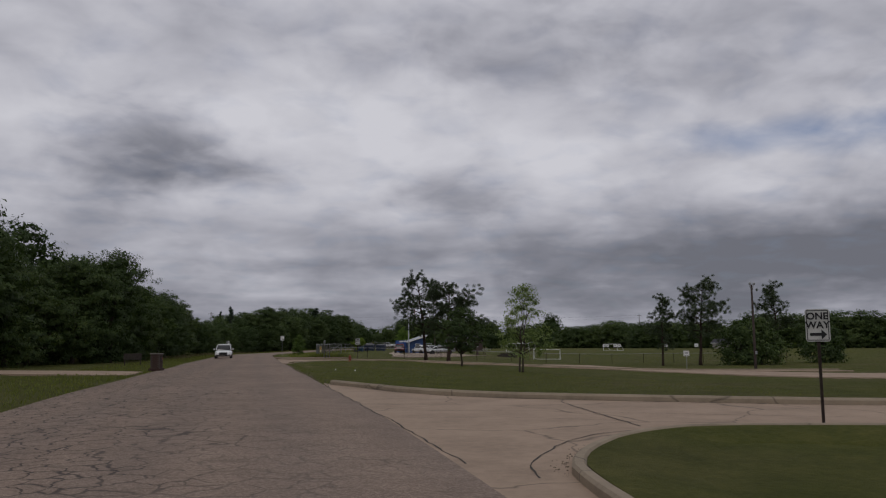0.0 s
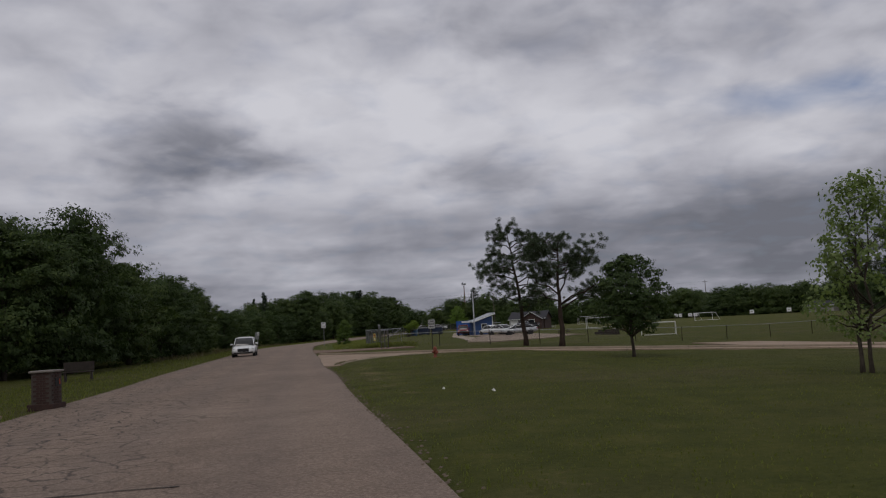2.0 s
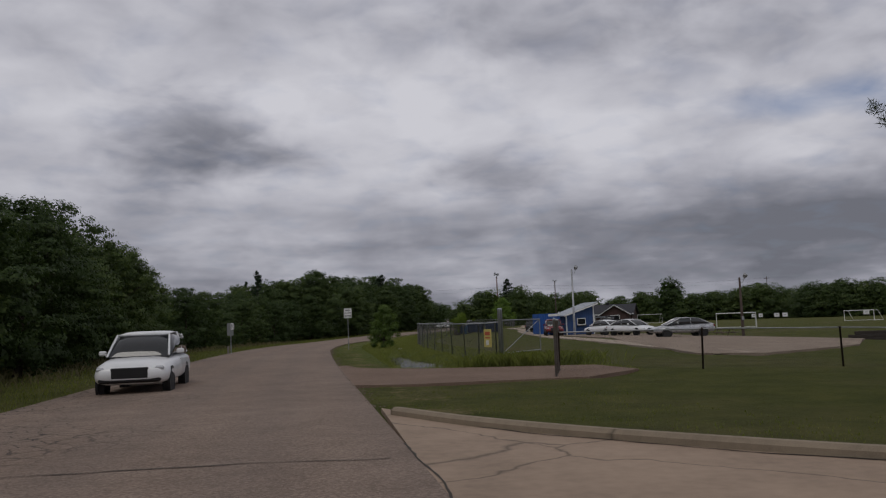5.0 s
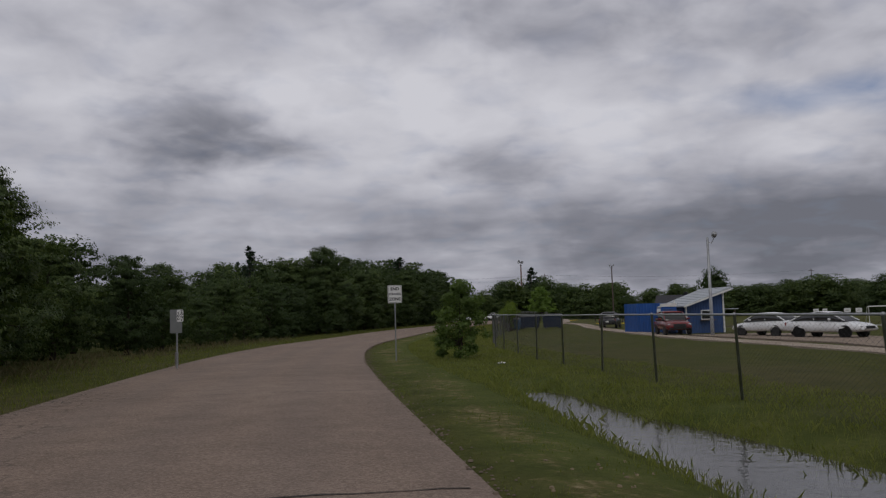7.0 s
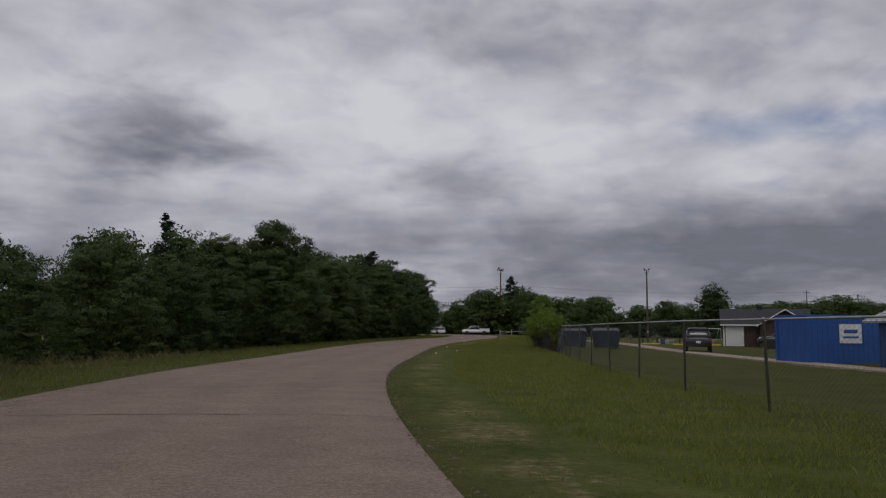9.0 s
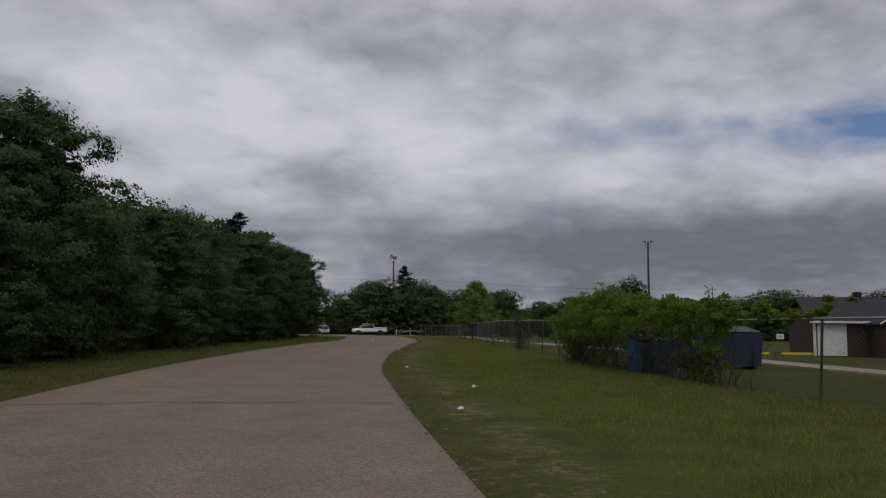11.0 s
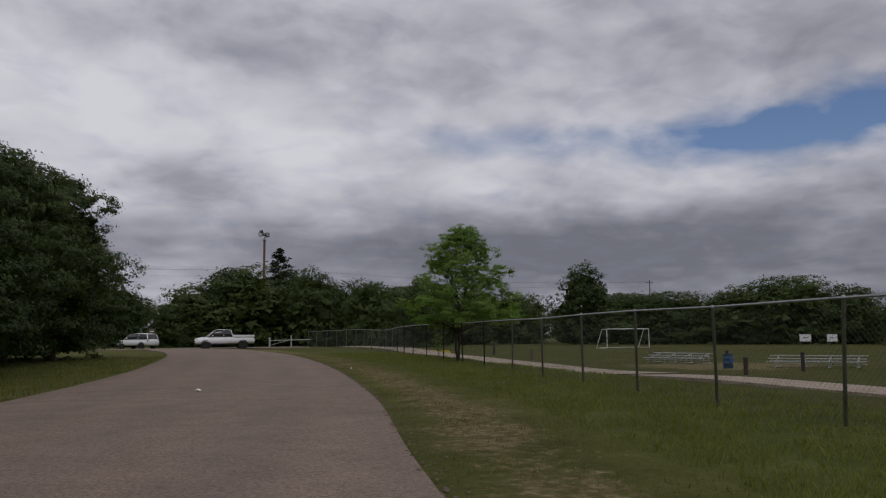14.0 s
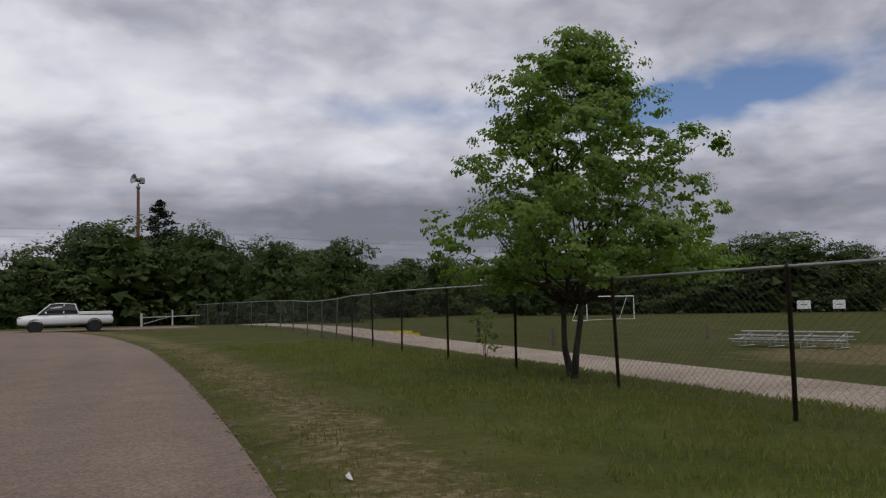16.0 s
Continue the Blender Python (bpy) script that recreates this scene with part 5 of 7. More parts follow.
M["wood"] = plain("weathered_timber", (0.15, 0.12, 0.092), 0.9, 0, 0.3, 7)
M["darkwood"] = plain("dark_old_timber", (0.045, 0.036, 0.030), 0.95, 0, 0.3, 7)
M["pole"] = plain("brown_utility_pole", (0.075, 0.055, 0.045), 0.9, 0, 0.25, 5)
M["reddish"] = plain("red_brown_pole", (0.14, 0.065, 0.048), 0.9, 0, 0.25, 5)
M["aluminium"] = plain("bare_aluminium", (0.55, 0.56, 0.57), 0.4, 0.75, 0.1, 3)
M["paper"] = plain("litter_white", (0.78, 0.77, 0.74), 0.8)


# ---------------------------------------------------------------- chain-link fences
FENCE_POINTS = [(2.0, 99.95), (1.82, 103.2), (1.65, 108), (1.5, 116), (1.5, 128), (2.25, 140), (4.95, 155), (8.0, 168), (10.95, 180), (14.75, 197), (18.8, 212), (23.6, 227.5), (27.0, 237.8), (29.1, 245.2), (31.0, 252.5), (33.4, 259.8), (35.8, 267), (37.6, 273.7), (39.2, 281), (40.3, 290), (41.0, 303)]
FENCE_LINE = smooth_line(np.array(FENCE_POINTS, float), 0.5)


def wire_panel(length, height, gap=0.10, r=0.0012):
    """Woven wire: two sets of slanting strands, the edges knuckled at top and bottom."""
    m = Mesh()
    for sign in (1, -1):
        for k in np.arange(-height, length + height, gap):
            a, b = (k, 0.0), (k + height, height)
            x0, x1 = max(a[0], 0.0), min(b[0], length)
            if x1 - x0 < 0.02:
                continue
            z0, z1 = x0 - k, x1 - k
            if sign < 0:
                z0, z1 = height - z0, height - z1
            y = 0.003 * sign
            d = r * 0.7
            vs = []
            for x, z in ((x0, z0), (x1, z1)):
                vs += [(x - d, y - r, z + d * sign), (x + d, y - r, z - d * sign), (x, y + r, z)]
            m.add(vs, [(0, 1, 4, 3), (1, 2, 5, 4), (2, 0, 3, 5)])
    return m


def fence(label, points, height, span, postmat, radius, wired=True, rail=True, caps=True, lean=0.0, seed=0, panel=None):
    line = smooth_line(np.array(points, float), 0.1)
    s = np.r_[0, np.cumsum(np.linalg.norm(np.diff(line, axis=0), axis=1))]
    n_ = max(1, int(round(s[-1] / span))) if not isinstance(span, tuple) else len(span) - 1
    rng = random.Random(seed)
    t = np.linspace(0, s[-1], n_ + 1) if not isinstance(span, tuple) else np.interp(span, line[:, 1], s)
    ps = np.stack([np.interp(t, s, line[:, k]) for k in (0, 1)], 1)
    top = thing("chain_link_fence", label, "fence", (0, 0, 0))
    hs = lie(ps[:, 0], ps[:, 1])
    ups = [height(x, y) if callable(height) else height for x, y in ps]
    height = max(ups)
    mats = postmat if callable(postmat) else (lambda y: postmat)
    shapes = {}
    for (x, y), z, up in zip(ps, hs, ups):
        k = mats(y)
        if k not in shapes:
            m = Mesh().lathe([(radius, -0.4), (radius, height), (radius * 1.25, height + 0.005), (radius * 1.15, height + 0.04), (radius * 0.4, height + 0.065)], sides=10)
            shapes[k] = m.data("post", k, True)
        ob = part("post", shapes[k], None, top)
        ob.matrix_basis = pose(x, y, z, rng.uniform(-2.5, 2.5) + lean, rng.uniform(-2.5, 2.5), rng.uniform(0, 360)) @ Matrix.Scale(up / height, 4, (0, 0, 1))
    if rail:
        m = Mesh()
        q = [(x, y, z + up + 0.02 + rng.uniform(-0.012, 0.012)) for (x, y), z, up in zip(ps, hs, ups)]
        fine = smooth_line(np.array([(a, b) for a, b, _ in q]), 1.2)
        fz = np.interp(fine[:, 1], [p[1] for p in q], [p[2] for p in q]) if abs(q[-1][1] - q[0][1]) > abs(q[-1][0] - q[0][0]) else np.interp(fine[:, 0], [p[0] for p in q], [p[2] for p in q])
        m.tube([(a, b, c) for (a, b), c in zip(fine, fz)], 0.021, 8)
        part("top_rail", m, "galv", top)
    if wired:
        l = float(np.linalg.norm(ps[1] - ps[0]))
        me = wire_panel(l, height - 0.03).data("wire_panel", "wire")
        for i in range(n_):
            d = ps[i + 1] - ps[i]
            ob = tagged(part("wire_panel", me, None, top), kind="stuff")
            turn = Matrix.Rotation(math.atan2(d[1], d[0]), 4, "Z")
            shear = Matrix(((1, 0, 0, 0), (0, 1, 0, 0), ((hs[i + 1] - hs[i]) / l, 0, 1, 0), (0, 0, 0, 1)))
            ob.matrix_basis = Matrix.Translation((ps[i][0], ps[i][1], hs[i] + 0.02)) @ turn @ Matrix.Rotation(-math.atan2(hs[i + 1] - hs[i], l), 4, "Y") @ Matrix.Scale(float(np.linalg.norm(d)) / l, 4, (1, 0, 0)) @ Matrix.Scale(min(ups[i], ups[i + 1]) / height, 4, (0, 0, 1))
    return top


def fence_top(x, y):
    """Height of the rail over the ground: the near runs are lower."""
    level = np.interp(y, [100, 103, 114, 126, 134, 168, 185], [1.62, 1.60, 1.69, 1.73, 1.80, 1.87, 1.95]) - on(x, y)
    u = min(1.0, max(0.0, (y - 175) / 25))
    return level + (1.78 - level) * u


POSTS = tuple([99.95, 103.2, 106.4, 110.45, 114.4, 118.35, 122.4, 126.4, 130.4, 134.7, *np.arange(139.2, 163, 4.7), 167.6, 173.1, 178.2, 182.2, 186.2, 190.2, 194.0, 197.5, 201.1, 204.1, *np.arange(207.0, 229, 3.27), 230.0, 233.5, *np.arange(237.7, 302, 3.72)])
main_fence = fence("grey chain-link fence with steel posts along the verge", FENCE_POINTS, fence_top, POSTS, lambda y: "rustpost" if 236 < y < 262 else "galv", 0.029, seed=3)
fence("low wire fence with thin posts round the car park", [(2.6, 93.0), (12, 92.4), (24, 92.8), (40, 94), (62, 97)], 1.15, 4.2, "rustpost", 0.03, seed=4)
fence("short run of chain-link fence at the gravel entrance", [(2.6, 93.0), (1.9, 90.6)], 1.5, 1.2, "galv", 0.035, seed=5)
vine_mass()


def gate_posts():
    t = thing("pipe_gate", "grey steel pipe gate standing open at the gravel entrance", "gate", (2.1, 99.75, on(2.1, 99.75)), radians(52))
    for x in (0.0, 0.16):
        part("gate_post", Mesh().lathe([(0.055, -0.3), (0.055, 2.0), (0.06, 2.02), (0.02, 2.07)], (x, 0, 0), 12), "galv", t, smooth=True)
    part("gate_frame", Mesh().tube([(0.2, 0, 0.35), (3.6, 0, 0.35), (3.6, 0, 1.6), (0.2, 0, 1.6), (0.2, 0, 0.35)], 0.024, 8), "galv", t)
    part("brace", Mesh().tube([(0.2, 0, 0.35), (3.6, 0, 1.6)], 0.016, 6), "galv", t)
    tagged(part("wire_panel", wire_panel(3.3, 1.2).data("wire_panel", "wire"), None, t), kind="stuff").location = (0.25, 0.0, 0.37)
    s = thing("warning_sheet", "faded yellow sheet with an orange heading wired to the fence", "sign", (1.74, 100.08, on(1.74, 100.08) + 0.64), radians(108))
    part("sheet", Mesh().box((0.60, 0.012, 0.68), (0, 0.05, 0), 0, 0.004), "yellowsign", s)
    part("heading", Mesh().box((0.40, 0.005, 0.13), (0, 0.06, 0.45)), "redsign", s)
    part("bar", Mesh().box((0.40, 0.005, 0.05), (0, 0.06, 0.33)), "redsign", s)
    part("bar", Mesh().box((0.22, 0.005, 0.18), (0.02, 0.06, 0.08)), "signwhite", s)


gate_posts()


# ---------------------------------------------------------------- road signs
def letters(text, size, x, y, z, parent, mat="black", depth=0.003):
    c = bpy.data.curves.new("lettering", "FONT")
    c.body, c.size, c.align_x, c.align_y, c.extrude = text, size, "CENTER", "CENTER", depth
    c.offset = size * 0.03
    c.materials.append(M[mat])
    tmp = bpy.data.objects.new("lettering", c)
    scene.collection.objects.link(tmp)
    bpy.context.view_layer.update()
    me = bpy.data.meshes.new_from_object(tmp.evaluated_get(bpy.context.evaluated_depsgraph_get()))
    bpy.data.objects.remove(tmp)
    ob = part("lettering", me, None, parent)
    ob.matrix_basis = pose(x, y, z, 90, 0, 0)
    return ob


def plate(w, h, r=0.04, thick=0.004):
    k = 5
    pts = []
    for cx, cz, a0 in ((w / 2 - r, h / 2 - r, 0), (-w / 2 + r, h / 2 - r, 90), (-w / 2 + r, -h / 2 + r, 180), (w / 2 - r, -h / 2 + r, 270)):
        pts += [(cx + r * math.cos(radians(a0 + 90 * i / k)), cz + r * math.sin(radians(a0 + 90 * i / k))) for i in range(k + 1)]
    n_ = len(pts)
    m = Mesh()
    m.add([(x, 0, z) for x, z in pts] + [(x, thick, z) for x, z in pts], [tuple(range(n_)), tuple(range(2 * n_ - 1, n_ - 1, -1))] + [(i, n_ + i, n_ + (i + 1) % n_, (i + 1) % n_) for i in range(n_)])
    return m


def border(w, h, t=0.012):
    m = Mesh()
    for x, z, sx, sz in ((0, h / 2, w + t, t), (0, -h / 2, w + t, t), (w / 2, 0, t, h - t), (-w / 2, 0, t, h - t)):
        m.box((sx, 0.003, sz), (x, 0, z - sz / 2))
    return m


def sign_post(name, label, x, y, turn, height, w, h, rows, arrow=0, postmat="rustpost", lean=0.0, sheet="signwhite"):
    """A sheet-metal sign facing its own -y on a steel post; height is that of its top."""
    t = thing(name, label, "sign", (x, y, on(x, y)), radians(turn))
    t.rotation_euler[1] = radians(lean)
    m = Mesh()
    for a, b, c, d in ((0.0, 0.012, 0.05, 0.006), (-0.022, 0.0, 0.006, 0.03), (0.022, 0.0, 0.006, 0.03)):
        m.box((c, d, height + 0.3), (a, b + 0.01, -0.4))
    part("post", m, postmat, t)
    face = part("panel", plate(w, h), sheet, t)
    face.location = (0, -0.012, height - h / 2)
    part("back", plate(w - 0.004, h - 0.004, 0.04, 0.002), "signback", t).location = (0, -0.0075, height - h / 2)
    edge = part("border", border(w - 0.05, h - 0.05), "black", t)
    edge.location = (0, -0.014, height - h / 2)
    for text, size, dz in rows:
        letters(text, size, 0, -0.0145, height - h / 2 + dz, t)
    if arrow:
        a = Mesh().box((w * 0.5, 0.003, 0.05), (0.03 * arrow * -1, 0, -0.025))
        s = -arrow
        tip = [(arrow * w * 0.36, 0), (arrow * w * 0.14, 0.085), (arrow * w * 0.14, -0.085)]
        if arrow < 0:
            tip = [tip[0], tip[2], tip[1]]
        a.add([(px_, -0.0015, pz) for px_, pz in tip] + [(px_, 0.0015, pz) for px_, pz in tip], [(0, 2, 1), (3, 4, 5)])
        part("arrow", a, "black", t).location = (0, -0.015, height - h / 2 - h * 0.28)
    for dz in (0.3, -0.3):
        part("bolt", Mesh().lathe([(0.012, 0), (0.01, 0.008), (0.004, 0.01)], (0, -0.013, height - h / 2 + dz * h), 8, "Y"), "galv", t)
    return t


# the one-way sheets are white, their shaded side painted in as grey
sign_post("one_way_sign", "white one-way sign, greyed for shade, on a thin dark post", 8.55, 12.44, -37, 1.98, 0.38, 0.55, [("ONE", 0.16, 0.15), ("WAY", 0.16, 0.0)], 1, sheet="signgrey")
sign_post("one_way_sign", "one-way sign, its white greyed for shade, on a dark post beside the drive", 4.96, 80.1, -8, 2.12, 0.46, 0.62, [("ONE", 0.17, 0.17), ("WAY", 0.17, 0.0)], -1, sheet="signgrey")
sign_post("school_zone_sign", "white end of school zone sign on a post", -3.75, 128.2, -3, 2.95, 0.56, 0.70, [("END", 0.165, 0.2), ("SCHOOL", 0.122, 0.0), ("ZONE", 0.165, -0.2)], 0, "galv")


def parking_board(x, y):
    t = sign_post("field_sign", "small white notice on a thin post past the loop", x, y, -20, 1.75, 0.5, 0.5, [], 0, "galv")
    for i in range(3):
        part("bar", Mesh().box((0.34, 0.003, 0.05), (0, -0.016, 1.58 - 0.13 * i)), "black", t)


parking_board(33.8, 68.4)


def far_side_sign():
    """The school sign for the other direction: seen from behind, with a narrow plate hung sideways on its edge."""
    x, y = -11.8, 126.8
    t = thing("road_sign_back", "grey back of a road sign with a narrow lettered plate", "sign", (x, y, on(x, y)), radians(-4))
    part("post", Mesh().box((0.06, 0.04, 2.6), (0, 0.03, -0.4), 0, 0.008), "galv", t)
    part("panel", plate(0.44, 0.86), "signback", t).location = (-0.03, 0, 1.85)
    side = part("side_plate", plate(0.24, 0.44), "signwhite", t)
    side.location = (0.12, -0.012, 2.05)
    for x0, z0, word in ((0.06, 2.14, "END"), (0.18, 2.20, "ZONE")):
        for k, letter in enumerate(word):
            letters(letter, 0.115, x0, -0.0145, z0 - 0.103 * k, t)
    s = thing("marker_stub", "short grey concrete marker post in weeds", "marker post", (-12.4, 129.6, on(-12.4, 129.6)))
    part("shaft", Mesh().box((0.14, 0.14, 0.75), (0, 0, -0.2), 0.2, 0.02), "stonecap", s)


far_side_sign()


# ---------------------------------------------------------------- hydrant, mailbox, litter
def hydrant(x, y):
    t = thing("fire_hydrant", "faded red fire hydrant standing on mown grass", "hydrant", (x, y, on(x, y)), 0.5)
    t.scale = (0.72, 0.72, 0.70)
    part("barrel", Mesh().lathe([(0.15, -0.1), (0.15, 0.03), (0.105, 0.04), (0.10, 0.42), (0.135, 0.43), (0.135, 0.47), (0.115, 0.475), (0.12, 0.54), (0.10, 0.55)], sides=18), "hydrant", t, smooth=True)
    part("bonnet", Mesh().lathe([(0.14, 0.55), (0.14, 0.575), (0.12, 0.60), (0.085, 0.66), (0.045, 0.69), (0.03, 0.70), (0.03, 0.745), (0.018, 0.75)], sides=18), "hydrant", t, smooth=True)
    for a, r, l, name in ((0, 0.055, 0.20, "hose_cap"), (180, 0.055, 0.20, "hose_cap"), (-90, 0.08, 0.19, "pumper_cap")):
        m = Mesh().lathe([(r * 0.85, 0.08), (r * 0.85, l - 0.06), (r * 1.15, l - 0.055), (r * 1.15, l), (r * 0.5, l + 0.01), (0.02, l + 0.012), (0.02, l + 0.04)], (0, 0, 0), 14, "X")
        ob = part(name, m, "hydrant", t, smooth=True)
        ob.matrix_basis = pose(0, 0, 0.36 if name == "hose_cap" else 0.30, 0, 0, a)
    for k in range(6):
        part("bolt", Mesh().lathe([(0.012, 0.57), (0.012, 0.60)], (0.125 * math.cos(k * 1.047), 0.125 * math.sin(k * 1.047), 0), 6), "hydrant", t)


hydrant(3.3, 62.9)


def brick_mailbox(x, y):
    t = thing("brick_mailbox", "dark red brick mailbox pillar with pale cap beside the road", "mailbox", (x, y, on(x, y)), radians(-10))
    t.scale = (0.76, 0.76, 0.80)
    part("plinth", Mesh().box((0.86, 0.86, 0.3), (0, 0, -0.1), 0, 0.015), "brick", t)
    part("core", Mesh().box((0.66, 0.66, 0.98), (0, 0, 0.2)), "mortar", t)
    part("cap", Mesh().box((0.80, 0.80, 0.07), (0, 0, 1.16), 0, 0.02), "stonecap", t)
    for sx in (1,):
        door = part("door", Mesh().box((0.02, 0.2, 0.26), (0.352, 0, 0.72), 0, 0.004), "black", t, "dark metal mailbox door")
        part("flag", Mesh().box((0.012, 0.04, 0.16), (0.36, 0.16, 0.78)), "redsign", t, "small red flag")
    brick = Mesh().box((0.2, 0.095, 0.062), (0, 0, 0), 0, 0.004).data("brick", "brick")
    for course in range(13):
        z = 0.205 + course * 0.0735
        shift = 0.055 if course % 2 else -0.055
        for side in range(4):
            for k in range(3):
                u = -0.22 + 0.22 * k + shift
                if abs(u) > 0.26:
                    continue
                ob = part("brick", brick, None, t)
                a = side * 90
                c, s = math.cos(radians(a)), math.sin(radians(a))
                ob.matrix_basis = pose(c * u + s * 0.295, s * u - c * 0.295, z, 0, 0, a)


brick_mailbox(-8.2, 47.0)


def yard_items():
    t = thing("yard_bench", "dark low yard bench on the far lawn", "bench", (-13.0, 64.5, on(-13.0, 64.5)), 0.2)
    part("seat", Mesh().box((1.3, 0.45, 0.06), (0, 0, 0.42), 0, 0.01), "darkwood", t)
    part("backrest", Mesh().box((1.3, 0.05, 0.4), (0, 0.2, 0.5), 0, 0.01), "darkwood", t)
    for x in (-0.55, 0.55):
        part("leg", Mesh().box((0.08, 0.42, 0.47), (x, 0, -0.05)), "darkwood", t)
    rng = random.Random(6)
    for x, y, r in ((1.6, 45.2, 0.05), (2.6, 43.9, 0.06), (13.6, 227.9, 0.1), (1.5, 173.5, 0.1), (3.7, 178.5, 0.1), (4.5, 187, 0.09), (9.5, 205.5, 0.1), (-0.3, 124.2, 0.17), (21.4, 238.3, 0.05)):
        a = thing("litter_scrap", "crumpled white scrap of litter lying in grass", "litter", (x, y, on(x, y)), rng.uniform(0, 6))
        if road_offset(x, y)[0][0] < HALF:
            a.location.z += 0.185
        m = Mesh()
        k = 9
        vs = [(r * rng.uniform(0.6, 1.2) * math.cos(i * 6.283 / k), r * 0.7 * rng.uniform(0.6, 1.2) * math.sin(i * 6.283 / k), rng.uniform(0.0, 0.04)) for i in range(k)] + [(0, 0, 0.07), (0, 0, -0.01)]
        m.add(vs, [(i, (i + 1) % k, k) for i in range(k)] + [((i + 1) % k, i, k + 1) for i in range(k)])
        part("sheet", m, "paper", a)


yard_items()


# ---------------------------------------------------------------- vehicles
def loft(stations, ring):
    """Joins cross-sections along x. Each station: x, low, high, half width, and tuck of the upper edge."""
    m = Mesh()
    vs = []
    for x, lo, hi, hw, tuck in stations:
        for u, v in ring:
            w = hw * (1 - tuck * max(0.0, v) ** 1.5)
            vs.append((x, u * w, lo + (hi - lo) * (v + 1) / 2))
    k = len(ring)
    fs = [(r * k + i, (r + 1) * k + i, (r + 1) * k + (i + 1) % k, r * k + (i + 1) % k) for r in range(len(stations) - 1) for i in range(k)]
    fs += [tuple(range(k)), tuple((len(stations) - 1) * k + i for i in range(k - 1, -1, -1))]
    return m.add(vs, fs)


RING = [(math.copysign(abs(math.cos(a)) ** 0.45, math.cos(a)), math.copysign(abs(math.sin(a)) ** 0.45, math.sin(a))) for a in (2 * math.pi * i / 20 for i in range(20))]


def wheel(t, x, y, r, w=0.21):
    s = 1 if y > 0 else -1
    tyre = part("wheel", Mesh().lathe([(r * 0.62, -w / 2), (r * 0.93, -w / 2), (r, -w / 2 + 0.03), (r, w / 2 - 0.03), (r * 0.93, w / 2), (r * 0.62, w / 2)], (0, 0, 0), 24, "Y"), "rubber", t, smooth=False)
    tyre.location = (x, y, r)
    m = Mesh().lathe([(r * 0.60, s * w * 0.30), (r * 0.64, s * w * 0.46), (r * 0.56, s * w * 0.50), (r * 0.50, s * w * 0.38), (r * 0.16, s * w * 0.34), (r * 0.12, s * w * 0.46), (0.01, s * w * 0.47)], (0, 0, 0), 20, "Y")
    part("rim", m, "alloy", tyre, smooth=False)
    return tyre


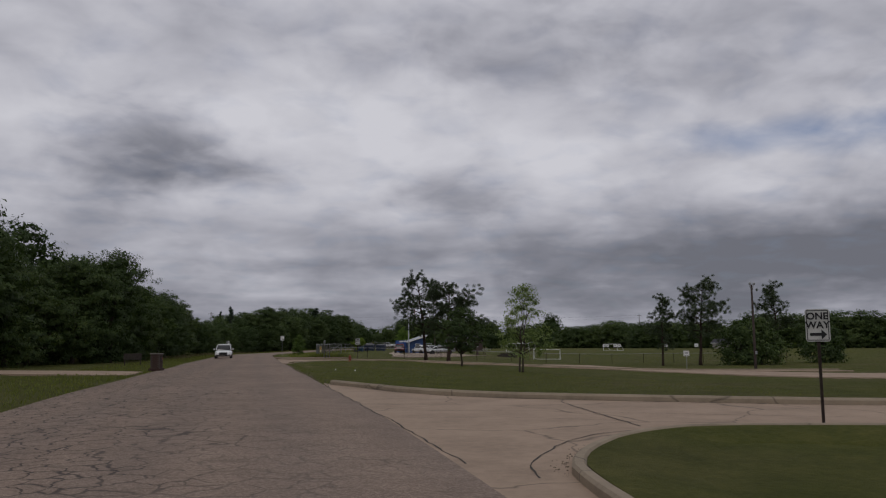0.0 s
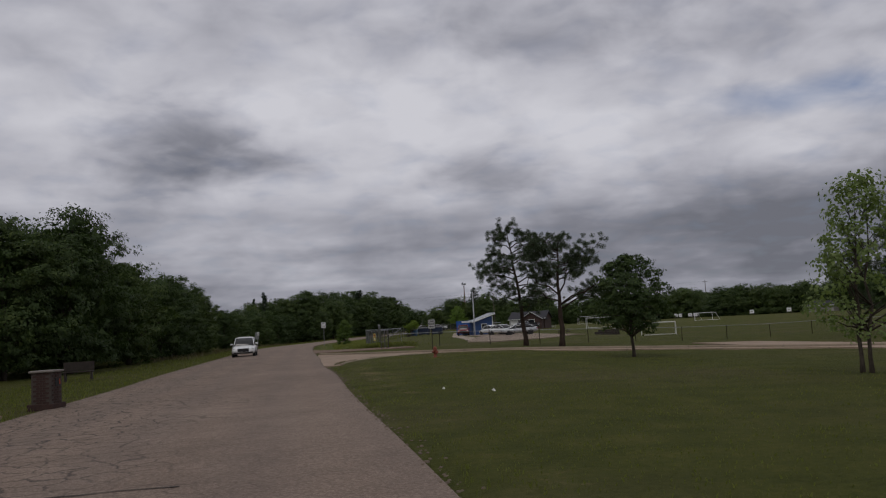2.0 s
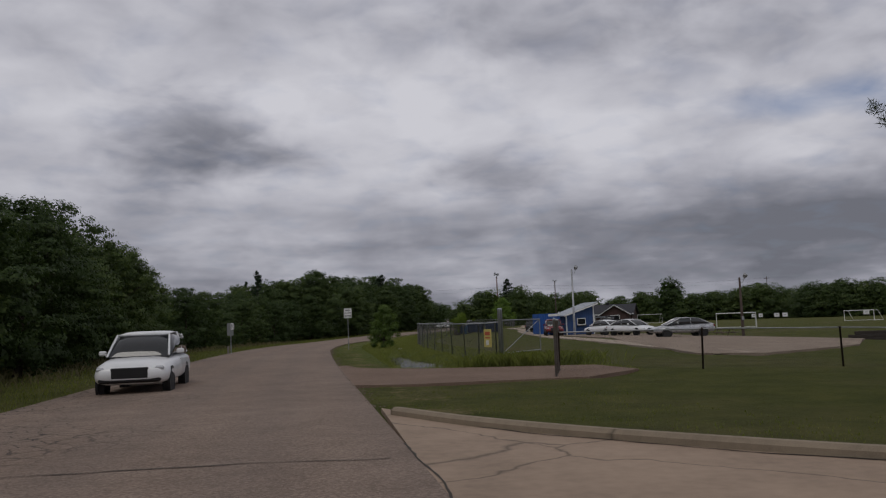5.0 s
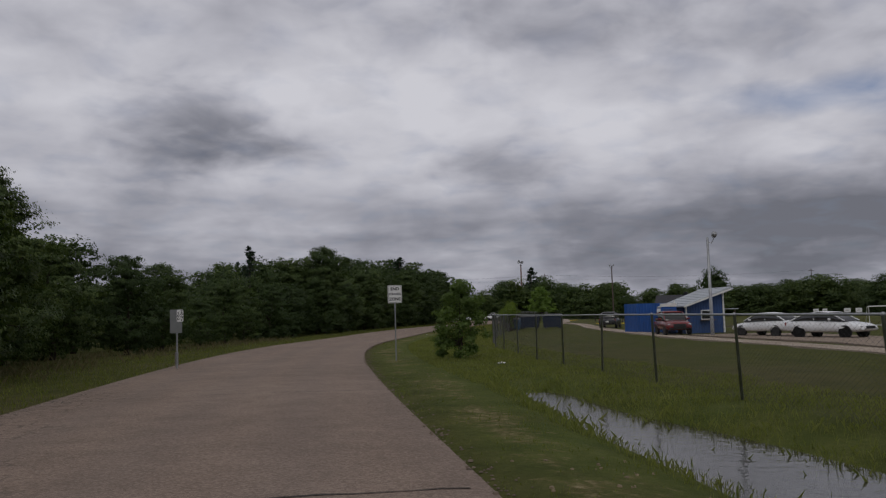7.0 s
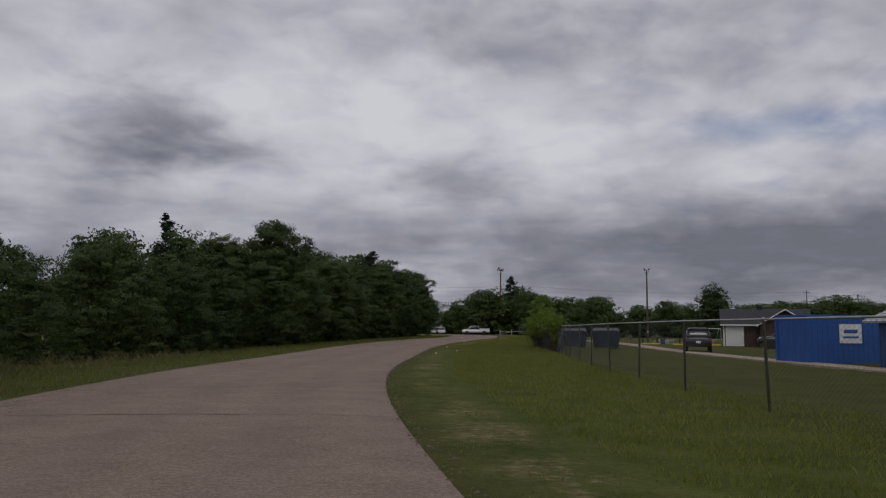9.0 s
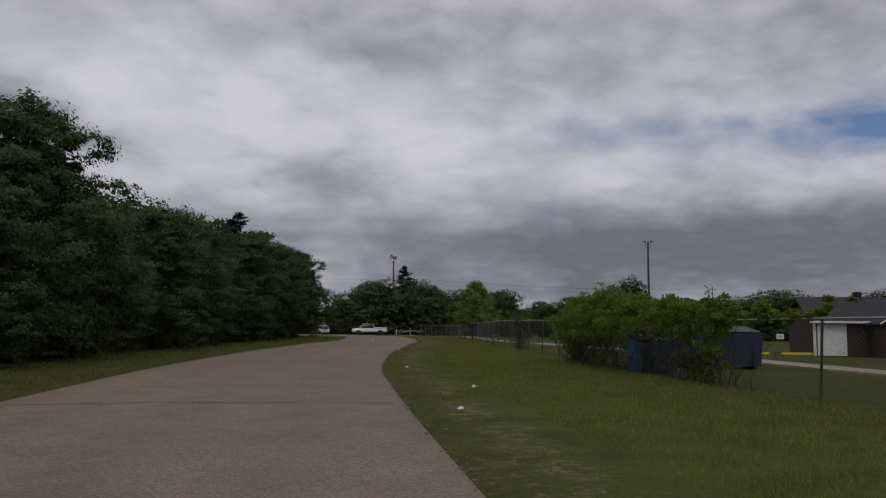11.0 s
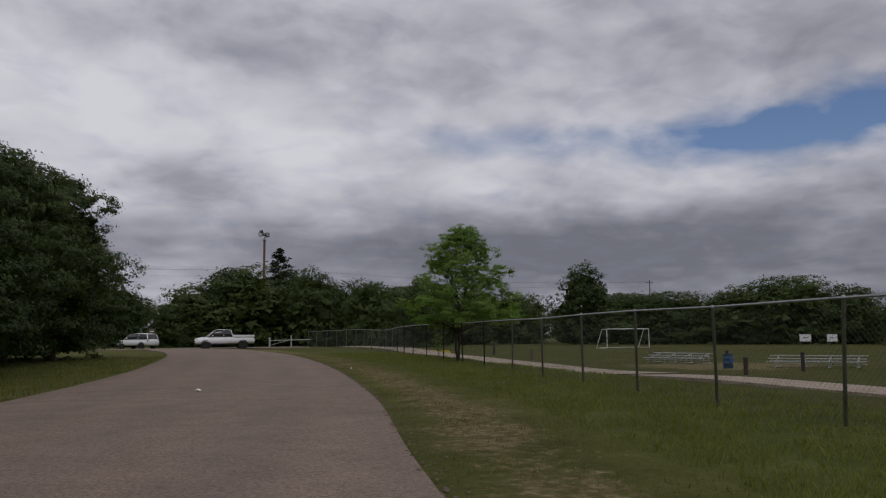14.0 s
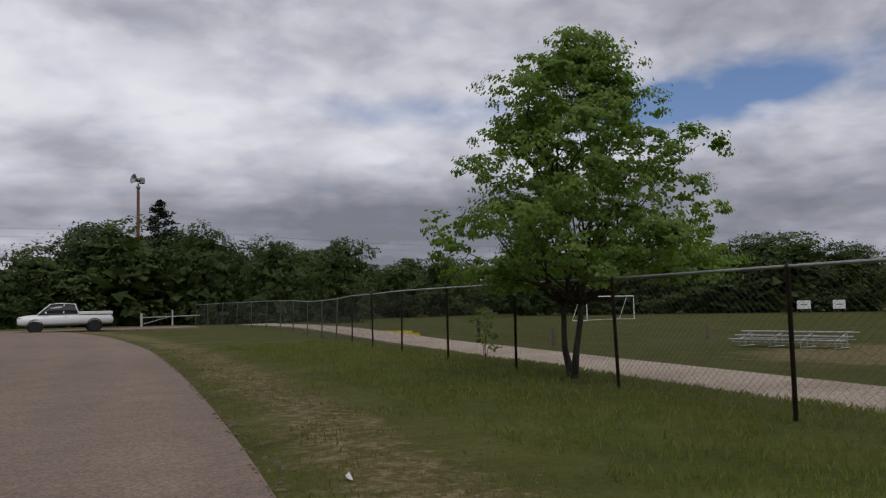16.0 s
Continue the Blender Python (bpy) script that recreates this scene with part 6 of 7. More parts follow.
def vehicle(name, label, paint, x, y, turn, kind, group=""):
    """A car, nose towards its own +x."""
    t = thing(name, label, {"pickup": "pickup truck", "suv": "SUV"}.get(kind, "car"), (x, y, on(x, y) + 0.02), radians(turn), group)
    if kind == "pickup":
        L, W, r = 5.8, 1.98, 0.41
        body = [(-2.88, 0.62, 1.02, 0.9, 0.05), (-2.8, 0.5, 1.18, 0.97, 0.03), (-0.4, 0.46, 1.20, 0.98, 0.03), (0.2, 0.44, 1.20, 0.99, 0.05), (1.35, 0.44, 1.20, 0.99, 0.08), (2.4, 0.46, 1.14, 0.97, 0.12), (2.78, 0.5, 1.06, 0.92, 0.1), (2.9, 0.56, 0.95, 0.82, 0.06)]
        cab = [(-0.72, 1.15, 1.30, 0.88, 0.1), (-0.52, 1.15, 1.86, 0.90, 0.22), (0.3, 1.15, 1.93, 0.91, 0.22), (0.95, 1.15, 1.88, 0.90, 0.22), (1.68, 1.15, 1.24, 0.86, 0.1)]
        ax = (1.85, -1.72)
    elif kind == "suv":
        L, W, r = 4.6, 1.85, 0.36
        body = [(-2.3, 0.5, 0.95, 0.82, 0.05), (-2.22, 0.36, 1.05, 0.9, 0.03), (0, 0.34, 1.06, 0.925, 0.03), (1.1, 0.34, 1.04, 0.925, 0.08), (1.95, 0.36, 0.96, 0.90, 0.12), (2.2, 0.4, 0.86, 0.84, 0.1), (2.3, 0.5, 0.74, 0.74, 0.06)]
        cab = [(-2.2, 1.0, 1.12, 0.80, 0.1), (-1.95, 1.0, 1.62, 0.82, 0.2), (-0.6, 1.0, 1.70, 0.84, 0.22), (0.35, 1.0, 1.64, 0.83, 0.22), (1.15, 1.0, 1.06, 0.80, 0.1)]
        ax = (1.42, -1.38)
    else:
        L, W, r = 4.65, 1.8, 0.32
        body = [(-2.32, 0.48, 0.84, 0.74, 0.06), (-2.22, 0.34, 0.98, 0.85, 0.06), (-1.2, 0.30, 0.98, 0.895, 0.05), (0.2, 0.29, 0.94, 0.9, 0.05), (1.2, 0.30, 0.90, 0.895, 0.1), (1.95, 0.33, 0.80, 0.86, 0.14), (2.22, 0.38, 0.70, 0.78, 0.1), (2.33, 0.46, 0.60, 0.66, 0.06)]
        cab = [(-1.95, 0.90, 0.98, 0.72, 0.1), (-1.15, 0.90, 1.36, 0.76, 0.22), (-0.3, 0.90, 1.46, 0.78, 0.24), (0.3, 0.90, 1.43, 0.78, 0.24), (1.30, 0.88, 0.94, 0.74, 0.1)]
        ax = (1.38, -1.36)
    part("body", loft(body, RING), paint, t, smooth=True)
    part("glasshouse", loft(cab, RING), "glass", t, "dark tinted glass", True)
    hi = max(c[2] for c in cab)
    k = [c for c in cab if c[2] > hi - 0.12]
    roof = [(c[0] + dx, c[2] - 0.06, c[2] + 0.012, c[3] * 0.80, 0.3) for c, dx in zip(k, np.linspace(-0.06, 0.06, len(k)))]
    part("roof", loft(roof, RING), paint, t, smooth=True)
    for s in (1, -1):
        for c0, c1, w in ((cab[-1], cab[-2], 0.03), (cab[0], cab[1], 0.045), (None, None, 0.035)):
            if c0 is None:
                xm = (cab[1][0] + cab[-2][0]) / 2 - 0.05
                a, b = (xm, s * cab[2][3] * 0.985, cab[2][1] + 0.1), (xm - 0.03, s * cab[2][3] * 0.82, hi - 0.03)
            else:
                a, b = (c0[0], s * c0[3] * 0.97, c0[1] + 0.06), (c1[0], s * c1[3] * 0.81, c1[2] - 0.03)
            part("pillar", Mesh().tube([a, tuple((p + q) / 2 + (0.015 if i == 2 else 0) for i, (p, q) in enumerate(zip(a, b))), b], w, 6), paint, t)
        part("headlight", Mesh().box((0.22, 0.30, 0.13), (body[-2][0] - 0.06, s * body[-2][3] * 0.78, body[-2][2] - 0.17), 0, 0.04), "lamp", t)
        part("tail_light", Mesh().box((0.12, 0.18, 0.20), (body[1][0] + 0.0, s * body[1][3] * 0.88, body[1][2] - 0.30), 0, 0.03), "tail", t)
        part("mirror", Mesh().box((0.10, 0.20, 0.13), (cab[-2][0] + 0.28, s * (body[3][3] + 0.07), cab[-1][1] + 0.08), 0, 0.03), paint, t)
        part("door_handle", Mesh().box((0.16, 0.03, 0.03), (0.05, s * (body[2][3] + 0.005), body[2][2] - 0.16)), paint, t)
        for xx in ax:
            part("wheel_arch", Mesh().lathe([(r * 1.18, -0.03), (r * 1.18, 0.03), (r * 1.02, 0.035), (r * 1.02, -0.03)], (xx, s * (W / 2 - 0.045), r), 24, "Y"), "black", t)
            wheel(t, xx, s * (W / 2 - 0.12), r)
    part("grille", Mesh().box((0.05, 0.9, 0.16 if kind == "car" else 0.28), (body[-1][0] - 0.02, 0, body[-1][1] + 0.02), 0, 0.02), "black", t)
    part("bumper", Mesh().box((0.16, 1.5, 0.16), (body[-1][0] - 0.08, 0, body[-2][1] + 0.02), 0, 0.05), "black" if kind != "car" else paint, t)
    part("number_plate", Mesh().box((0.012, 0.3, 0.15), (body[0][0] - 0.006, 0, body[0][1] + 0.12)), "signwhite", t)
    if kind == "pickup":
        m = Mesh()
        for s in (1, -1):
            m.box((2.1, 0.10, 0.20), (-1.78, s * 0.91, 1.15), 0, 0.02)
        m.box((0.10, 1.9, 0.20), (-2.80, 0, 1.15), 0, 0.02)
        part("bed_wall", m, paint, t)
        part("bed_floor", Mesh().box((2.0, 1.72, 0.02), (-1.76, 0, 1.195)), "black", t)
        part("side_step", Mesh().box((1.9, 0.12, 0.06), (0.2, 0.93, 0.42), 0, 0.02), "black", t)
        part("side_step", Mesh().box((1.9, 0.12, 0.06), (0.2, -0.93, 0.42), 0, 0.02), "black", t)
    return t


vehicle("white_pickup", "white crew-cab pickup truck crossing at the junction", "carwhite", 28.9, 291.2, 172, "pickup")
vehicle("white_car", "white hatchback waiting past the junction", "carwhite", 22.3, 303.5, 128, "suv")
vehicle("white_suv", "white SUV coming along the road", "carwhite", -9.1, 93.0, -86, "suv")
vehicle("white_sedan", "white sedan parked on gravel by the fence", "carwhite", 20.3, 144.3, 108, "car", "parked cars")
vehicle("white_sedan", "white sedan parked on pale gravel", "carwhite", 21.1, 139.0, -64, "car", "parked cars")
vehicle("silver_sedan", "silver sedan parked on pale gravel", "carsilver", 21.3, 128.5, 176, "car", "parked cars")
vehicle("red_suv", "dark red SUV parked before the blue building", "carred", 17.4, 152.4, -100, "suv", "parked cars")
vehicle("dark_suv", "dark SUV parked beside the gravel track", "cardark", 21.8, 180.2, 64, "suv", "parked cars")
vehicle("dark_pickup", "dark pickup truck parked before the brick house", "cardark", 35.8, 190.0, 150, "pickup", "parked cars")


# ---------------------------------------------------------------- poles
def lamp_pole(label, x, y, top, lean=0.0, arms=1, mat="pole", turn=0.0):
    t = thing("lamp_pole", label, "lamp pole", (x, y, on(x, y)), turn)
    h = top - on(x, y)
    part("shaft", Mesh().lathe([(0.13, -0.5), (0.125, 0.4), (0.075, h)], sides=12), mat, t, smooth=True)
    e, f = (0.24, 0.62) if arms == 2 else (0.42, 1.0)
    for s in ((1, -1) if arms == 2 else (1,)):
        part("arm", Mesh().tube([(0, 0, h - 0.35), (0.6 * e * s, 0, h - 0.42), (e * s, 0, h - 0.1), (e * s, 0, h + 0.05)], 0.028, 8), "galv", t)
        head = part("lamp_head", Mesh().lathe([(0.06, 0.0), (0.16, 0.05), (0.2, 0.22), (0.17, 0.3), (0.05, 0.34)], (0, 0, 0), 14), "galv", t, smooth=True)
        head.matrix_basis = pose(e * s, 0, h + 0.02, 35, 20 * s, 0) @ Matrix.Scale(f, 4)
        part("lens", Mesh().lathe([(0.17, -0.01), (0.15, 0.02), (0.05, 0.04)], (0, 0, 0), 14), "lamp", t).matrix_basis = pose(e * s, -0.02, h + 0.0, 215, 20 * s, 0) @ Matrix.Scale(f, 4)
    part("junction_box", Mesh().box((0.16, 0.12, 0.28), (0, -0.14, 1.4), 0, 0.01), "galv", t)


lamp_pole("grey lamp pole with a floodlight beside the blue building", 18.62, 148.6, 6.75, mat="galv", turn=-0.5)
lamp_pole("brown lamp pole with double floodlights by the field", 34.4, 217.3, 9.1, 0, 2, turn=-0.4)
lamp_pole("far lamp pole beside the playing field", 103, 324, 9.5, turn=0.4)
lamp_pole("thin dark lamp pole by the car park", 28.2, 132.5, 4.6)
lamp_pole("thin dark lamp pole by the parking loop", 38.8, 65.5, 6.6, 0, 2, "rustpost", 0.4)


def siren_pole(x, y, top):
    t = thing("siren_pole", "tall red-brown pole carrying a grey warning siren", "siren pole", (x, y, on(x, y)))
    h = top - on(x, y)
    part("shaft", Mesh().lathe([(0.26, -0.5), (0.25, 0.5), (0.17, h - 1.5)], sides=12), "reddish", t, smooth=True)
    part("bracket", Mesh().lathe([(0.3, h - 1.75), (0.3, h - 1.6), (0.1, h - 1.55), (0.1, h - 1.2)], sides=12), "galv", t)
    part("horn", Mesh().lathe([(0.35, 0.0), (0.4, 0.55), (0.62, 1.0), (0.98, 1.35), (1.0, 1.38), (0.9, 1.38), (0.5, 0.95), (0.2, 0.5)], (0, 0, 0), 20), "galv", t, smooth=True).matrix_basis = pose(0.1, 0, h - 0.85, 0, -78, 20) @ Matrix.Scale(0.6, 4)
    part("rotor_box", Mesh().box((0.6, 0.6, 0.75), (0.45, 0.1, h - 1.2), 0.3, 0.1), "galv", t)
    part("cabinet", Mesh().box((0.6, 0.4, 1.0), (0.1, -0.4, 2.2), 0, 0.03), "galv", t)


siren_pole(44.0, 331.0, 18.4)


def power_line():
    rows = [(-40, 352, 15.5), (60, 368, 16.0), (160, 372, 16.0)]
    for x, y, z in rows:
        t = thing("utility_pole", "brown wooden utility pole behind the far trees", "utility pole", (x, y, on(x, y)))
        part("shaft", Mesh().lathe([(0.2, -0.5), (0.12, z)], sides=10), "pole", t, smooth=True)
        part("crossarm", Mesh().box((2.4, 0.12, 0.14), (0, 0, z - 0.8)), "pole", t)
        for dx in (-1.0, 0.0, 1.0):
            part("insulator", Mesh().lathe([(0.05, z - 0.66), (0.07, z - 0.6), (0.04, z - 0.5)], (dx, 0, 0), 8), "galv", t)
    w = thing("power_cable", "dark overhead cables sagging between the poles", "cable", (0, 0, 0))
    for (ax, ay, az), (bx, by, bz) in zip(rows, rows[1:]):
        for k, dz in enumerate((-0.5, -0.5, -1.6)):
            pts = [(ax + (bx - ax) * u, ay + (by - ay) * u + (k - 1) * 1.0, az + dz + (bz - az) * u - 4 * 1.3 * u * (1 - u)) for u in np.linspace(0, 1, 13)]
            part("strand", Mesh().tube(pts, 0.009, 4), "black", w)


power_line()


# ---------------------------------------------------------------- buildings
def clad_wall(length, height, mat, rib=0.25, proud=0.018, slope=0.0):
    """A wall panel with upright ribs, standing along +x, its outer side towards -y; slope raises its far end."""
    m = Mesh()
    n_ = int(length / rib)
    w = length / n_
    for i in range(n_):
        x0, x1 = i * w, (i + 1) * w
        h0, h1 = height + slope * x0 / length, height + slope * x1 / length
        a = x0 + w * 0.7
        ha = h0 + (h1 - h0) * 0.7
        m.add([(x0, 0, 0), (a, 0, 0), (a, 0, ha), (x0, 0, h0)], [(0, 1, 2, 3)])
        m.add([(a, 0, 0), (a + 0.03, -proud, 0), (x1 - 0.03, -proud, 0), (x1, 0, 0), (a, 0, ha), (a + 0.03, -proud, ha), (x1 - 0.03, -proud, h1), (x1, 0, h1)], [(0, 1, 5, 4), (1, 2, 6, 5), (2, 3, 7, 6)])
    m.add([(0, 0, 0), (length, 0, 0), (length, 0.08, 0), (0, 0.08, 0), (0, 0, height), (length, 0, height + slope), (length, 0.08, height + slope), (0, 0.08, height)], [(7, 6, 2, 3), (4, 5, 6, 7), (0, 4, 7, 3), (1, 2, 6, 5)])
    seen, names, faces = {}, [], []
    for v in m.v:
        key = tuple(round(c, 4) for c in v)
        names.append(seen.setdefault(key, len(seen)))
    out = Mesh()
    out.v = list(seen)
    out.f = [tuple(names[i] for i in f) for f in m.f]
    return out


def blue_building():
    x, y = 19.5, 154.9
    t = thing("blue_building", "blue metal concession building with pale sloping roof", "building", (x, y, on(x, y)), radians(8))
    w, d, lo, hi = 3.2, 3.0, 2.1, 3.2
    part("wall_front", clad_wall(w, lo, "blue", 0.22, 0.018, hi - lo - 0.06), "blue", t)
    ob = part("wall_side", clad_wall(d, hi - 0.06, "blue"), "blue", t)
    ob.matrix_basis = pose(w, 0, 0, 0, 0, 90)
    ob = part("wall_side", clad_wall(d, lo - 0.06, "blue"), "blue", t)
    ob.matrix_basis = pose(0, d, 0, 0, 0, -90)
    ob = part("wall_back", clad_wall(w, hi, "blue", 0.22, 0.018, lo - hi), "blue", t)
    ob.matrix_basis = pose(w, d, 0, 0, 0, 180)
    a = math.atan2(hi - lo, w)
    roof = part("roof", Mesh().box((math.hypot(w, hi - lo) + 0.9, d + 1.0, 0.10)), "tin", t)
    roof.matrix_basis = Matrix.Translation((w / 2, d / 2, (lo + hi) / 2 + 0.02)) @ Matrix.Rotation(-a, 4, "Y")
    for k in range(10):
        rib = part("roof_rib", Mesh().box((0.05, d + 1.0, 0.03), (-1.9 + 0.42 * k, 0, 0.1)), "tin", roof)
    part("fascia", Mesh().add([(-0.45, -0.52, lo - 0.16), (w + 0.4, -0.52, hi + 0.0), (w + 0.4, -0.52, hi + 0.14), (-0.45, -0.52, lo - 0.0), (-0.45, -0.50, lo - 0.16), (w + 0.4, -0.50, hi + 0.0), (w + 0.4, -0.50, hi + 0.14), (-0.45, -0.50, lo)], [(0, 1, 2, 3), (7, 6, 5, 4), (0, 4, 5, 1), (3, 2, 6, 7)]), "white", t, "white roof edge board")
    for xx in (0.0, w):
        part("corner_trim", Mesh().box((0.12, 0.12, (lo if xx == 0 else hi) - 0.1), (xx, -0.02, 0)), "white", t)
    win = part("service_window", Mesh().box((1.0, 0.06, 0.75), (1.75, -0.03, 1.0), 0, 0.01), "white", t, "white framed service hatch")
    part("pane", Mesh().box((0.84, 0.02, 0.58), (1.75, -0.065, 1.09)), "glass", win)
    part("counter", Mesh().box((1.2, 0.35, 0.05), (1.75, -0.2, 0.95)), "wood", t)
    # lean-to on the far side
    part("porch_roof", Mesh().box((1.5, d * 0.8, 0.07), (w + 0.8, d * 0.5, 1.75), 0), "tin", t, "flat pale porch roof")
    for yy in (0.6, d - 0.7):
        part("porch_post", Mesh().box((0.11, 0.11, 1.8), (w + 1.42, yy, -0.05)), "wood", t)
    part("bench", Mesh().box((1.3, 0.4, 0.07), (w + 0.75, 0.3, 0.42)), "wood", t)


blue_building()


def blue_container(x, y):
    t = thing("storage_container", "bright blue metal container with a white banner", "container", (x, y, on(x, y)), radians(4))
    L, d, h = 5.6, 2.4, 2.35
    for m in (pose(0, 0, 0), pose(L, 0, 0, 0, 0, 90), pose(L, d, 0, 0, 0, 180), pose(0, d, 0, 0, 0, -90)):
        l = L if abs(m.to_euler().z) < 0.1 or abs(abs(m.to_euler().z) - math.pi) < 0.1 else d
        part("side_panel", clad_wall(l, h, "bluebright", 0.28, 0.03), "bluebright", t).matrix_basis = m
    part("top", Mesh().box((L, d, 0.06), (L / 2, d / 2, h)), "bluebright", t)
    for xx in (0, L):
        for yy in (0, d):
            part("corner_post", Mesh().box((0.14, 0.14, h + 0.06), (xx, yy, 0)), "bluebright", t)
    b = part("banner", Mesh().box((1.3, 0.02, 0.95), (2.4, -0.05, 1.0), 0, 0.005), "signwhite", t, "white banner")
    part("bar", Mesh().box((0.8, 0.01, 0.18), (2.4, -0.065, 1.5)), "bluebright", b)
    part("bar", Mesh().box((0.9, 0.01, 0.10), (2.4, -0.065, 1.25)), "bluebright", b)


blue_container(18.1, 161.6)


def toilet_box(x, y):
    t = thing("portable_toilet", "blue plastic portable toilet with white roof", "toilet cabin", (x, y, on(x, y)), radians(-25))
    part("cabin", Mesh().box((1.15, 1.15, 2.0), (0, 0, 0.05), 0, 0.08), "bluebright", t)
    part("door", Mesh().box((0.8, 0.04, 1.75), (0, -0.585, 0.15), 0, 0.01), "blue", t)
    part("roof", Mesh().box((1.2, 1.2, 0.25), (0, 0, 2.05), 0, 0.12), "white", t)
    part("vent_pipe", Mesh().lathe([(0.05, 2.2), (0.05, 2.5)], (0.4, 0.4, 0), 8), "white", t)


toilet_box(18.3, 155.2)


def house(name, label, x, y, turn, w, d, eave, ridge, walls, roofmat, extras=True):
    """A small house: ridge along its own x, gable ends, wing with its own gable to the front."""
    t = thing(name, label, "house", (x, y, on(x, y)), radians(turn))
    part("wall", Mesh().slab([(0, 0), (w, 0), (w, d), (0, d)], -0.2, eave), walls, t)
    o = 0.35
    m = Mesh()
    m.add([(-o, -o, eave - 0.06), (w + o, -o, eave - 0.06), (w + o, d / 2, ridge), (-o, d / 2, ridge), (-o, -o, eave - 0.2), (w + o, -o, eave - 0.2), (w + o, d / 2, ridge - 0.14), (-o, d / 2, ridge - 0.14)], [(0, 1, 2, 3), (7, 6, 5, 4), (0, 4, 5, 1), (1, 5, 6, 2), (3, 7, 4, 0)])
    m.add([(-o, d + o, eave - 0.06), (w + o, d + o, eave - 0.06), (w + o, d / 2, ridge), (-o, d / 2, ridge), (-o, d + o, eave - 0.2), (w + o, d + o, eave - 0.2), (w + o, d / 2, ridge - 0.14), (-o, d / 2, ridge - 0.14)], [(3, 2, 1, 0), (4, 5, 6, 7), (1, 5, 4, 0), (2, 6, 5, 1), (0, 4, 7, 3)])
    roof = part("roof", m, roofmat, t)
    part("vent", Mesh().box((0.5, 0.4, 0.45), (w * 0.45, d * 0.5, ridge - 0.12), 0, 0.05), "black", roof)
    for xx in (0.01, w - 0.01):
        part("gable", Mesh().add([(xx, 0, eave - 0.01), (xx, d, eave - 0.01), (xx, d / 2, ridge - 0.1)], [(0, 1, 2) if xx > 1 else (2, 1, 0)]), walls, t)
    part("gutter", Mesh().box((w + 2 * o, 0.10, 0.14), (w / 2, -o - 0.05, eave - 0.2)), "white", t)
    if extras:
        g0, g1, out = w * 0.42, w * 0.98, 2.2
        part("wing_wall", Mesh().slab([(g0, -out), (g1, -out), (g1, 0.05), (g0, 0.05)], -0.2, eave), walls, t)
        gm, top = (g0 + g1) / 2, eave + (g1 - g0) / 2 * 0.62
        part("wing_gable", Mesh().add([(g0, -out + 0.01, eave), (g1, -out + 0.01, eave), (gm, -out + 0.01, top - 0.06)], [(0, 1, 2)]), walls, t)
        m = Mesh()
        for a, b in ((g0 - 0.35, gm), (g1 + 0.35, gm)):
            za = eave - 0.2
            m.add([(a, -out - 0.4, za), (b, -out - 0.4, top), (b, d / 2, top), (a, d / 2, za), (a, -out - 0.4, za - 0.12), (b, -out - 0.4, top - 0.12), (b, d / 2, top - 0.12), (a, d / 2, za - 0.12)], [(0, 1, 2, 3), (7, 6, 5, 4), (0, 4, 5, 1), (3, 7, 4, 0)])
        part("wing_roof", m, roofmat, t)
        for a in (g0 - 0.38, g1 + 0.38):
            part("barge_board", Mesh().tube([(a, -out - 0.42, eave - 0.26), (gm, -out - 0.42, top - 0.03)], 0.05, 4), "white", t, "white gable board")
        part("garage_door", Mesh().box((1.7, 0.06, 1.95), (1.0, -0.04, 0), 0, 0.01), "white", t, "white panelled door")
        part("corner_board", Mesh().box((0.14, 0.14, eave), (0, 0, -0.1)), "white", t)
        wdw = part("window", Mesh().box((1.5, 0.06, 1.0), (gm, -out - 0.02, 0.95), 0, 0.01), "white", t)
        part("pane", Mesh().box((1.3, 0.02, 0.82), (gm, -out - 0.055, 1.04)), "glass", wdw)
    return t


M["brickwall"] = plain("red_brown_brick_wall", (0.070, 0.042, 0.036), 0.9, 0, 0.3, 3)
house("brick_house", "low brick house with dark shingle roof and white trim", 34.5, 199.5, -28, 7.8, 5.8, 2.2, 3.75, "brickwall", "shingle")
M["palewall"] = plain("pale_far_wall", (0.34, 0.32, 0.29), 0.85, 0, 0.1, 2)
house("far_house", "small pale-roofed shelter across the fields", 118, 222, -50, 6, 4.5, 1.7, 2.8, "palewall", "shingle", False)
house("far_house", "low house with a pale roof past the playing field", 205, 300, -55, 16, 9, 3.0, 6.2, "palewall", "shingle", False)


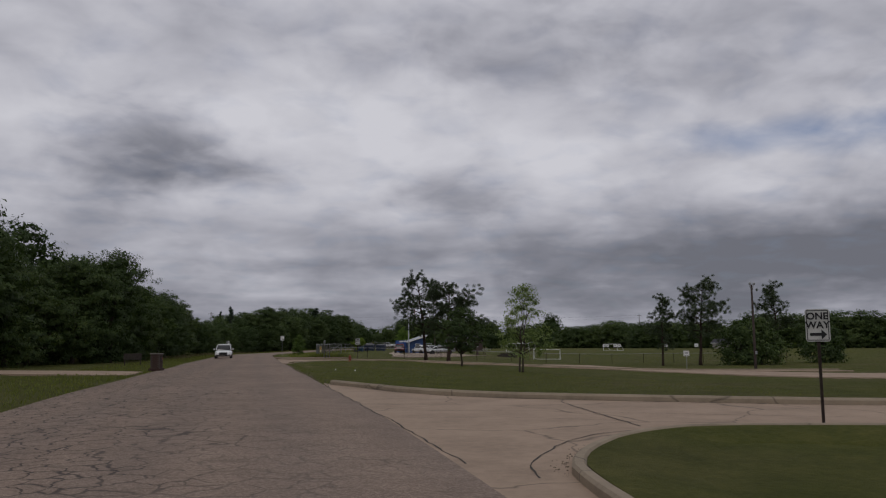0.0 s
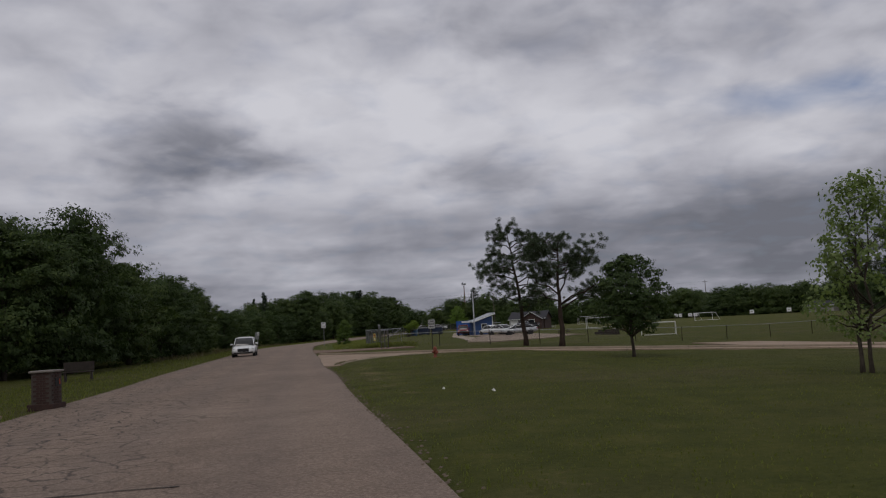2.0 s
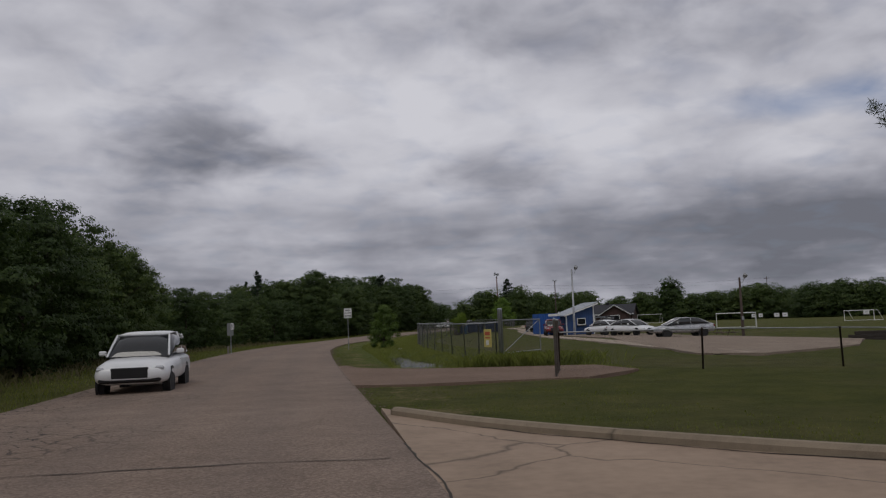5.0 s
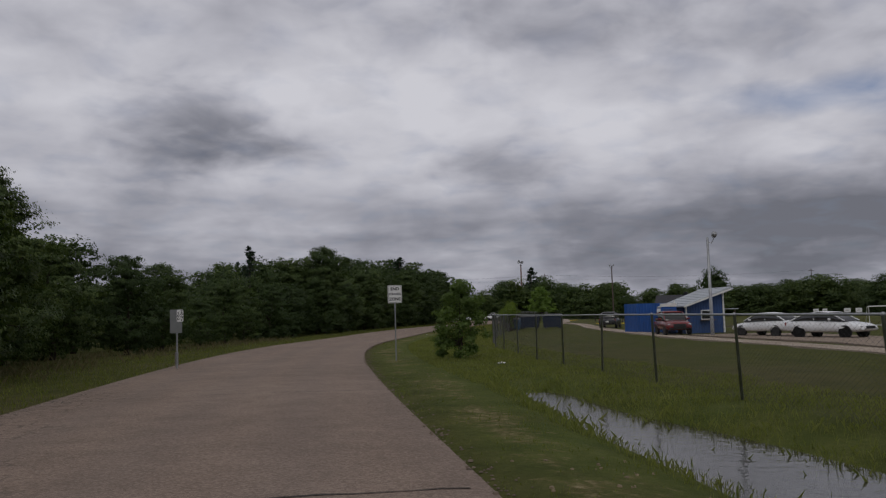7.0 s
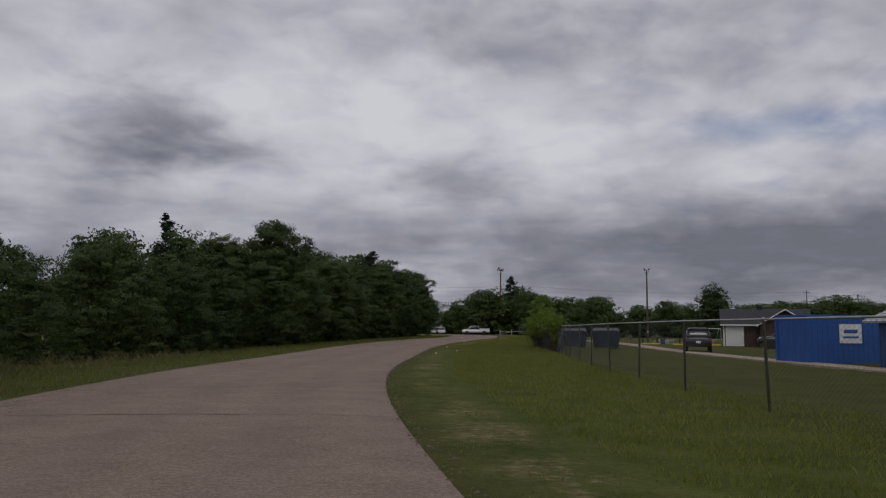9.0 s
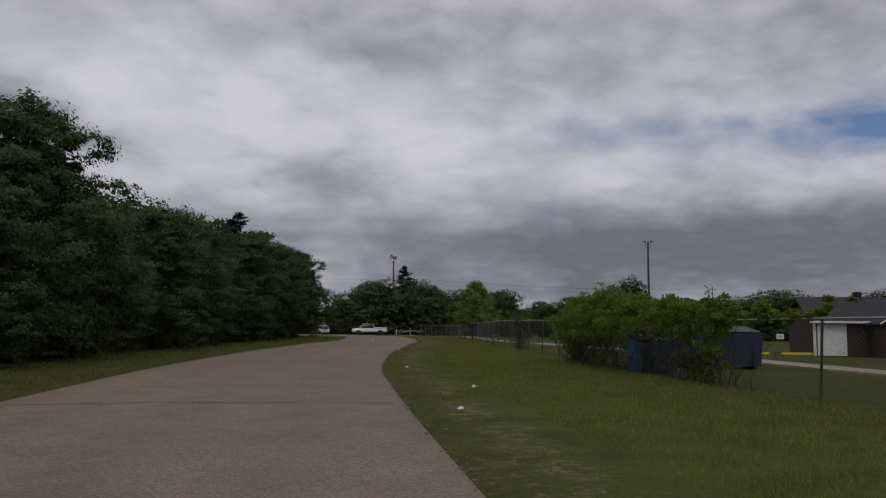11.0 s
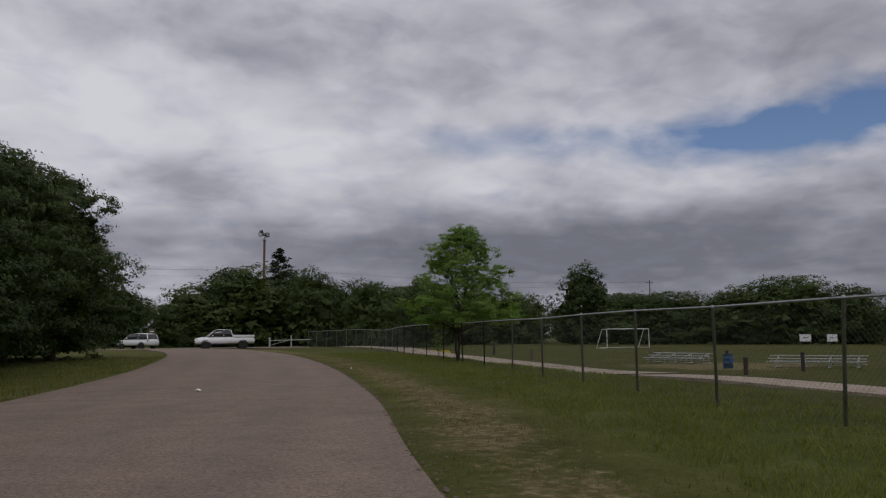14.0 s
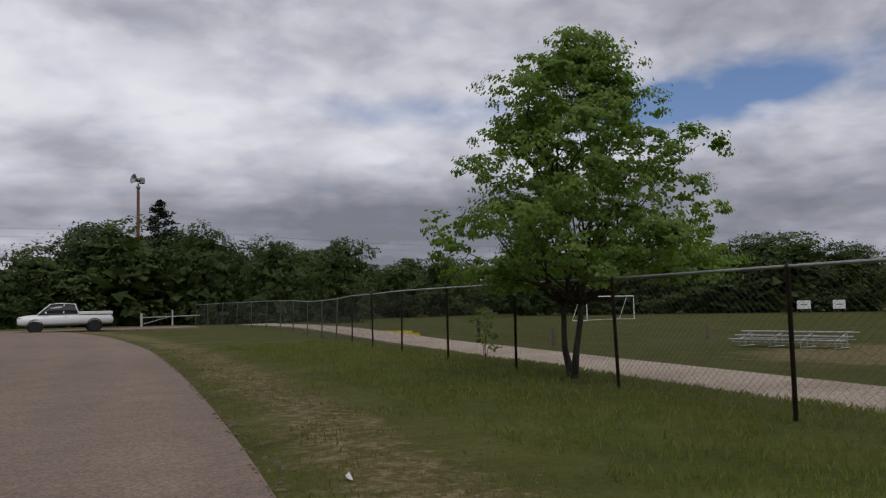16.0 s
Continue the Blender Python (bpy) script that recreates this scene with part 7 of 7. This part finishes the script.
# ---------------------------------------------------------------- car park and field furniture
def skip(x, y, turn, w, d, h, mat, label):
    t = thing("dumpster", label, "dumpster", (x, y, on(x, y)), radians(turn))
    m = Mesh().add([(-w / 2, -d / 2, 0.12), (w / 2, -d / 2, 0.12), (w / 2, d / 2, 0.12), (-w / 2, d / 2, 0.12), (-w / 2 - 0.06, -d / 2 - 0.12, h * 0.85), (w / 2 + 0.06, -d / 2 - 0.12, h * 0.85), (w / 2 + 0.06, d / 2 + 0.06, h), (-w / 2 - 0.06, d / 2 + 0.06, h)], [(3, 2, 1, 0), (0, 1, 5, 4), (1, 2, 6, 5), (2, 3, 7, 6), (3, 0, 4, 7), (4, 5, 6, 7)])
    part("bin", m, mat, t)
    for s in (-1, 1):
        part("lid", Mesh().box((w / 2 - 0.02, math.hypot(d + 0.18, h * 0.15), 0.04), (0, 0, 0), 0, 0.01), "black", t).matrix_basis = pose(s * w / 4, -0.03, h * 0.925 + 0.02, math.degrees(math.atan2(h * 0.15, d + 0.18)), 0, 0)
        part("fork_pocket", Mesh().box((0.1, d * 0.7, 0.16), (s * (w / 2 + 0.07), 0, h * 0.45)), mat, t)
        for k in (-0.33, 0.33):
            part("rib", Mesh().box((0.06, 0.05, h * 0.7), (s * w * abs(k), -d / 2 - 0.06, 0.14)), mat, t)
    for k in (-1, 1):
        part("skid", Mesh().box((0.12, d, 0.12), (k * w * 0.4, 0, 0)), mat, t)


skip(11.9, 183.2, -20, 1.3, 1.2, 1.25, "bluebin", "blue steel bin behind the overgrown fence")
skip(14.3, 186.0, -20, 2.0, 1.5, 1.5, "darkbin", "dark blue dumpster with black lids on grass")
skip(16.8, 185.4, -20, 1.9, 1.5, 1.55, "darkbin", "dark blue dumpster with black lids by the track")


def bleachers(x, y, turn, label):
    t = thing("bleachers", label, "bleachers", (x, y, on(x, y)), radians(turn), "bleachers by the field")
    for k in range(3):
        part("seat_plank", Mesh().box((5.6, 0.28, 0.05), (0, 0.6 * k, 0.34 + 0.17 * k), 0, 0.008), "aluminium", t)
        if k:
            part("foot_plank", Mesh().box((5.6, 0.25, 0.03), (0, 0.6 * k - 0.3, 0.04 + 0.17 * k)), "aluminium", t)
    for xx in (-2.3, -0.75, 0.75, 2.3):
        m = Mesh().tube([(xx, -0.1, 0.02), (xx, 1.4, 0.02)], 0.03, 6).tube([(xx, -0.05, 0.32), (xx, 1.25, 0.68)], 0.03, 6)
        for k in range(3):
            m.tube([(xx, 0.6 * k, 0.0), (xx, 0.6 * k, 0.34 + 0.17 * k)], 0.025, 6)
        part("frame", m, "aluminium", t)


bleachers(52.6, 253.6, -86, "bare aluminium bleachers on worn earth by the field")
bleachers(53.2, 242.2, -62, "bare aluminium bleachers on grass by the field")


def goal(x, y, turn, w, h, label):
    t = thing("soccer_goal", label, "goal", (x, y, on(x, y)), radians(turn))
    part("front_frame", Mesh().tube([(-w / 2, 0, 0), (-w / 2, 0, h), (w / 2, 0, h), (w / 2, 0, 0)], 0.06, 8), "white", t)
    for s in (-1, 1):
        part("back_stay", Mesh().tube([(s * w / 2, 0, h), (s * w / 2, 0.9, h - 0.05), (s * w / 2, 2.0, 0.05)], 0.04, 6), "white", t)
        part("ground_bar", Mesh().tube([(s * w / 2, 0, 0.04), (s * w / 2, 2.0, 0.04)], 0.03, 6), "white", t)
    part("back_bar", Mesh().tube([(-w / 2, 2.0, 0.05), (w / 2, 2.0, 0.05)], 0.035, 6), "white", t)


goal(79.8, 289.4, 2, 7.2, 2.44, "white steel soccer goal without a net")
goal(35.3, 116.4, -20, 3.9, 1.5, "small white soccer goal frame on grass")
goal(43.5, 164.5, -25, 4.6, 1.8, "white soccer goal out on the field")
goal(70, 180, -70, 4.8, 1.5, "white soccer goal across the field")


def drum(x, y):
    t = thing("waste_drum", "blue steel drum beside a wooden post", "drum", (x, y, on(x, y)))
    part("barrel", Mesh().lathe([(0.29, 0.0), (0.30, 0.02), (0.29, 0.3), (0.305, 0.31), (0.29, 0.33), (0.29, 0.6), (0.305, 0.61), (0.29, 0.63), (0.29, 0.88), (0.31, 0.9), (0.28, 0.9), (0.27, 0.2)], sides=22), "bluebin", t, smooth=True)
    part("label", Mesh().box((0.3, 0.004, 0.22), (0, -0.305, 0.4)), "bluebright", t)


drum(49.3, 245.4)


def post(x, y, h, mat, label, lean=0.0):
    t = thing("wooden_post", label, "post", (x, y, on(x, y)), random.uniform(0, 1), "old posts round the field")
    t.rotation_euler[0] = radians(lean)
    part("shaft", Mesh().box((0.19, 0.19, h + 0.3), (0, 0, -0.3), 0, 0.025), mat, t)


for x, y, h in ((49.9, 246.0, 1.1), (34.9, 223.7, 0.85), (37.9, 222.3, 0.85), (41.7, 220.5, 0.85), (42.7, 220.0, 0.9), (46.0, 262, 0.9), (47.5, 270, 0.9), (43.0, 238.5, 0.9), (49.8, 240.4, 1.1), (52.3, 236.3, 1.0), (47.8, 228.5, 0.9), (58.3, 262, 0.95)):
    post(x, y, h, "darkwood" if int(x) % 2 else "wood", "short old wooden bollard at the field edge")


def wheel_stop(x, y, turn):
    t = thing("wheel_stop", "yellow painted concrete wheel stop on gravel", "wheel stop", (x, y, on(x, y)), radians(turn), "yellow wheel stops")
    m = Mesh().add([(-0.95, -0.09, 0), (0.95, -0.09, 0), (0.95, 0.09, 0), (-0.95, 0.09, 0), (-0.92, -0.06, 0.14), (0.92, -0.06, 0.14), (0.92, 0.06, 0.14), (-0.92, 0.06, 0.14)], [(3, 2, 1, 0), (0, 1, 5, 4), (1, 2, 6, 5), (2, 3, 7, 6), (3, 0, 4, 7), (4, 5, 6, 7)])
    part("block", m, "yellow", t)
    for s in (-0.6, 0.6):
        part("spike", Mesh().lathe([(0.02, 0.13), (0.02, 0.155), (0.008, 0.16)], (s, 0, 0), 8), "galv", t)


for x, y, a in ((36.5, 217.7, -24), (39.2, 216.6, -24), (42.0, 215.5, -24), (44.7, 214.4, -24), (27.6, 201.3, -20), (30.5, 200.2, -20), (33.0, 199.4, -20), (41.6, 269.0, -60), (43.4, 272.5, -60)):
    wheel_stop(x, y, a)


def board(x, y, turn, w, h, lift):
    t = thing("sponsor_board", "white banner board on the far field fence", "banner board", (x, y, on(x, y)), radians(turn), "boards on the far fence")
    part("sheet", Mesh().box((w, 0.03, h), (0, 0, lift), 0, 0.005), "signwhite", t)
    for s in (-1, 1):
        part("stake", Mesh().box((0.07, 0.05, lift + h), (s * w * 0.45, 0.05, -0.1)), "wood", t)
    part("bar", Mesh().box((w * 0.5, 0.01, h * 0.12), (0, -0.022, lift + h * 0.45)), "signback", t)


rng_b = random.Random(77)
for x, y, w in ((108.5, 285.5, 1.5), (108.4, 281.0, 1.3), (106.8, 269.5, 1.6), (106.0, 264.6, 1.5), (112, 240, 1.4), (116, 228, 1.4)):
    board(x + rng_b.uniform(-0.3, 0.3), y, -65, w, 1.0, 0.5)


def timber_pile(x, y):
    t = thing("timber_stack", "low stack of dark old timbers on grass", "timber", (x, y, on(x, y)), radians(-8))
    for k, (dx, dz) in enumerate(((0, 0), (0.3, 0), (0.6, 0), (0.15, 0.22), (0.45, 0.22), (0.3, 0.44))):
        part("beam", Mesh().box((2.9 - 0.25 * (k % 3), 0.24, 0.21), (0.1 * (k % 3), dx, dz), 0.03 * (k % 3 - 1), 0.02), "darkwood", t)


timber_pile(29.6, 118)


def picnic(x, y, turn):
    t = thing("picnic_table", "weathered wooden picnic table on grass", "table", (x, y, on(x, y)), radians(turn), "picnic tables")
    for k in range(4):
        part("top_plank", Mesh().box((1.8, 0.17, 0.04), (0, -0.27 + 0.18 * k, 0.72), 0, 0.006), "wood", t)
    for s in (-1, 1):
        part("bench", Mesh().box((1.8, 0.26, 0.04), (0, s * 0.72, 0.42), 0, 0.006), "wood", t)
        part("leg_frame", Mesh().tube([(s * 0.65, -0.65, 0), (s * 0.65, -0.2, 0.72), (s * 0.65, 0.2, 0.72), (s * 0.65, 0.65, 0)], 0.045, 4).tube([(s * 0.65, -0.78, 0.4), (s * 0.65, 0.78, 0.4)], 0.04, 4), "wood", t)


picnic(23.5, 136, 20)
picnic(30.5, 140.5, 10)


def barrier_gate(x, y):
    t = thing("barrier_gate", "white pipe barrier gate closing a field track", "gate", (x, y, on(x, y)), radians(11))
    part("hinge_post", Mesh().lathe([(0.10, -0.3), (0.10, 1.12), (0.04, 1.17)], sides=12), "signgrey", t)
    part("end_post", Mesh().lathe([(0.07, -0.3), (0.07, 1.35), (0.03, 1.38)], (2.9, 0, 0), 12), "signgrey", t)
    part("bar", Mesh().tube([(0, 0, 0.78), (5.6, 0, 0.84)], 0.04, 8), "signgrey", t)
    part("brace", Mesh().tube([(0, 0, 0.18), (2.6, 0, 0.78)], 0.03, 8), "signgrey", t)


barrier_gate(37.5, 305.0)


def notice(x, y):
    t = thing("park_notice", "small brown notice board on a post by the junction", "sign", (x, y, on(x, y)), radians(10))
    part("post", Mesh().box((0.12, 0.12, 2.2), (0, 0, -0.3), 0, 0.01), "darkwood", t)
    part("panel", Mesh().box((0.8, 0.05, 1.1), (0, -0.08, 1.2), 0, 0.01), "wood", t)
    part("bar", Mesh().box((0.5, 0.01, 0.12), (0, -0.11, 1.9)), "signwhite", t)


notice(25.0, 312.0)

# ---------------------------------------------------------------- grass, reeds and weeds along the way
sow("grass_verge", "uneven green grass blades along the road verge", 110000, 20, 262, HALF + 0.1, HALF + 5.5, 0.012, 0.045, "blades", 51, 0.007, 0.3)
sow("grass_long", "long green grass beside the ditch and fence", 170000, 92, 216, HALF + 2.2, HALF + 8.5, 0.035, 0.125, "blades", 52, 0.0042, -0.5)
sow("grass_dry", "short olive and straw-coloured grass beside the road edge", 95000, 176, 262, HALF + 0.15, HALF + 4.2, 0.012, 0.05, "strawblades", 57, 0.0055, 0.05)
sow("grass_lush", "thick rough green grass in front of the fence", 150000, 208, 262, HALF + 2.6, HALF + 8.5, 0.03, 0.13, "blades", 58, 0.0055, -0.45)
sow("grass_left", "rough green grass along the far verge", 34000, 20, 258, -HALF - 5.0, -HALF - 0.1, 0.04, 0.15, "blades", 53, 0.009, 0.0)
sow("weeds_left", "dry brown weeds and brush under the trees", 14000, 95, 170, -HALF - 8.0, -HALF - 2.6, 0.12, 0.42, "weed", 54, 0.005, 0.1)
sow("reeds", "dark reeds standing in the ditch water", 5000, 98, 118, HALF + 2.2, HALF + 4.5, 0.08, 0.26, "blades", 55, 0.006, 0.2)
sow("reeds", "dark reeds thick in the narrow end of the ditch", 9000, 108, 120, HALF + 2.2, HALF + 4.7, 0.1, 0.30, "blades", 56, 0.006, 0.2)
sow("lawn", "short mown lawn blades beside the road", 50000, 18, 80, HALF + 0.2, HALF + 13, 0.015, 0.045, "blades", 56, 0.008, 0.0)


def joint_weeds():
    """Weeds that have taken root along the joint of the gutter."""
    rng = np.random.default_rng(61)
    line = smooth_line(np.array(JOINT, float), 0.05)
    q = line[rng.integers(0, len(line), 900)] + rng.normal(size=(900, 2)) * 0.05
    tuft = np.sin(q[:, 1] * 5.3) * np.sin(q[:, 1] * 2.1 + 1) + rng.normal(size=900) * 0.3
    q = q[tuft > -0.1]
    z = lie(q[:, 0], q[:, 1], bare=True) + 0.03
    tagged(new("joint_weeds", blade_mesh("joint_weeds", q[:, 0], q[:, 1], z, rng.uniform(0.03, 0.11, len(q)), "weed", rng, 0.006)), "brown and green weeds rooted in the gutter joint", "weeds", kind="stuff")


def entrance_weeds():
    """Tall weeds grown up round the fence corner at the gravel entrance."""
    rng = np.random.default_rng(62)
    q = np.stack([rng.normal(2.6, 1.1, 3600), rng.normal(97.3, 0.55, 3600)], 1)
    for outline in PAVED:
        q = q[~inside(q[:, 0], q[:, 1], outline)]
    z = lie(q[:, 0], q[:, 1])
    tagged(new("corner_weeds", blade_mesh("corner_weeds", q[:, 0], q[:, 1], z, rng.uniform(0.12, 0.55, len(q)), "blades", rng, 0.009)), "tall green weeds round the fence corner", "weeds", kind="stuff")


joint_weeds()
entrance_weeds()
